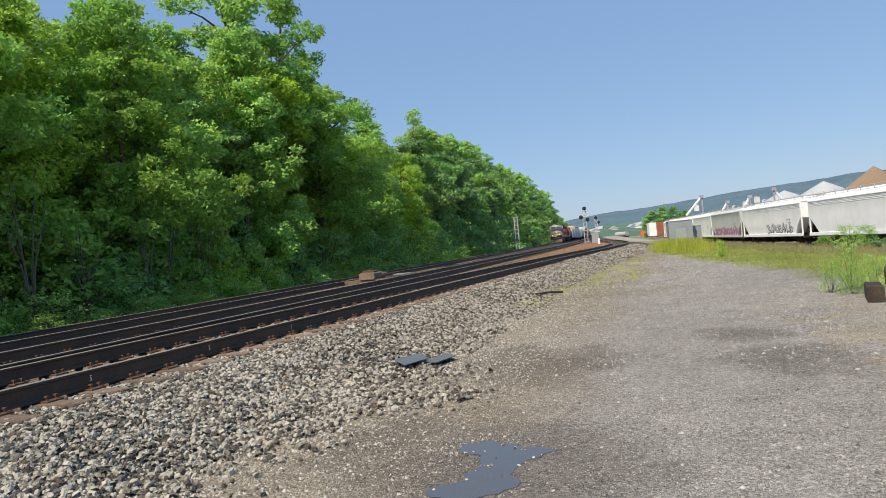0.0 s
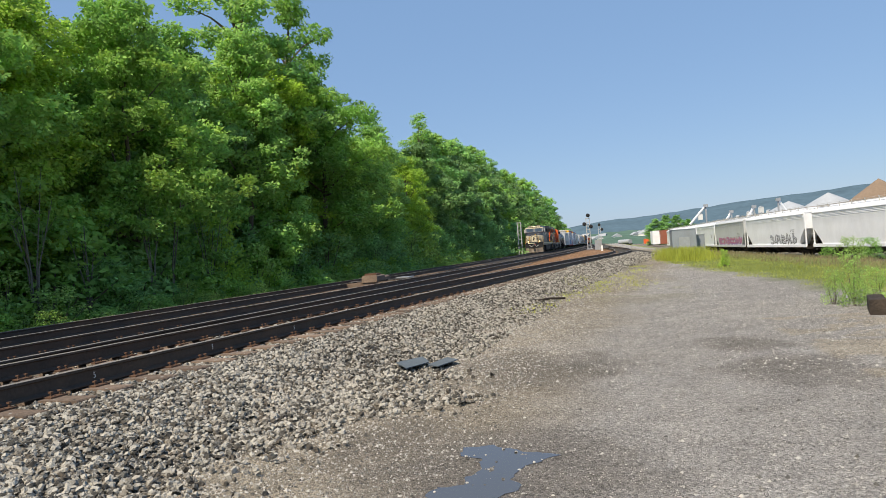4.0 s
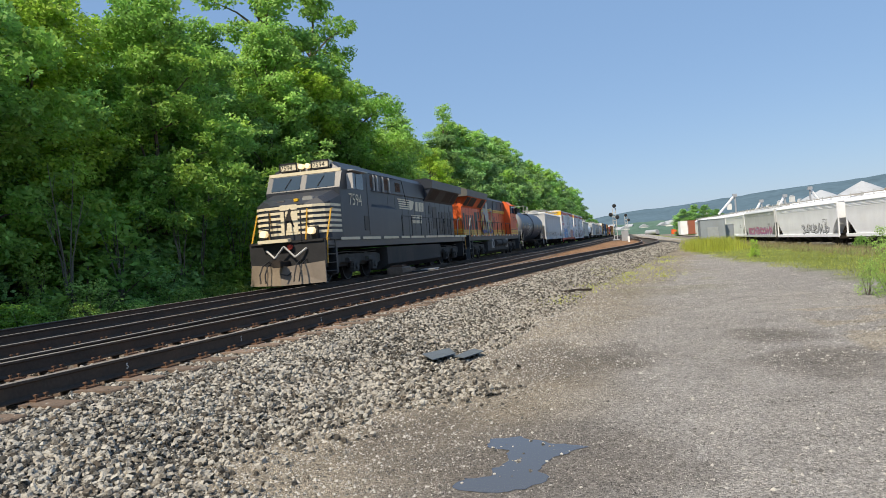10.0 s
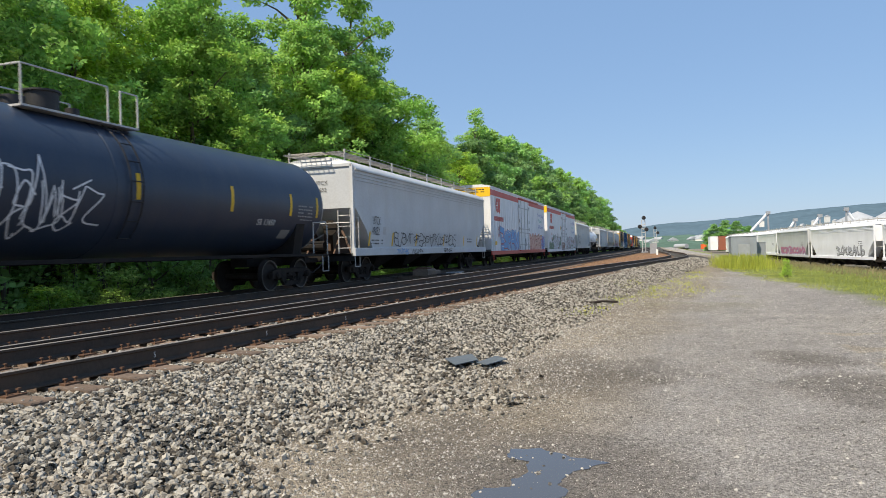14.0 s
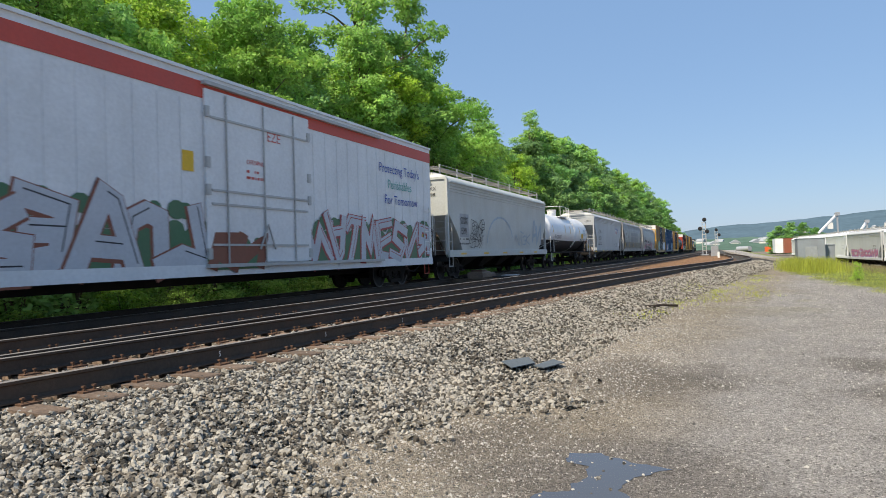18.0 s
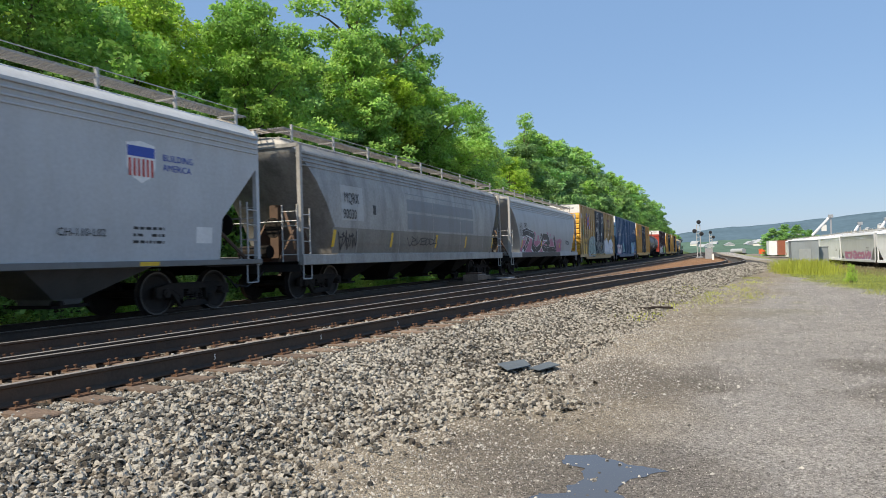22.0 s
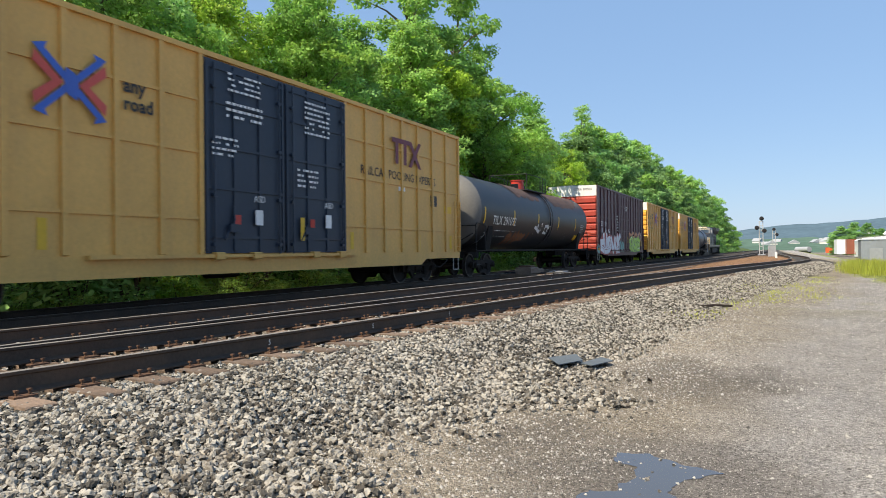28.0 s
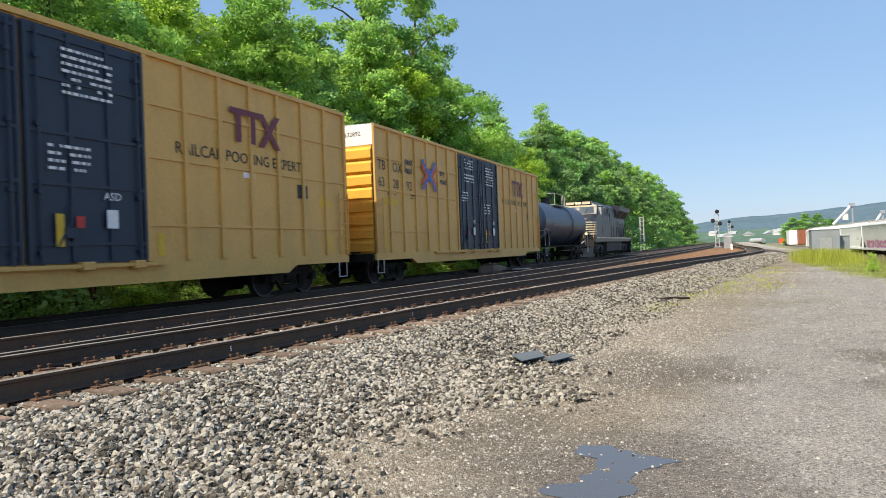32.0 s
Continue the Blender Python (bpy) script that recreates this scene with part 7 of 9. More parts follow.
def reefer(label, a, b, number, seed):
    c, full = car("refrigerator_car", label, "refrigerator car", a, b)
    h = (full - 1.75) / 2
    top = 5.1
    body = Shape().box(-1.55, 1.55, -h, h, 0.95, top)
    part("body", body, M_reef, c)
    ribs = Shape()
    for sx in (1, -1):
        y = -h + 0.55
        while y < h - 0.3:
            if not -1.7 < y < 2.7:
                ribs.box(min(sx * 1.55, sx * 1.562), max(sx * 1.55, sx * 1.562), y - 0.02, y + 0.02, 1.0, top - 0.62)
            y += 0.62
    each("side_seam", ribs, M_reef, c)
    for sx in (1, -1):
        s = Shape().box(min(sx * 1.548, sx * 1.566), max(sx * 1.548, sx * 1.566), -h, h, top - 0.52, top - 0.16)
        part("stripe", s, M_reef_red, c, "red stripe under the eaves")
        s = Shape().box(min(sx * 1.5, sx * 1.58), max(sx * 1.5, sx * 1.58), -h, h, 0.72, 0.97)
        part("side_sill", s, M_reef_red if seed == 1 else M_reef, c)
        d = Shape().box(min(sx * 1.56, sx * 1.61), max(sx * 1.56, sx * 1.61), -1.55, 2.45, 1.0, top - 0.3)
        dr = part("door", d, M_reef, c, "wide white plug door")
        rd = Shape()
        for y in (-0.9, 0.45, 1.7):
            rd.rod((sx * 1.64, y, 0.95), (sx * 1.64, y, top - 0.35), 0.02, 6)
        for z in (1.4, 2.3, 2.6, 4.2):
            rd.box(min(sx * 1.61, sx * 1.64), max(sx * 1.61, sx * 1.64), -1.4, 2.3, z - 0.025, z + 0.025)
        rd.pipe([(sx * 1.66, 0.2, 1.3), (sx * 1.68, 0.5, 1.9), (sx * 1.66, 0.8, 1.3)], 0.022, 6)
        for y in (-1.5, 2.4):
            for z in (1.2, 2.6, 3.2, 4.3):
                rd.box(min(sx * 1.58, sx * 1.65), max(sx * 1.58, sx * 1.65), y - 0.06, y + 0.06, z - 0.12, z + 0.12)
        part("locking_gear", rd, M_silver, dr)
        rl = Shape().box(min(sx * 1.56, sx * 1.68), max(sx * 1.56, sx * 1.68), -1.6, 6.6, top - 0.22, top - 0.14)
        rl.box(min(sx * 1.56, sx * 1.7), max(sx * 1.56, sx * 1.7), -1.6, 6.6, 0.9, 0.98)
        part("door_track", rl, M_reef_red if seed == 1 else M_silver, c)
    rf = Shape()
    rf.along_y([(-1.6, top - 0.02), (1.6, top - 0.02), (1.6, top + 0.05), (1.0, top + 0.16), (-1.0, top + 0.16), (-1.6, top + 0.05)], -h - 0.02, h + 0.02)
    part("roof", rf, M_reef, c)
    for sy in (-1, 1):
        e = Shape().box(-1.55, 1.55, min(sy * h, sy * (h + 0.012)), max(sy * h, sy * (h + 0.012)), top - 0.62, top + 0.0)
        part("end_band", e, M_reef_yel, c, "bright yellow end band")
        mb = Shape().box(-1.2, 0.2, min(sy * h, sy * (h + 0.35)), max(sy * h, sy * (h + 0.35)), 1.1, 2.6, 0.04)
        part("cooling_unit", mb, M_reef, c, "boxed cooling unit on the end")
        irons = Shape()
        irons.pipe([(-1.45, sy * (h + 0.4), 2.65), (1.45, sy * (h + 0.4), 2.65)], 0.018, 5)
        irons.pipe([(-1.45, sy * (h + 0.4), 1.2), (-1.45, sy * (h + 0.4), 2.65)], 0.018, 5)
        irons.pipe([(1.45, sy * (h + 0.4), 1.2), (1.45, sy * (h + 0.4), 2.65)], 0.018, 5)
        for z in (1.6, 2.0, 2.3):
            irons.pipe([(0.6, sy * (h + 0.1), z), (1.4, sy * (h + 0.1), z)], 0.014, 5)
        part("end_railing", irons, M_reef, c)
        pf = Shape().box(-1.5, 1.5, min(sy * h, sy * (h + 0.45)), max(sy * h, sy * (h + 0.45)), 1.0, 1.06)
        pf.box(-1.5, 1.5, min(sy * h, sy * (h - 0.2)), max(sy * h, sy * (h - 0.2)), 0.7, 0.98)
        part("end_platform", pf, M_under, c)
        ladder(c, 1.60, sy * (h - 0.3) - (0.45 if sy > 0 else 0), 1.0, 2.9, 0.45, M_reef, 5)
        sill_step(c, 1.56, sy * (h - 0.3) - (0.45 if sy > 0 else 0), 0.8, M_reef_red)
        coupler(c, sy * (h + 0.02), sy)
        bogie(c, sy * (h - 2.1))
    fl = Shape().box(-1.45, 1.45, -h + 0.2, h - 0.2, 0.72, 0.96)
    fl.box(-0.3, 0.3, -h, h, 0.5, 0.75)
    part("underframe", fl, M_under, c)
    # emblem: rounded red block with a white flake, and its bar of lettering
    em = Shape()
    X = 1.57
    k = [(-0.85, 0.15), (-0.72, 0.42), (-0.4, 0.52), (0.75, 0.52), (0.75, 0.28), (0.62, 0.28), (0.62, -0.48), (0.25, -0.48), (0.25, -0.35), (-0.3, -0.45), (-0.68, -0.36), (-0.85, -0.1)]
    y0, z0 = -8.35, 3.95
    em.add([(X, y0 + u * 0.85, z0 + w) for u, w in k], [tuple(range(len(k)))])
    part("emblem", em, M_reef_red, c, "red block emblem with white flake")
    fl = Shape()
    for q in range(3):
        a_ = math.pi * q / 3
        dy, dz = math.cos(a_) * 0.26, math.sin(a_) * 0.26
        fl.add([(X + 0.004 + 0.0005 * q, y0 - 0.3 - dy - dz * 0.1, z0 + 0.02 - dz + dy * 0.1), (X + 0.004 + 0.0005 * q, y0 - 0.3 - dy + dz * 0.1, z0 + 0.02 - dz - dy * 0.1), (X + 0.004 + 0.0005 * q, y0 - 0.3 + dy + dz * 0.1, z0 + 0.02 + dz - dy * 0.1), (X + 0.004 + 0.0005 * q, y0 - 0.3 + dy - dz * 0.1, z0 + 0.02 + dz + dy * 0.1)], [(0, 1, 2, 3)])
    part("emblem_flake", fl, M_white, c)
    lb = Shape()
    for q in range(10):
        yy = -9.6 + q * 0.28
        lb.add([(X, yy, 2.95), (X, yy + 0.2, 2.95), (X, yy + 0.24, 3.25), (X, yy + 0.04, 3.25)], [(0, 1, 2, 3)])
    part("emblem_letter_bars", lb, M_reef_red, c, "row of red lettering blocks")
    surface_text(c, "CRYX", 0.32, -8.6, 2.35, M_reef_red, 1.565)
    surface_text(c, number, 0.32, -8.55, 1.9, M_reef_red, 1.565)
    for q, (wd, col) in enumerate((("Protecting Today's", M_blue), ("Perishables", M_gr_teal), ("For Tomorrow", M_blue))):
        surface_text(c, wd, 0.44, (6.6, 7.2, 6.95)[q], 3.85 - 0.52 * q, col, 1.565, wide=0.95)
    small_print(c, -1.2, 4.9, 2.4, 0.3, 2, M_dark, seed=55, end=-h - 0.012)
    small_print(c, -0.9, 3.4, 0.5, 0.6, 4, M_gr_faint, seed=56, end=-h)
    for y in (-10.0, 9.8):
        patch(c, "reflector", y, y + 0.14, 1.4, 2.0, M_yellow, 1.57)
    patch(c, "placard", -9.6, -8.95, 1.35, 1.6, M_yellow, 1.57, label="yellow data plate")
    return c, h


M_gr_sky = paint("sky blue spray", (0.22, 0.42, 0.62), amount=0.3, dirt=(0.6, 0.62, 0.66), streak=False)
M_gr_salmon = paint("salmon spray", (0.62, 0.34, 0.26), amount=0.3, dirt=(0.62, 0.55, 0.52), streak=False)
cry1, r1h = reefer("white refrigerator car with red eaves stripe and bright graffiti", -52.4, -29.8, "6818", 1)
graffiti(cry1, -7.85, -2.1, 0.98, 2.45, (1, 9, 2, 0, 13), M_gr_blue, M_gr_red, M_gr_sky, 101, 1.565, shine=M_gr_white)
graffiti(cry1, 2.6, 8.4, 0.98, 2.3, (7, 4, 12, 1, 9, 3), M_gr_salmon, M_gr_red, M_gr_salmon, 102, 1.565, shine=M_gr_black)
graffiti(cry1, 8.6, 10.0, 0.98, 2.2, 2, M_gr_blue, M_gr_purple, M_gr_purple, 103, 1.565)
cry2, r2h = reefer("white refrigerator car with red stripe and long silver graffiti", -29.8, -6.4, "6800", 2)
graffiti(cry2, -10.3, -7.4, 0.8, 1.6, 4, M_gr_green, M_gr_green, M_gr_green, 104, 1.565)
graffiti(cry2, -7.9, -1.7, 0.75, 2.3, (2, 7, 1, 0, 10, 11), M_gr_silver, M_gr_rust, M_gr_green, 105, 1.565, shine=M_gr_black, fat=0.2)
graffiti(cry2, 2.5, 10.5, 0.85, 2.3, (15, 0, 8, 15, 1, 9, 13, 7), M_gr_silver, M_gr_red, M_gr_green, 106, 1.57, shine=M_gr_red, fat=0.14)
graffiti(cry2, -1.4, 0.2, 0.85, 1.6, 2, M_gr_rust, M_gr_rust, M_gr_green, 107, 1.612)
patch(cry2, "placard", -2.22, -1.88, 2.95, 3.38, M_yellow, 1.567, label="yellow warning plate")
surface_text(cry2, "EZE", 0.34, 0.6, 3.95, M_reef_red, 1.612)
surface_text(cry2, "OPENING", 0.16, -0.2, 3.3, M_reef_red, 1.612)
small_print(cry2, -0.2, 3.1, 0.7, 0.3, 2, M_reef_red, 1.613, seed=58)

# ---- locomotives ----
M_ns = paint("black locomotive paint", (0.024, 0.029, 0.040), rough=0.40, amount=0.28, dirt=(0.085, 0.082, 0.075))
M_cream = paint("cream stripe paint", (0.70, 0.62, 0.45), amount=0.3, dirt=(0.35, 0.28, 0.2))
M_or = paint("orange locomotive paint", (0.74, 0.125, 0.032), amount=0.25, dirt=(0.22, 0.09, 0.05))
M_or_yel = paint("gold band paint", (0.74, 0.46, 0.06), amount=0.3, dirt=(0.25, 0.15, 0.07))
M_ldark = paint("dark grey hood paint", (0.035, 0.037, 0.040), amount=0.4, dirt=(0.09, 0.085, 0.08))
M_wing = paint("dusty grey radiator wing", (0.10, 0.098, 0.092), amount=0.4, dirt=(0.16, 0.15, 0.14))
M_plow = paint("dusty pilot plate", (0.20, 0.16, 0.12), amount=0.5, dirt=(0.10, 0.08, 0.06))
M_handrail_y = paint("yellow handrail", (0.62, 0.33, 0.03), amount=0.3)
M_tankgrey = paint("dusty fuel tank", (0.045, 0.041, 0.037), rough=0.8, amount=0.6, dirt=(0.10, 0.082, 0.066))
M_air = paint("dusty grey reservoir", (0.26, 0.26, 0.25), amount=0.5, dirt=(0.12, 0.11, 0.1))
M_glass = material("cab glass", (0.03, 0.05, 0.07), 0.05, var=0.05, bump=0, spec=0.9)
M_lamp = glow("lit headlight", (1.0, 0.80, 0.5), 0.5)
M_vent = paint("black louvre", (0.010, 0.010, 0.011), amount=0.3)


M_ltruck = paint("dusty grey locomotive bogie", (0.085, 0.079, 0.071), rough=0.9, amount=0.7, dirt=(0.03, 0.028, 0.026))


def loco_bogie(parent, y):
    s = Shape()
    s.box(-1.0, 1.0, -2.3, 2.3, 0.55, 0.80, 0.03)
    b = part("bogie", s, M_ltruck, parent, "six-wheeled locomotive bogie", at=pose(0, y, 0))
    for sx in (1, -1):
        f = Shape()
        f.along_x([(-2.75, 0.62), (-2.75, 0.92), (-2.2, 1.02), (2.2, 1.02), (2.75, 0.92), (2.75, 0.62), (2.3, 0.55), (1.5, 0.72), (0.5, 0.72), (0.3, 0.62), (-0.3, 0.62), (-0.5, 0.72), (-1.5, 0.72), (-2.3, 0.55)][::-1], min(sx * 1.02, sx * 1.18), max(sx * 1.02, sx * 1.18))
        for q in (-2.0, 0.0, 2.0):
            f.box(min(sx * 1.0, sx * 1.2), max(sx * 1.0, sx * 1.2), q - 0.24, q + 0.24, 0.30, 0.80, 0.03)
            f.rod((sx * 1.2, q, 0.53), (sx * 1.28, q, 0.53), 0.13, 12)
            for d in (-0.36, 0.36):
                for k in range(4):
                    f.rod((sx * 1.1, q + d, 0.5 + 0.06 * k), (sx * 1.1, q + d, 0.535 + 0.06 * k), 0.085, 8)
        f.rod((sx * 1.25, -1.0, 0.78), (sx * 1.25, -0.5, 0.78), 0.11, 10)
        f.rod((sx * 1.25, 1.0, 0.78), (sx * 1.25, 1.5, 0.78), 0.11, 10)
        f.pipe([(sx * 1.2, -2.4, 1.05), (sx * 1.25, -1.2, 1.12), (sx * 1.2, 0.6, 1.06), (sx * 1.22, 2.2, 1.1)], 0.02, 5)
        part("side_frame", f, M_ltruck, b)
    for q in (-2.0, 0.0, 2.0):
        part("axle", AXLE, M_wheel, b, at=pose(0, q, 0.53))
        for rz, sx in ((0, 0.755), (180, -0.755)):
            m = pose(sx, q, 0.53, 0, 0, rz) @ Matrix.Diagonal((1, 1.15, 1.15, 1))
            part("wheel", WHEEL, M_wheel, b, at=m)
            part("rim", RIM, M_tread, b, at=m)
    return b


def locomotive(name, label, a, b, turn, scheme, number, near):
    """A wide-nosed six-axle diesel, nose towards -y before it is turned; near is the side that carries the fine markings."""
    c, full = car(name, label, "locomotive", a, b, turn)
    ns = scheme == "black"
    body = M_ns if ns else M_or
    hood = M_ns if ns else M_or
    upper = M_ns if ns else M_ldark
    # frame, walkway, steps
    fr = Shape()
    fr.box(-1.5, 1.5, -10.1, 10.4, 1.28, 1.58, 0.01)
    part("frame", fr, M_ldark if not ns else M_ns, c)
    ww = Shape().box(-1.56, 1.56, -9.9, 10.35, 1.58, 1.66)
    part("walkway", ww, M_ldark, c)
    for sx in (1, -1):
        s = Shape()
        k = -9.0
        rr = random.Random(5)
        while k < 9.8:
            w = rr.uniform(1.2, 2.2) if ns else rr.uniform(0.4, 0.7)
            s.box(min(sx * 1.562, sx * 1.568), max(sx * 1.562, sx * 1.568), k, k + w, 1.56, 1.665)
            k += w + (rr.uniform(0.08, 0.4) if ns else rr.uniform(0.3, 0.9))
        each("reflective_strip", s, M_cream if ns else M_orange_hi, c)
        if not ns:
            s = Shape()
            for k in np.arange(-8.6, 9.6, 1.37):
                s.box(min(sx * 1.562, sx * 1.570), max(sx * 1.562, sx * 1.570), k, k + 0.22, 1.56, 1.665)
            each("reflective_strip", s, M_white, c)
            part("nose_plate", Shape().box(min(sx * 1.47, sx * 1.535), max(sx * 1.47, sx * 1.535), -9.45, -8.75, 2.28, 2.62), M_or_yel, c, "gold striped panel on the nose")
            for z in (2.36, 2.45, 2.54):
                part("pinstripe", Shape().box(min(sx * 1.535, sx * 1.539), max(sx * 1.535, sx * 1.539), -9.4, -8.8, z - 0.012, z + 0.012), M_dark, c)
            for y0 in (-8.2, -7.3, -6.3, -4.6, -3.4):
                for q in range(5):
                    xo = 1.54 if y0 < -5.6 else 0.97
                    part("cab_louvre", Shape().box(min(sx * xo, sx * (xo + 0.012)), max(sx * xo, sx * (xo + 0.012)), y0, y0 + 0.62, 1.86 + q * 0.07, 1.89 + q * 0.07), M_vent if q % 2 else M_or_yel, c)
    # nose and cab
    st = [(-9.95, 0.95, 1.66, 2.95), (-9.72, 1.35, 1.66, 3.15), (-9.55, 1.48, 1.66, 3.22), (-8.85, 1.52, 1.66, 3.42), (-8.6, 1.53, 1.66, 3.5)]
    nose = Shape()
    nose.loft([[Vector((-w, y, z0)), Vector((w, y, z0)), Vector((w, y, z1 - 0.22)), Vector((w - 0.3, y, z1)), Vector((-w + 0.3, y, z1)), Vector((-w, y, z1 - 0.22))] for y, w, z0, z1 in st])
    part("nose", nose, body, c)
    cab = Shape()
    cst = [(-8.72, 1.53, 1.66, 3.55), (-8.4, 1.53, 1.66, 4.2), (-8.25, 1.53, 1.66, 4.5), (-8.05, 1.53, 1.66, 4.6), (-5.6, 1.53, 1.66, 4.62)]
    cab.loft([[Vector((-w, y, z0)), Vector((w, y, z0)), Vector((w, y, min(z1, 4.25))), Vector((w - 0.42, y, z1)), Vector((-w + 0.42, y, z1)), Vector((-w, y, min(z1, 4.25)))] for y, w, z0, z1 in cst])
    cabo = part("cab", cab, body, c)
    # windscreen panes and side windows
    for sx in (1, -1):
        g = Shape()
        def front(u, v):
            y = -8.72 + 0.32 * v - 0.012
            return Vector((u, y, 3.55 + 0.65 * v))
        x0, x1 = (0.12, 1.32) if sx > 0 else (-1.32, -0.12)
        g.add([front(x0, 0.08), front(x1, 0.08), front(x1 * 0.97, 0.92), front(x0, 0.92)], [(0, 1, 2, 3)])
        part("windscreen", g, M_glass, cabo, "dark cab windscreen pane")
        for y0, y1 in ((-7.75, -7.2), (-7.12, -6.4)):
            s = Shape().box(min(sx * 1.528, sx * 1.545), max(sx * 1.528, sx * 1.545), y0, y1, 3.55, 4.18)
            part("side_window", s, M_glass, cabo, "dark cab side window")
        aw = Shape().along_x([(-7.85, 4.22), (-6.3, 4.22), (-6.3, 4.26), (-7.85, 4.26)], min(sx * 1.53, sx * 1.75), max(sx * 1.53, sx * 1.75))
        part("awning", aw, M_silver if ns else M_or, cabo)
        mr = Shape().box(min(sx * 1.55, sx * 1.8), max(sx * 1.55, sx * 1.8), -8.05, -7.98, 3.5, 4.1, 0.02)
        part("mirror", mr, M_silver if ns else M_black, cabo)
        if not ns:
            part("cab_door_window", Shape().along_x([(-6.12, 3.5), (-5.78, 3.5), (-5.70, 3.6), (-5.70, 4.1), (-5.80, 4.2), (-6.10, 4.2), (-6.2, 4.1), (-6.2, 3.6)], min(sx * 1.528, sx * 1.56), max(sx * 1.528, sx * 1.56)), M_black, cabo, "dark rounded cab door window")
            vz = Shape().along_x([(-7.85, 4.22), (-6.35, 4.22), (-6.35, 4.20), (-7.85, 4.20)], min(sx * 1.53, sx * 1.60), max(sx * 1.53, sx * 1.60))
            part("visor_bracket", vz, M_ldark, cabo)
            for z in (1.78, 2.75, 3.40):
                part("cab_seam", Shape().box(min(sx * 1.53, sx * 1.536), max(sx * 1.53, sx * 1.536), -8.3, -5.62, z - 0.008, z + 0.008), M_or, cabo)
    if ns:
        br = Shape()
        br.add([Vector((-1.2, -8.30, 4.32)), Vector((1.2, -8.30, 4.32)), Vector((1.06, -8.1, 4.59)), Vector((-1.06, -8.1, 4.59))], [(0, 1, 2, 3)])
        br.box(-1.50, 1.50, -8.43, -8.36, 4.18, 4.30)
        part("brow", br, M_cream, cabo, "cream band above the windscreen")
    nb = Shape()
    for x0, x1 in ((-1.02, -0.32), (0.32, 1.02)):
        nb.box(x0, x1, -8.42, -8.1, 4.36, 4.66, 0.02)
    each("number_board", nb, M_cream if ns else M_dark, cabo)
    if ns:
        for x in (-0.67, 0.67):
            fr_ = Shape()
            for x0, x1, z0, z1 in ((x - 0.38, x + 0.38, 4.63, 4.68), (x - 0.38, x + 0.38, 4.34, 4.39), (x - 0.38, x - 0.33, 4.34, 4.68), (x + 0.33, x + 0.38, 4.34, 4.68)):
                fr_.box(x0, x1, -8.445, -8.415, z0, z1)
            part("board_frame", fr_, M_dark, cabo, "dark frame round the number board")
        for x in (-0.75, 0.62):
            part("wiper", Shape().rod((x, -8.70, 3.66), (x + 0.22, -8.50, 4.06), 0.012, 5), M_dark, cabo)
        # front gate, tread edge, sloping nose details
        for x in (-0.62, 0.0, 0.62):
            part("gate_post", Shape().rod((x, -10.30, 1.62), (x, -10.24, 2.72), 0.026, 6), M_black, c)
        part("gate_rail", Shape().pipe([(-0.62, -10.24, 2.72), (0.62, -10.24, 2.72)], 0.022, 6), M_black, c)
        part("tread_edge", Shape().box(-1.0, 0.2, -10.52, -10.28, 1.60, 1.72, 0.01), M_cream, c, "cream edge of the front tread")
        part("front_tread", Shape().box(-1.45, 1.45, -10.30, -9.9, 1.56, 1.64), M_black, c)
        part("nose_window", Shape().along_y([(0.58, 2.98), (0.86, 2.98), (0.92, 3.04), (0.92, 3.16), (0.86, 3.22), (0.58, 3.22), (0.52, 3.16), (0.52, 3.04)], -9.80, -9.62), M_air, c, "small rounded window in the nose door")
        part("nose_plate", Shape().box(0.2, 0.36, -9.86, -9.70, 3.06, 3.16), M_yellow, c)
        part("bell_bracket", Shape().rod((-0.5, -9.75, 3.08), (-0.2, -9.75, 3.08), 0.06, 8), M_black, c)
        part("marker_lamp", Shape().rod((0.16, -10.36, 1.42), (0.16, -10.24, 1.42), 0.09, 12), M_redp, c, "red hose cover")
        for sx in (1, -1):
            part("vent_panel", Shape().box(min(sx * 1.53, sx * 1.545), max(sx * 1.53, sx * 1.545), -6.5, -6.05, 1.92, 2.5), M_vent, cabo)
            part("cab_door_seam", Shape().box(min(sx * 1.53, sx * 1.54), max(sx * 1.53, sx * 1.54), -6.0, -5.97, 1.7, 4.1), M_vent, cabo)
            for y in (-3.95, -3.5, -2.75, -1.95):
                part("louvre_bracket", Shape().box(min(sx * 1.02, sx * 1.09), max(sx * 1.02, sx * 1.09), y - 0.04, y + 0.04, 3.72, 4.44), M_silver, c)
    for x in (-1.0, 0.36) if number else ():
        surface_text(cabo, number, 0.26, 0, 4.41, M_dark if ns else M_white, x, end=-8.42, wide=0.98)
    for x in (-0.14, 0.14):
        part("headlight", Shape().rod((x, -8.46, 4.5), (x, -8.2, 4.5), 0.10, 12), M_lamp if (ns and turn == 0) else M_silver, cabo, "round headlight", smooth=True)
    for x in (-0.95, 0.95):
        part("ditch_light", Shape().rod((x, -10.22, 1.95), (x, -10.0, 1.95), 0.13, 12), M_lamp if (ns and turn == 0) else M_silver, c, "lit round ditch light", smooth=True)
        part("lamp_bracket", Shape().box(x - 0.18, x + 0.18, -10.02, -9.8, 1.66, 2.12, 0.02), M_black, c)
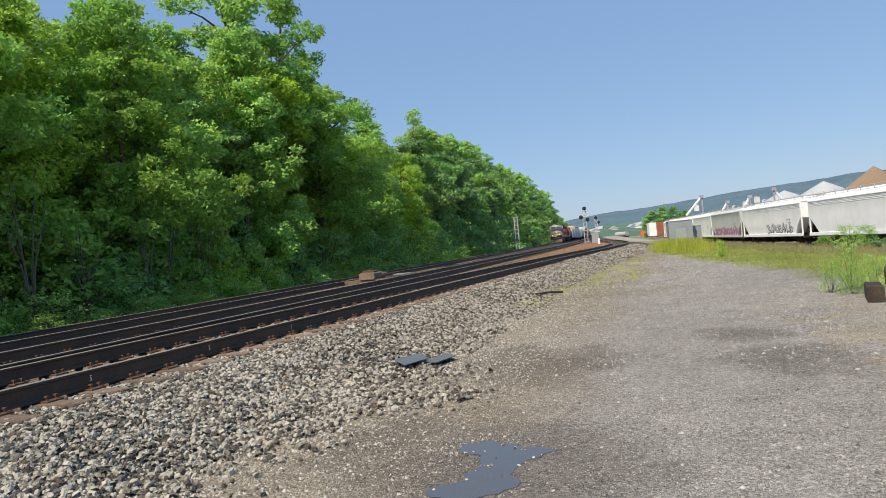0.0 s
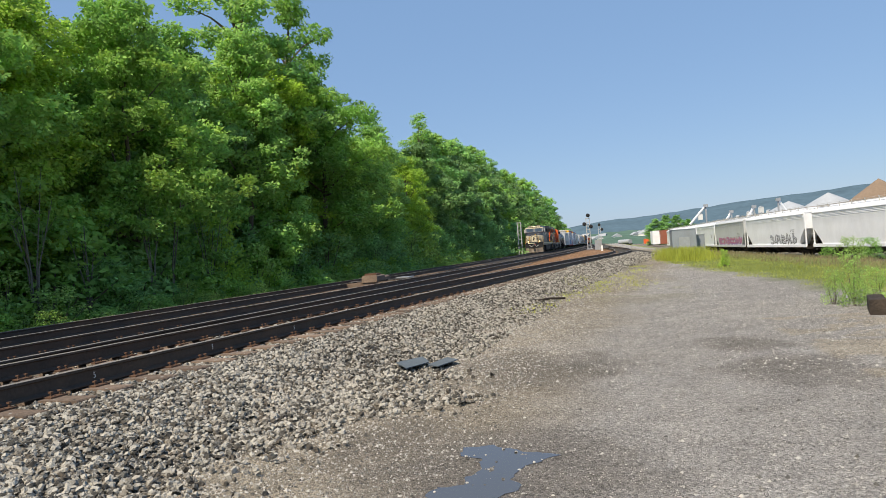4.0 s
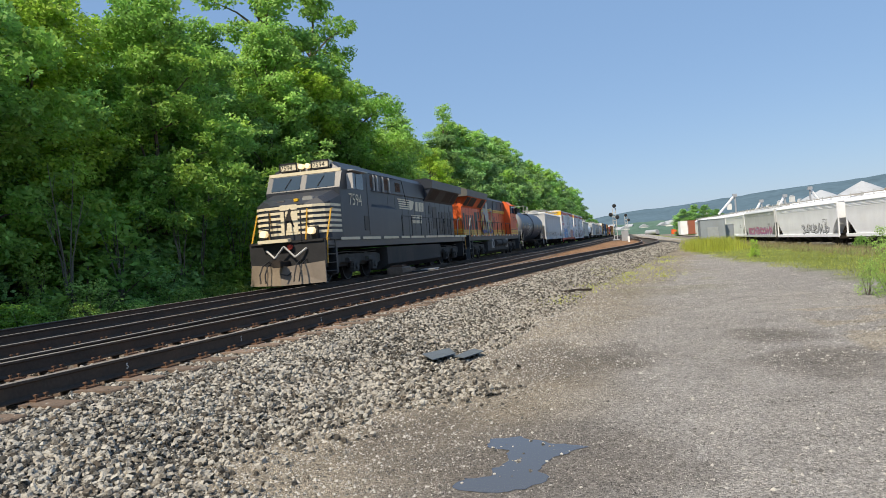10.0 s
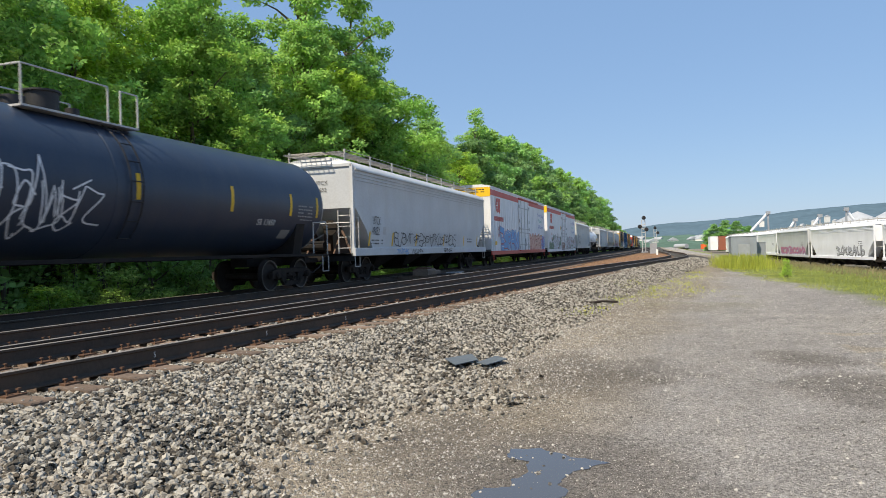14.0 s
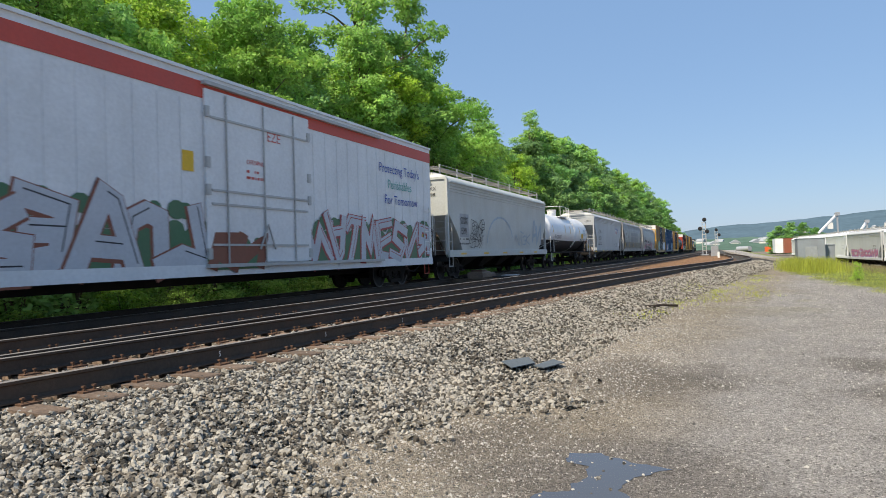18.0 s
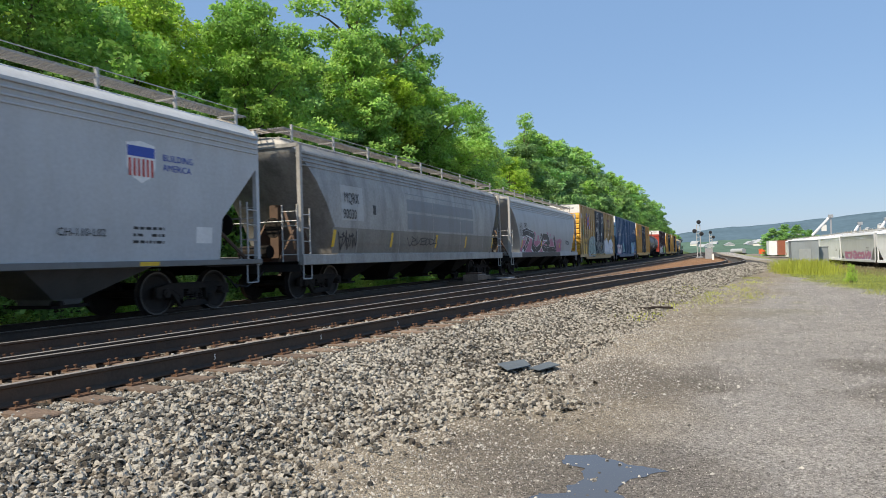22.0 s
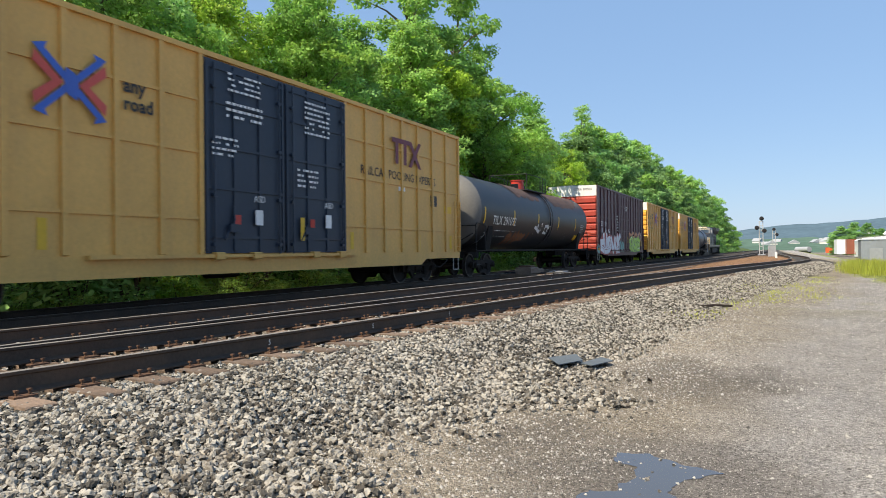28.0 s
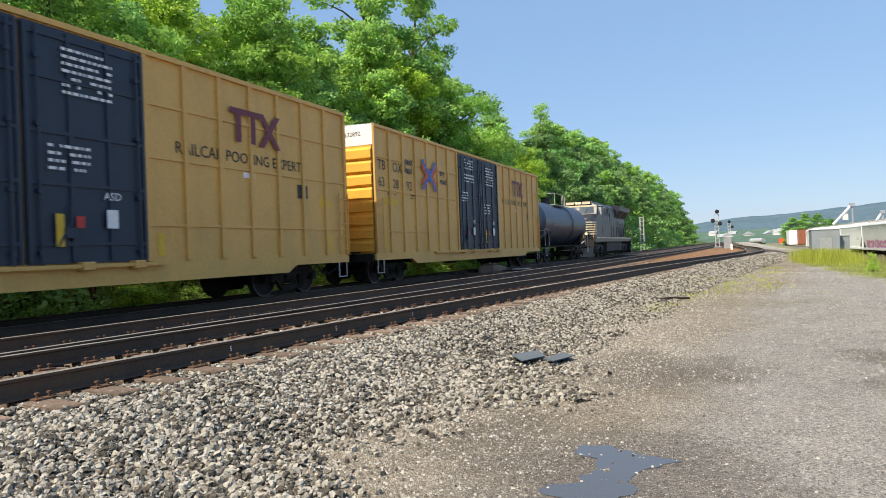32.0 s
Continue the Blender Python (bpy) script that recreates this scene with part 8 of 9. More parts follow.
    if ns:
        for k in range(6):
            z = 1.86 + k * 0.19
            s = Shape()
            s.loft([[Vector((x, y, q)) for x, y in ((-1.53, -8.75), (-1.495, -9.57), (-1.37, -9.74), (-0.97, -9.966), (0.97, -9.966), (1.37, -9.74), (1.495, -9.57), (1.53, -8.75))] for q in (z, z + 0.095)], close=False)
            part("nose_stripe", s, M_cream, c, "cream stripe round the nose")
        em = Shape().add([(-0.32, -9.975, 1.95), (0.36, -9.975, 1.95), (0.36, -9.975, 2.95), (-0.32, -9.975, 2.95)], [(0, 1, 2, 3)])
        part("emblem", em, M_cream, c, "pale block emblem on the nose")
        hs = Shape().add([(u * 0.36 + 0.02, -9.982, 2.42 + w * 0.42) for u, w in ((-0.5, -0.9), (-0.3, -0.9), (-0.25, -0.3), (0.1, -0.2), (0.4, -0.7), (0.55, -0.65), (0.3, 0.0), (0.2, 0.5), (0.35, 0.8), (0.1, 0.95), (-0.1, 0.6), (-0.35, 0.2), (-0.5, -0.2))], [tuple(range(13))])
        part("emblem_figure", hs, M_dark, c)
        dr = Shape().box(0.5, 1.05, -9.70, -9.62, 2.55, 3.05)
        part("nose_door", dr, M_ns, c)
    # hood behind the cab
    hd = Shape()
    hd.along_y([(-0.95, 1.66), (0.95, 1.66), (0.95, 4.42), (0.75, 4.62), (-0.75, 4.62), (-0.95, 4.42)], -5.6, 10.0)
    part("hood", hd, hood, c)
    # wide cabinets behind the cab
    hw = Shape()
    hw.along_y([(-1.5, 1.66), (1.5, 1.66), (1.5, 2.9), (1.1, 3.1), (-1.1, 3.1), (-1.5, 2.9)], -5.6, -2.2)
    if ns:
        part("air_cabinet", hw, hood, c)
    up = Shape()
    up.along_y([(-1.02, 3.72), (1.02, 3.72), (1.02, 4.46), (0.82, 4.68), (-0.82, 4.68), (-1.02, 4.46)], -5.6, 3.7)
    part("upper_hood", up, upper, c)
    # radiator wings
    rw = Shape()
    rw.along_y([(-1.5, 4.28), (-1.54, 4.72), (-1.2, 4.84), (1.2, 4.84), (1.54, 4.72), (1.5, 4.28)], 3.7, 10.3)
    sl_ = Shape().along_y([(-0.96, 3.6), (-1.46, 4.29), (1.46, 4.29), (0.96, 3.6)], 3.75, 9.95)
    part("radiator_housing", sl_, hood, c)
    part("radiator_wing", rw, M_ns if ns else M_wing, c)
    # doors, louvres, grab irons along the hood
    for sx in (1, -1):
        v = Shape()
        for y0, y1, z0, z1 in ((-5.0, -4.0, 3.85, 4.38), (-2.7, -2.0, 3.85, 4.38), (-1.0, -0.3, 3.85, 4.3)):
            for k in range(6):
                z = z0 + (z1 - z0) * k / 6
                v.along_y([(sx * 1.02, z), (sx * 1.05, z), (sx * 1.02, z + (z1 - z0) / 7)], y0, y1)
        each("louvre", v, M_rust if (ns and sx == near) else M_vent, c)
        d = Shape()
        for y0, y1, z0, z1 in ((4.6, 5.0, 2.9, 3.4), (5.3, 6.2, 2.1, 3.35), (6.6, 6.95, 1.8, 3.1), (7.2, 7.55, 1.8, 3.1), (7.8, 8.2, 1.8, 3.1), (8.5, 8.85, 1.8, 3.1), (9.2, 9.6, 1.9, 3.2)):
            d.box(min(sx * 0.95, sx * 0.965), max(sx * 0.95, sx * 0.965), y0, y1, z0, z1)
        each("louvred_door", d, M_vent, c)
        d2 = Shape()
        for y0, y1 in ((4.2, 5.6), (7.0, 8.7), (8.9, 9.9)):
            d2.loft([[Vector((sx * (0.99 + 0.5 * q), y, 3.62 + 0.66 * q if q else 3.5)) for y in (y0, y1)] + [Vector((sx * (1.0 + 0.5 * q), y, 3.63 + 0.66 * q if q else 3.51)) for y in (y1, y0)] for q in (0.12, 0.9)])
        each("radiator_grille", d2, M_vent, c, "black sloping radiator grille")
        sm = Shape()
        for y in np.arange(-2.0 if ns else -5.2, 10.0, 1.0):
            sm.box(min(sx * 0.95, sx * 0.957), max(sx * 0.95, sx * 0.957), y - 0.012, y + 0.012, 1.7, 3.7)
        each("door_seam", sm, M_vent, c)
        # handrails along the walkway
        hr = Shape()
        ys = np.linspace(-5.0 if not ns else -1.8, 10.0, 9)
        for y in ys:
            hr.rod((sx * 1.52, y, 1.6), (sx * 1.52, y, 2.62), 0.02 if ns else 0.032, 6)
        hr.pipe([(sx * 1.52, ys[0], 2.62), (sx * 1.52, ys[-1], 2.62)], 0.018, 6)
        part("handrail", hr, M_black, c)
        rl = Shape().pipe([(sx * 1.04, -5.2, 4.3), (sx * 1.12, -5.0, 4.42), (sx * 1.12, -0.3, 4.42), (sx * 1.1, 0.4, 3.2)], 0.018, 6)
        part("roof_rail", rl, M_black, c)
        for sy, col in ((-1, M_handrail_y if ns else M_silver), (1, M_handrail_y if ns else M_silver)):
            e = Shape()
            y0 = -10.05 if sy < 0 else 10.45
            e.pipe([(sx * 1.5, y0 + sy * 0.1, 0.75), (sx * 1.5, y0, 1.66), (sx * 1.5, y0 - sy * 0.5, 2.7), (sx * 1.45, y0 - sy * 0.85, 2.78), (sx * 1.45, y0 - sy * 0.85, 2.0)], 0.026, 6)
            e.pipe([(sx * 0.72, y0 + sy * 0.15, 0.9), (sx * 0.72, y0 + sy * 0.1, 1.7), (sx * 0.75, y0 - sy * 0.1, 2.75), (sx * 0.85, y0 - sy * 0.5, 2.85)], 0.026, 6)
            each("end_handrail", e, col, c, "yellow end handrail" if ns else "pale end handrail")
            sp = Shape()
            for k in range(4):
                z = 0.45 + 0.3 * k
                ya, yb = y0 - sy * 0.05 - sy * 0.55, y0 + sy * 0.1
                sp.box(min(sx * 0.95, sx * 1.5), max(sx * 0.95, sx * 1.5), min(ya, yb), max(ya, yb), z, z + 0.03)
            sp.box(min(sx * 1.48, sx * 1.52), max(sx * 1.48, sx * 1.52), min(y0 - sy * 0.75, y0 - sy * 0.6), max(y0 - sy * 0.75, y0 - sy * 0.6), 0.4, 1.6)
            sp.box(min(sx * 0.92, sx * 1.5), max(sx * 0.92, sx * 1.5), min(y0 - sy * 0.7, y0 - sy * 0.62), max(y0 - sy * 0.7, y0 - sy * 0.62), 0.35, 1.6)
            each("step", sp, M_ldark, c)
    # pilots
    for sy in (-1, 1):
        y0 = -10.15 if sy < 0 else 10.45
        p = Shape()
        p.box(-1.5, 1.5, min(y0, y0 + sy * 0.1), max(y0, y0 + sy * 0.1), 0.72, 1.6)
        part("pilot_sheet", p, M_black, c)
        q = Shape()
        for sx in (1, -1):
            q.add([(0, y0 + sy * 0.55, 0.72), (sx * 1.45, y0 + sy * 0.12, 0.85), (sx * 1.5, y0 + sy * 0.22, 0.10), (0, y0 + sy * 0.75, 0.08), (0, y0 + sy * 0.50, 0.72), (sx * 1.45, y0 + sy * 0.07, 0.85), (sx * 1.5, y0 + sy * 0.17, 0.10), (0, y0 + sy * 0.70, 0.08)], [(0, 1, 2, 3), (7, 6, 5, 4), (0, 4, 5, 1), (1, 5, 6, 2), (2, 6, 7, 3), (3, 7, 4, 0)])
        part("plow", q, M_plow if sy < 0 else M_ldark, c, "dusty snow plow plate")
        coupler(c, y0 + sy * 0.1, sy * 0.85)
        hz_ = Shape()
        for x in (-0.55, -0.75, 0.55, 0.75):
            hz_.pipe([(x, y0 + sy * 0.12, 0.95), (x * 1.02, y0 + sy * 0.55, 0.8), (x * 1.05, y0 + sy * 0.75, 0.5), (x * 0.98, y0 + sy * 0.8, 0.2)], 0.025, 6)
        part("air_hose", hz_, M_black, c)
        mu = Shape().pipe([(-0.8, y0 + sy * 0.15, 1.35), (-0.4, y0 + sy * 0.3, 1.05), (0.0, y0 + sy * 0.32, 1.45), (0.4, y0 + sy * 0.3, 1.05), (0.8, y0 + sy * 0.15, 1.35)], 0.035, 6)
        part("jumper_cable", mu, M_silver, c)
    # fuel tank, reservoirs, bogies
    ft = Shape()
    ft.along_y([(-1.05, 0.22), (1.05, 0.22), (1.45, 0.45), (1.45, 1.2), (-1.45, 1.2), (-1.45, 0.45)], -3.9, 4.6)
    part("fuel_tank", ft, M_tankgrey, c)
    if not ns:
        for sx in (1, -1):
            ar = Shape()
            for y0, y1 in ((-2.4, -0.3), (0.1, 2.2)):
                ar.rod((sx * 1.5, y0, 1.02), (sx * 1.5, y1, 1.02), 0.24, 16)
            part("air_reservoir", ar, M_air if ns else M_tankgrey, c, smooth=True)
    for y in (-6.9, 6.9):
        loco_bogie(c, y)
    rt_ = Shape()
    rt_.box(-0.5, 0.5, -4.5, -3.2, 4.66, 4.8, 0.03)
    rt_.box(-0.4, 0.4, 0.2, 1.4, 4.66, 4.78, 0.03)
    rt_.rod((0.3, -7.0, 4.62), (0.3, -6.6, 4.7), 0.08, 8)
    part("roof_hatch", rt_, M_ldark, c)
    return c


ns1 = locomotive("diesel_locomotive", "dusty black diesel locomotive with cream nose stripes and lit lamps", -135.7, -113.4, 0, "black", "7594", 1)
surface_text(ns1, "7594", 0.66, -7.95, 2.90, M_cream, 1.535)
X = 0.962
wing = Shape()
for k in range(5):
    wing.add([(X, -0.6 + 0.05 * k, 3.55 - 0.11 * k), (X, 1.2, 3.55 - 0.11 * k), (X, 1.2, 3.49 - 0.11 * k), (X, -0.55 + 0.05 * k, 3.49 - 0.11 * k)], [(0, 1, 2, 3)])
wing.add([(X, 1.2, 3.55), (X, 2.0, 3.5), (X, 1.7, 3.1), (X, 1.2, 3.0)], [(0, 1, 2, 3)])
for u in (2.15, 2.72, 3.2):
    wing.add([(X + 0.001, u, 3.0), (X + 0.001, u + 0.4, 3.0), (X + 0.001, u + 0.48, 3.5), (X + 0.001, u + 0.08, 3.5)], [(0, 1, 2, 3)])
part("emblem", wing, M_cream, ns1, "cream winged block emblem")
lb = Shape()
for row, z in enumerate((2.62, 2.36)):
    for k in range(8):
        y = 1.35 + k * 0.235 - 0.05 * row
        lb.add([(X, y, z), (X, y + 0.17, z), (X, y + 0.2, z + 0.17), (X, y + 0.03, z + 0.17)], [(0, 1, 2, 3)])
part("lettering_bars", lb, M_cream, ns1, "two rows of cream lettering blocks")

org = locomotive("diesel_locomotive", "orange and dark grey diesel locomotive with graffiti", -113.4, -91.2, 180, "orange", "7713", -1)
for sx in (1, -1):
    s = Shape()
    for z0, z1 in ((1.68, 1.80), (1.84, 1.94), (1.98, 2.06)):
        s.box(min(sx * 0.955, sx * 0.968), max(sx * 0.955, sx * 0.968), -5.5, 9.99, z0, z1)
        s.box(min(sx * 1.53, sx * 1.54), max(sx * 1.53, sx * 1.54), -9.3, -5.6, z0, z1)
    for z0, z1 in ((3.50, 3.58), (3.62, 3.72)):
        s.box(min(sx * 0.955, sx * 1.03), max(sx * 0.955, sx * 1.03), -5.55, 3.7, z0, z1)
    each("gold_band", s, M_or_yel, org, "gold stripes along the hood")
surface_text(org, "7713", 0.70, -7.1, 2.75, M_dark, 1.535, side=-1)
s = Shape()
for k in range(3):
    s.box(-0.94, 0.94, 10.0, 10.015, 1.7 + k * 0.16, 1.8 + k * 0.16)
each("gold_band", s, M_or_yel, org)
rd = Shape().rod((0.42, 9.99, 3.62), (0.42, 10.02, 3.62), 0.37, 28)
part("emblem", rd, M_or_yel, org, "round gold and black emblem")
rd = Shape()
for a in range(28):
    p, q = (2 * math.pi * (a + d) / 28 for d in (0, 1))
    rd.add([(0.42 + math.cos(g) * w, 10.026, 3.62 + math.sin(g) * w) for g, w in ((p, 0.30), (q, 0.30), (q, 0.25), (p, 0.25))], [(0, 1, 2, 3)])
part("emblem_ring", rd, M_dark, org)
cr = Shape().box(0.37, 0.47, 9.99, 10.028, 3.38, 3.86).box(0.18, 0.66, 9.99, 10.029, 3.57, 3.67)
part("emblem_cross", cr, M_dark, org)
surface_text(org, "7713", 0.36, 0, 3.78, M_dark, -0.02, end=10.0)
for x in (0.25, -0.25):
    part("marker_light", Shape().rod((x + 0.42 - 0.25, 10.0, 2.9), (x + 0.42 - 0.25, 10.07, 2.9), 0.09, 12), M_silver, org)
dr_ = Shape().box(-0.25, 0.25, 10.0, 10.02, 1.75, 2.6)
part("end_door", dr_, M_or, org)


M_gr_cream = paint("cream spray paint", (0.42, 0.42, 0.36), amount=0.15)
M_gr_gold = paint("gold spray paint", (0.66, 0.42, 0.05), amount=0.15)
M_gr_violet = paint("violet spray paint", (0.10, 0.09, 0.30), amount=0.15)
graffiti(org, 2.7, 4.35, 1.85, 3.85, (6, 14), M_gr_gold, M_gr_violet, None, 131, 1.03, side=-1, base=0.02, shine=M_gr_cream, fat=0.13)
graffiti(org, 0.15, 1.75, 1.8, 3.75, (14, 2), M_gr_gold, M_gr_violet, None, 133, 1.03, side=-1, base=0.02, shine=M_gr_cream, fat=0.13)
patch(org, "graffiti_block", 1.75, 2.4, 1.8, 4.2, M_gr_cream, 0.99, side=-1, out=0.068, label="pale sprayed block", skew=0.12)
patch(org, "graffiti_block", 2.35, 2.75, 2.6, 3.7, M_gr_cream, 0.99, side=-1, out=0.070, label="pale sprayed block", skew=0.3)
patch(org, "graffiti_block", 2.85, 3.35, 3.25, 3.7, M_gr_cream, 0.99, side=-1, out=0.072, label="pale sprayed block", skew=0.3)
scrawl(org, 0.2, 4.2, 1.8, 2.1, M_gr_violet, 121, 0.10, 0.99, side=-1, loops=6, off=0.066)
scrawl(org, -1.2, -0.3, 2.2, 3.2, M_gr_black, 123, 0.035, 0.99, side=-1, loops=4, off=0.02)

M_lcase = paint("pale grey equipment case", (0.30, 0.30, 0.29), amount=0.5, dirt=(0.12, 0.11, 0.1))
for y0, y1 in ((2.35, 3.3), (-3.55, -2.55)):
    part("equipment_case", Shape().box(-1.53, -1.2, y0, y1, 0.62, 1.32, 0.02), M_lcase, org, "pale grey equipment case under the walkway")
    for k in (0, 1):
        part("case_brace", Shape().rod((-1.54, y0 + 0.08, 0.68 if k else 1.26), (-1.54, y1 - 0.08, 1.26 if k else 0.68), 0.02, 5), M_ldark, org)

ns2 = locomotive("diesel_locomotive", "black diesel locomotive that pushes at the rear", 241.8, 264.1, 0, "black", "", 1)

# ---- signals, yard and distance ----
def signal_mast(x, y, h, heads, name="signal_mast", label="galvanised lattice signal mast with round black heads"):
    m = thing(name, label, "railway signal", pose(x, y, ground_z(x, y)), "signals along the line")
    s = Shape()
    w = 0.28
    for sx in (-w, w):
        for sy in (-w, w):
            s.box(sx - 0.055, sx + 0.055, sy - 0.055, sy + 0.055, 0, h)
    n = int(h / 0.7)
    for k in range(n + 1):
        z = 0.1 + (h - 0.2) * k / n
        for sy in (-w, w):
            s.box(-w, w, sy - 0.035, sy + 0.035, z - 0.04, z + 0.04)
        for sx in (-w, w):
            s.box(sx - 0.035, sx + 0.035, -w, w, z - 0.04, z + 0.04)
    part("lattice", s, M_silver, m)
    part("footing", Shape().box(-0.6, 0.6, -0.6, 0.6, -0.1, 0.15, 0.03), M_grey_paint, m)
    for dx, z in heads:
        hd = part("signal_head", Shape().rod((dx, -0.40, z), (dx, -0.30, z), 0.35, 18), M_black, m, "round black signal target")
        part("hood", Shape().rod((dx, -0.75, z), (dx, -0.38, z), 0.13, 10), M_black, hd)
        part("bracket", Shape().box(min(0, dx) - 0.04, max(0, dx) + 0.04, -0.36, -0.28, z - 0.05, z + 0.05), M_galv, m)
    ladder(m, 0.32, -0.2, 0.2, h, 0.4, M_galv, 16)
    return m


signal_mast(-3.0, 124, 5.6, ((0.1, 6.0), (-0.6, 4.5), (0.5, 4.0)))
signal_mast(-1.5, 172, 5.2, ((0.0, 5.4), (0.6, 4.2)))
signal_mast(-14.2, 116, 5.7, (), "lattice_mast", "pale lattice mast of a signal seen from behind")
bx = Shape().box(-0.5, 0.5, -0.4, 0.4, 0, 1.5, 0.03)
solid("relay_case", bx, M_galv, "small grey relay case between the tracks", "relay case", pose(-1.2, 104, ground_z(-1.2, 104)))
mk = Shape().box(-0.12, 0.12, -0.05, 0.05, 0, 0.7, 0.02)
solid("track_marker", mk, M_white, "short white marker post by the siding", "marker post", pose(-0.6, 88, ground_z(-0.6, 88)))

# switch machine with its rods on long timbers
sm = thing("switch_machine", "rusty brown switch machine on timbers beside the main line", "switch machine", pose(-10.05, 29.0, 0.2))
part("base_timber", Shape().box(-1.5, 0.9, -0.9, -0.65, 0, 0.18, 0.015), M_tie, sm)
part("base_timber", Shape().box(-1.5, 0.9, 0.35, 0.6, 0, 0.18, 0.015), M_tie, sm)
part("motor_case", Shape().box(-0.35, 0.35, -0.95, 0.15, 0.18, 0.48, 0.05), M_tie, sm)
part("gear_case", Shape().box(-0.32, 0.32, 0.15, 0.95, 0.18, 0.40, 0.05), M_tie, sm)
part("cover", Shape().box(-0.28, 0.28, -0.75, -0.15, 0.48, 0.56, 0.03), M_rust, sm)
part("throw_rod", Shape().rod((-1.4, 0.5, 0.2), (1.6, 0.5, 0.2), 0.035, 8), M_black, sm)
jb = thing("junction_box", "low pale junction box by the switch", "junction box", pose(-9.4, 31.2, 0.18))
part("case", Shape().box(-0.3, 0.3, -0.4, 0.4, 0, 0.22, 0.03), M_silver, jb)
part("lid", Shape().box(-0.33, 0.33, -0.43, 0.43, 0.22, 0.26, 0.01), M_galv, jb)
for k in range(9):
    y = 22.5 + k * 1.1
    s = Shape().box(-0.10, 0.10, -0.06, 0.06, 0, 0.10, 0.01)
    s.rod((-0.25, 0, 0.05), (0.25, 0, 0.05), 0.02, 5)
    solid("rail_brace", s, M_silver, "pale rail brace bolted beside the rail", "rail brace", pose(track_c(y) - 0.98, y, 0.33), "rail braces of the switch")

# hopper cars parked in the yard
YARD_Z = -1.42
M_yardwhite = paint("chalky white hopper paint", (0.80, 0.82, 0.85), amount=0.08, dirt=(0.45, 0.42, 0.38))
M_yardrust = paint("rust red boxcar paint", (0.28, 0.09, 0.05), amount=0.3)
M_yardbase = material("yard ballast", (0.2, 0.17, 0.14), 0.95, var=0.3)
YARD = [(21.2, 60.7), (18.6, 78.6), (17.2, 96.6), (16.8, 115.4), (16.2, 134.0), (15.2, 152.5)]
for k, (x, y) in enumerate(YARD):
    c, h, sf = hopper("white covered hopper car parked in the yard", 0, 19.0 if k < 2 else 18.6, M_yardwhite if k != 2 else M_hop_a, "flat")
    MOVERS.pop()
    nx_, ny_ = YARD[min(k + 1, 5)]
    px_, py_ = YARD[max(k - 1, 0)]
    ang = -math.degrees(math.atan2(nx_ - px_, ny_ - py_))
    c.matrix_basis = pose(x, y, YARD_Z, 0, 0, ang)
    c["group"] = "hopper cars parked in the yard"
    if k == 1:
        graffiti(c, -6.5, 0.5, 1.3, 2.3, 9, M_gr_silver, M_gr_black, None, 201, surf=sf, side=-1, fat=0.09)
    if k == 2:
        graffiti(c, -7.0, 6.0, 1.25, 2.2, 11, M_gr_pink, M_gr_purple, None, 202, surf=sf, side=-1, fat=0.09)
    small_print(c, 5.0, 2.6, 1.0, 0.5, 3, M_dark, surf=sf, seed=60 + k, side=-1)
yt = thing("yard_track", "weedy yard track under the parked hopper cars", "railway track", kind="structure")
for k in range(len(YARD) - 1):
    (x0, y0), (x1, y1) = YARD[k], YARD[k + 1]
    d = Vector((x1 - x0, y1 - y0, 0)).normalized()
    nrm = Vector((d.y, -d.x, 0)) * 0.7535
    for sgn in (1, -1):
        a_ = Vector((x0, y0, YARD_Z - 0.085)) + nrm * sgn - d * (10 if k == 0 else 0.0)
        b_ = Vector((x1, y1, YARD_Z - 0.085)) + nrm * sgn + d * 0.2
        part("rail", Shape().rod(a_, b_, 0.08, 6), M_rail, yt)


def far_box(name, label, category, x, y, w, l, h, mat, turn=0, z=None, roof=None):
    t = thing(name, label, category, pose(x, y, ground_z(x, y) if z is None else z, 0, 0, turn))
    part("wall", Shape().box(-w / 2, w / 2, -l / 2, l / 2, 0, h, 0.02), mat, t)
    if roof:
        part("roof", Shape().along_y([(-w / 2 - 0.15, h), (w / 2 + 0.15, h), (0, h + roof)], -l / 2 - 0.15, l / 2 + 0.15), M_grey_paint, t)
    else:
        part("lid", Shape().box(-w / 2 - 0.04, w / 2 + 0.04, -l / 2 - 0.04, l / 2 + 0.04, h, h + 0.06), mat, t)
    return t


M_shed = paint("blue-grey steel", (0.24, 0.27, 0.30), amount=0.25)
sh1 = far_box("equipment_shed", "blue-grey steel equipment shed behind the tall grass", "shed", 7.6, 74, 2.3, 2.8, 2.95, M_shed, z=-0.9)
part("door", Shape().box(-0.5, 0.5, -1.43, -1.40, 0.2, 2.2), M_galv, sh1)
far_box("relay_cabinet", "narrow blue-grey steel cabinet beside the shed", "cabinet", 9.2, 74, 0.9, 1.0, 2.3, M_shed, z=-0.9)
far_box("parked_boxcar", "rust red boxcar far down the yard", "boxcar", 20.8, 270, 2.9, 14, 5.0, M_yardrust, z=-0.9)
far_box("parked_boxcar", "white boxcar far down the yard", "boxcar", 18.3, 275, 2.9, 14, 5.0, M_yardwhite, z=-0.9)
far_box("container", "low orange container far down the yard", "container", 21.7, 400, 3.0, 6, 2.6, M_or, z=-1.2)
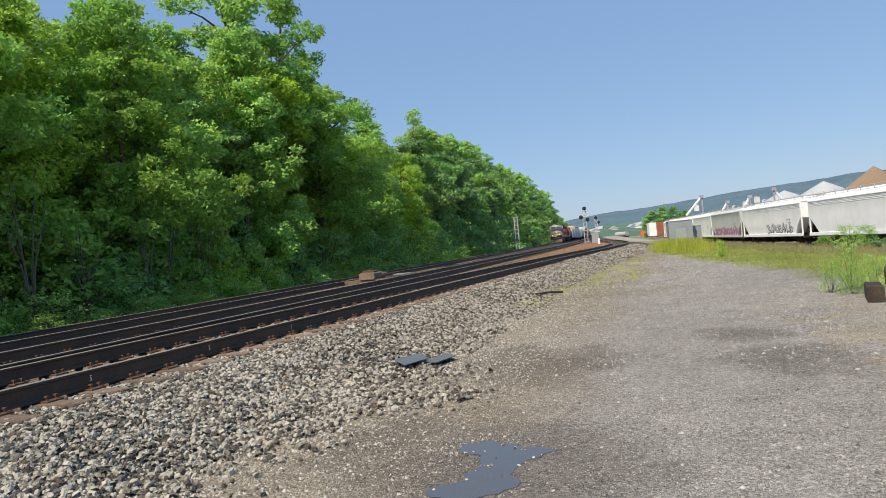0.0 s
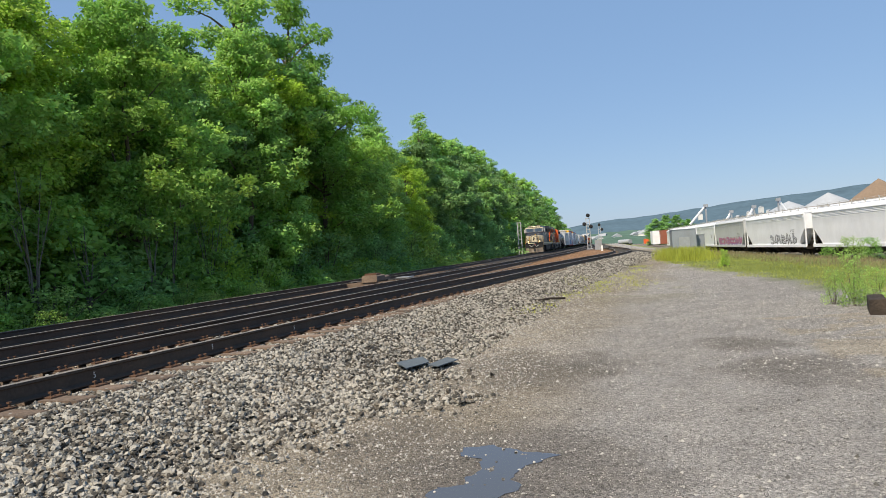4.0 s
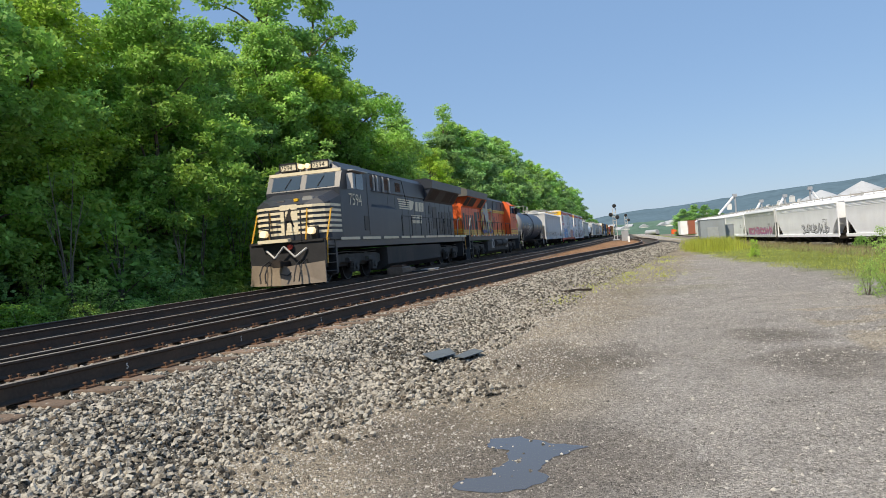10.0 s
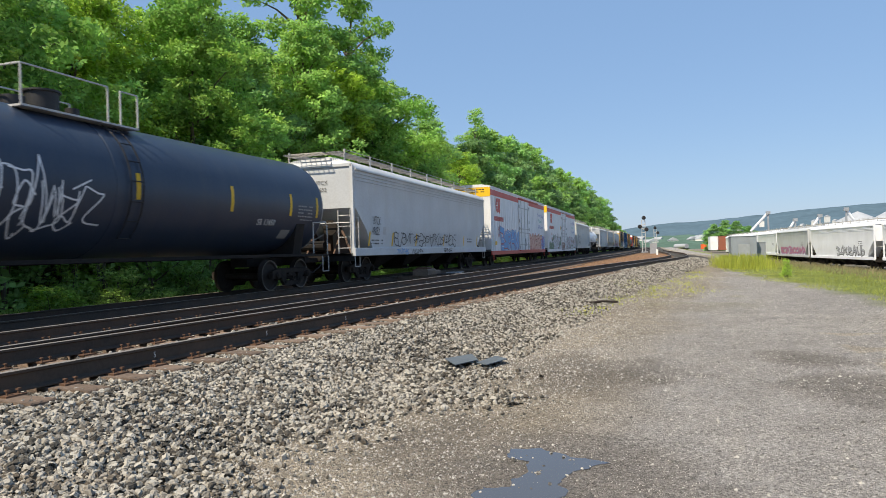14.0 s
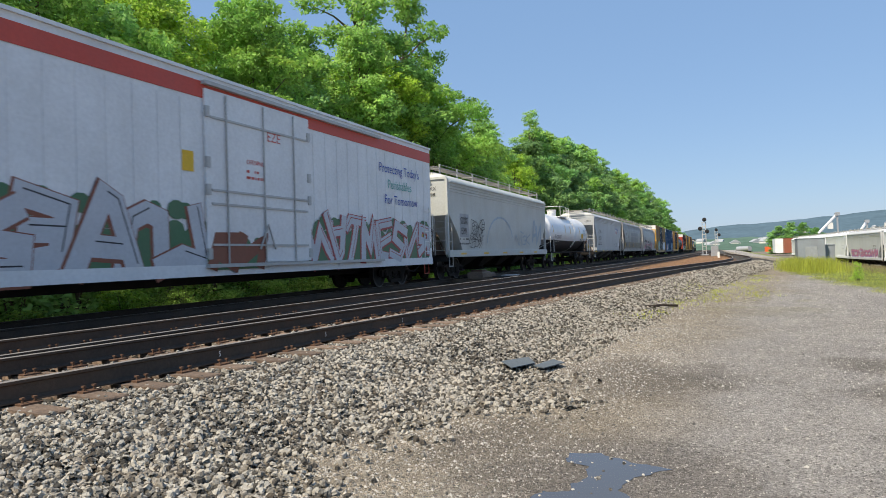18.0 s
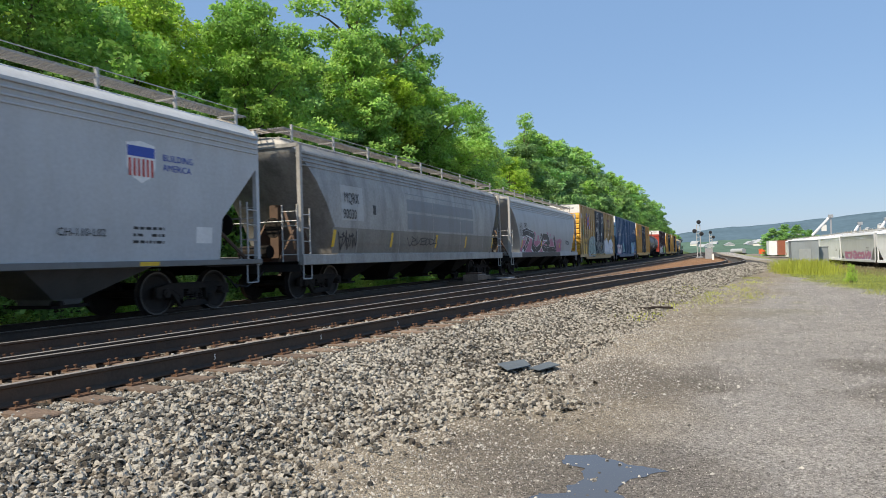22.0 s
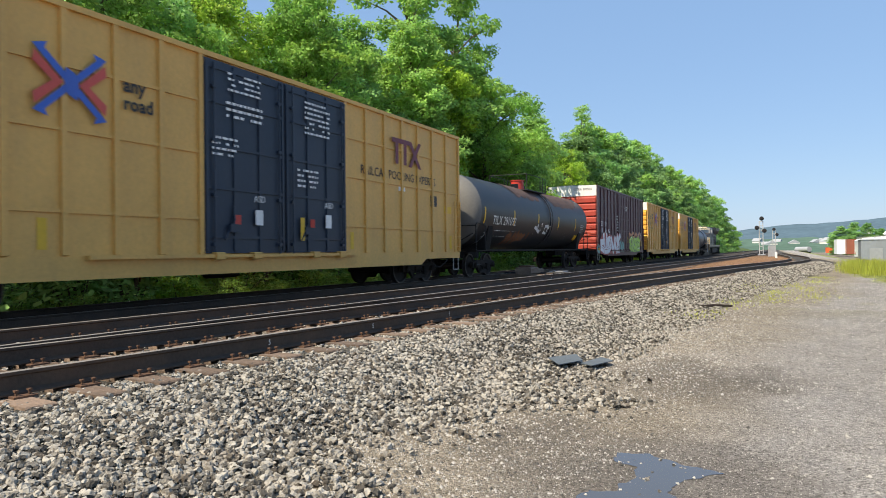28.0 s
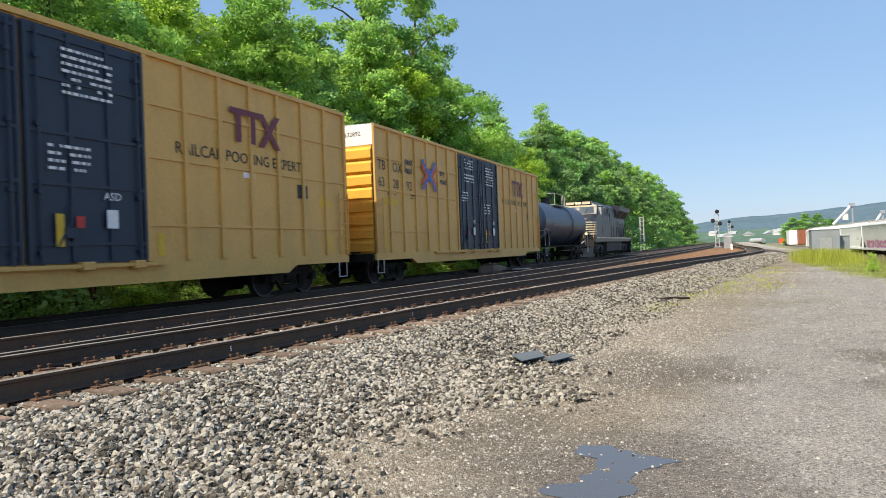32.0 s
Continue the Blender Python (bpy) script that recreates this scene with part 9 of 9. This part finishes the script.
# a tank car far away on its own track, seen end on
ft_ = thing("parked_tank_car", "grey tank car standing far down the line", "tank car", pose(10.2, 410, -1.6, 0, 0, 35))
part("tank_shell", Shape().rod((0, -5, 2.2), (0, 5, 2.2), 1.35, 24), M_grey_paint, ft_, smooth=True)
part("frame", Shape().box(-1.2, 1.2, -6.0, 6, 0.7, 1.0), M_under, ft_)
for sy in (-4.6, -2.9, 2.9, 4.6):
    part("wheel", Shape().rod((-0.8, sy, 0.46), (0.8, sy, 0.46), 0.46, 12), M_wheel, ft_)

# sheds, silos and conveyors behind the yard
M_tin = paint("pale corrugated roof", (0.40, 0.42, 0.44), amount=0.2)
M_pile = material("brown stockpile", (0.23, 0.165, 0.115), 0.95, var=0.2, scale=0.2, fine=3, bump=0.3)


def cone_roof(name, label, category, x, y, r, z0, z1, mat, n=36, flat=0.12):
    s = Shape()
    rings = [[Vector((math.cos(2 * math.pi * i / n) * r * q, math.sin(2 * math.pi * i / n) * r * q, z0 + (z1 - z0) * (1 - q) ** 0.9)) for i in range(n)] for q in (1.0, 0.75, 0.5, flat, 0.01)]
    t = thing(name, label, category, pose(x, y, 0))
    part("roof", s.loft(rings), mat, t)
    part("wall", Shape().rod((0, 0, -1.6), (0, 0, z0), r * 0.98, n), mat, t)
    return t


cone_roof("stockpile_dome", "brown conical stockpile dome behind the yard", "dome", 47.5, 136, 7.8, 2.9, 9.1, M_pile)
cone_roof("storage_dome", "pale grey domed storage roof behind the yard", "dome", 41.0, 142, 5.6, 4.4, 7.6, M_tin, flat=0.3)
cone_roof("storage_dome", "pale grey domed storage roof behind the yard", "dome", 36.0, 150, 4.6, 4.6, 6.9, M_tin, flat=0.3)
far_box("storage_shed", "long low pale-roofed storage shed behind the hopper cars", "shed", 31, 155, 9, 40, 4.2, M_tin, -8, -1.5, 1.2)
far_box("storage_shed", "long low pale-roofed storage shed behind the hopper cars", "shed", 26, 175, 8, 40, 4.0, M_tin, -8, -1.5, 1.0)
for x, y, h, lean in ((20.3, 150, 7.6, -3.2), (26.5, 158, 6.2, -2.2), (29.5, 150, 6.6, -2.0), (32.5, 143, 7.4, 2.2)):
    t = thing("conveyor_tower", "thin steel conveyor tower with slanting tube", "conveyor", pose(x, y, -1.5), "conveyors behind the yard")
    part("tower", Shape().box(-0.14, 0.14, -0.14, 0.14, 0, h + 1.5), M_galv, t)
    part("tube", Shape().rod((0, 0, h + 1.2), (lean, 0.5, h - 2.4), 0.24, 8), M_yardwhite, t)
    part("head", Shape().box(-0.4, 0.4, -0.4, 0.4, h + 0.9, h + 1.5, 0.05), M_galv, t)

# round trees at the end of the yard
for k, (x, y, h, w) in enumerate(((21.5, 330, 12.2, 1.1), (26.5, 332, 13.8, 1.1), (32.0, 328, 13.2, 1.1), (37.5, 331, 11.0, 1.0))):
    tr_ = tree(7, x, y, h, 70 * k, w * 1.15, "round dark green tree at the end of the yard")
    tr_["group"] = "trees behind the yard"

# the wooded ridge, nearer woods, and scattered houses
# distance haze is mixed into both wood colours, bluer for the far ridge
M_ridge = material("wooded ridge tinted for haze", (0.088, 0.140, 0.178), 1.0, var=0.22, scale=0.012, fine=0.06, bump=0, spec=0.0)
M_ridge2 = material("distant woods tinted for haze", (0.09, 0.15, 0.12), 1.0, var=0.30, scale=0.02, fine=0.15, bump=0, spec=0.0)
M_far_house = material("far white house", (0.7, 0.68, 0.64), 0.9, var=0.1, bump=0)


def ridge(name, label, d, az0, az1, prof, mat, n=220, rough=1.0, seed=0):
    s = Shape()
    top, base, back = [], [], []
    for k in range(n + 1):
        az = az0 + (az1 - az0) * k / n
        e = np.interp(az, [p[0] for p in prof], [p[1] for p in prof])
        e += rough * (0.10 * noise.noise((az * 0.7, seed, 0)) + 0.05 * noise.noise((az * 3.1, seed, 2)) + 0.025 * noise.noise((az * 11, seed, 5)))
        a = math.radians(az)
        ux, uy = math.sin(a), math.cos(a)
        z = 1.4 + d * math.tan(math.radians(e))
        base.append(Vector((ux * d * 0.72, uy * d * 0.72, -3)))
        top.append(Vector((ux * d, uy * d, z)))
        back.append(Vector((ux * d * 1.2, uy * d * 1.2, -3)))
    rows_ = [base]
    for q in (0.25, 0.5, 0.75, 0.92):
        rows_.append([b.lerp(t, q) + Vector((0, 0, d * 0.0022 * noise.noise((b.x * 0.01, b.y * 0.01, q * 7)))) for b, t in zip(base, top)])
    rows_ += [top, back]
    m = n + 1
    vs = [p for r_ in rows_ for p in r_]
    fs = [(j * m + i, j * m + i + 1, (j + 1) * m + i + 1, (j + 1) * m + i) for j in range(len(rows_) - 1) for i in range(n)]
    s.add(vs, fs)
    return solid(name, s, mat, label, "hill", kind="structure", smooth=True)


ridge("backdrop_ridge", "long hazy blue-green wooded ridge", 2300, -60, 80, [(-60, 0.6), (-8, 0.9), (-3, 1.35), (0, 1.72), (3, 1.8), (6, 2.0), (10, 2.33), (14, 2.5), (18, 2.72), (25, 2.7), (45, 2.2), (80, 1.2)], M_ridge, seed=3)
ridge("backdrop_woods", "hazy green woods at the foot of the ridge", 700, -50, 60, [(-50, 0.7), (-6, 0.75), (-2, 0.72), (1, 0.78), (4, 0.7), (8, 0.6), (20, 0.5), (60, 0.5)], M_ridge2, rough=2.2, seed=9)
rh = random.Random(4)
for k in range(16):
    az = math.radians(rh.uniform(-2.0, 3.6) if k < 10 else rh.uniform(5, 19))
    d = rh.uniform(600, 690) if k < 10 else rh.uniform(1750, 2000)
    el = rh.uniform(0.1, 0.5) if k < 10 else rh.uniform(0.9, 1.7)
    sc = 1.0 if k < 10 else 1.3
    t = thing("house", "small white house far off on the wooded slope", "house", pose(math.sin(az) * d, math.cos(az) * d, 1.4 + d * math.tan(math.radians(el)) - 2, 0, 0, rh.uniform(0, 90)), "far houses")
    part("wall", Shape().box(-4 * sc, 4 * sc, -3 * sc, 3 * sc, -8 * sc, 3 * sc), M_far_house, t)
    part("roof", Shape().along_y([(-4.4 * sc, 3 * sc), (4.4 * sc, 3 * sc), (0, 5.4 * sc)], -3.3 * sc, 3.3 * sc), M_grey_paint, t)


# ---- movement ----
def motions():
    for c, y20, turn in MOVERS:
        walk(c, [(t, pose(TRACK_A, y20 - SPEED * (t - 20), RAIL_A, 0, 0, turn)) for t in (0.0, 8.0, 16.0, 24.0, 32.0)])


motions()
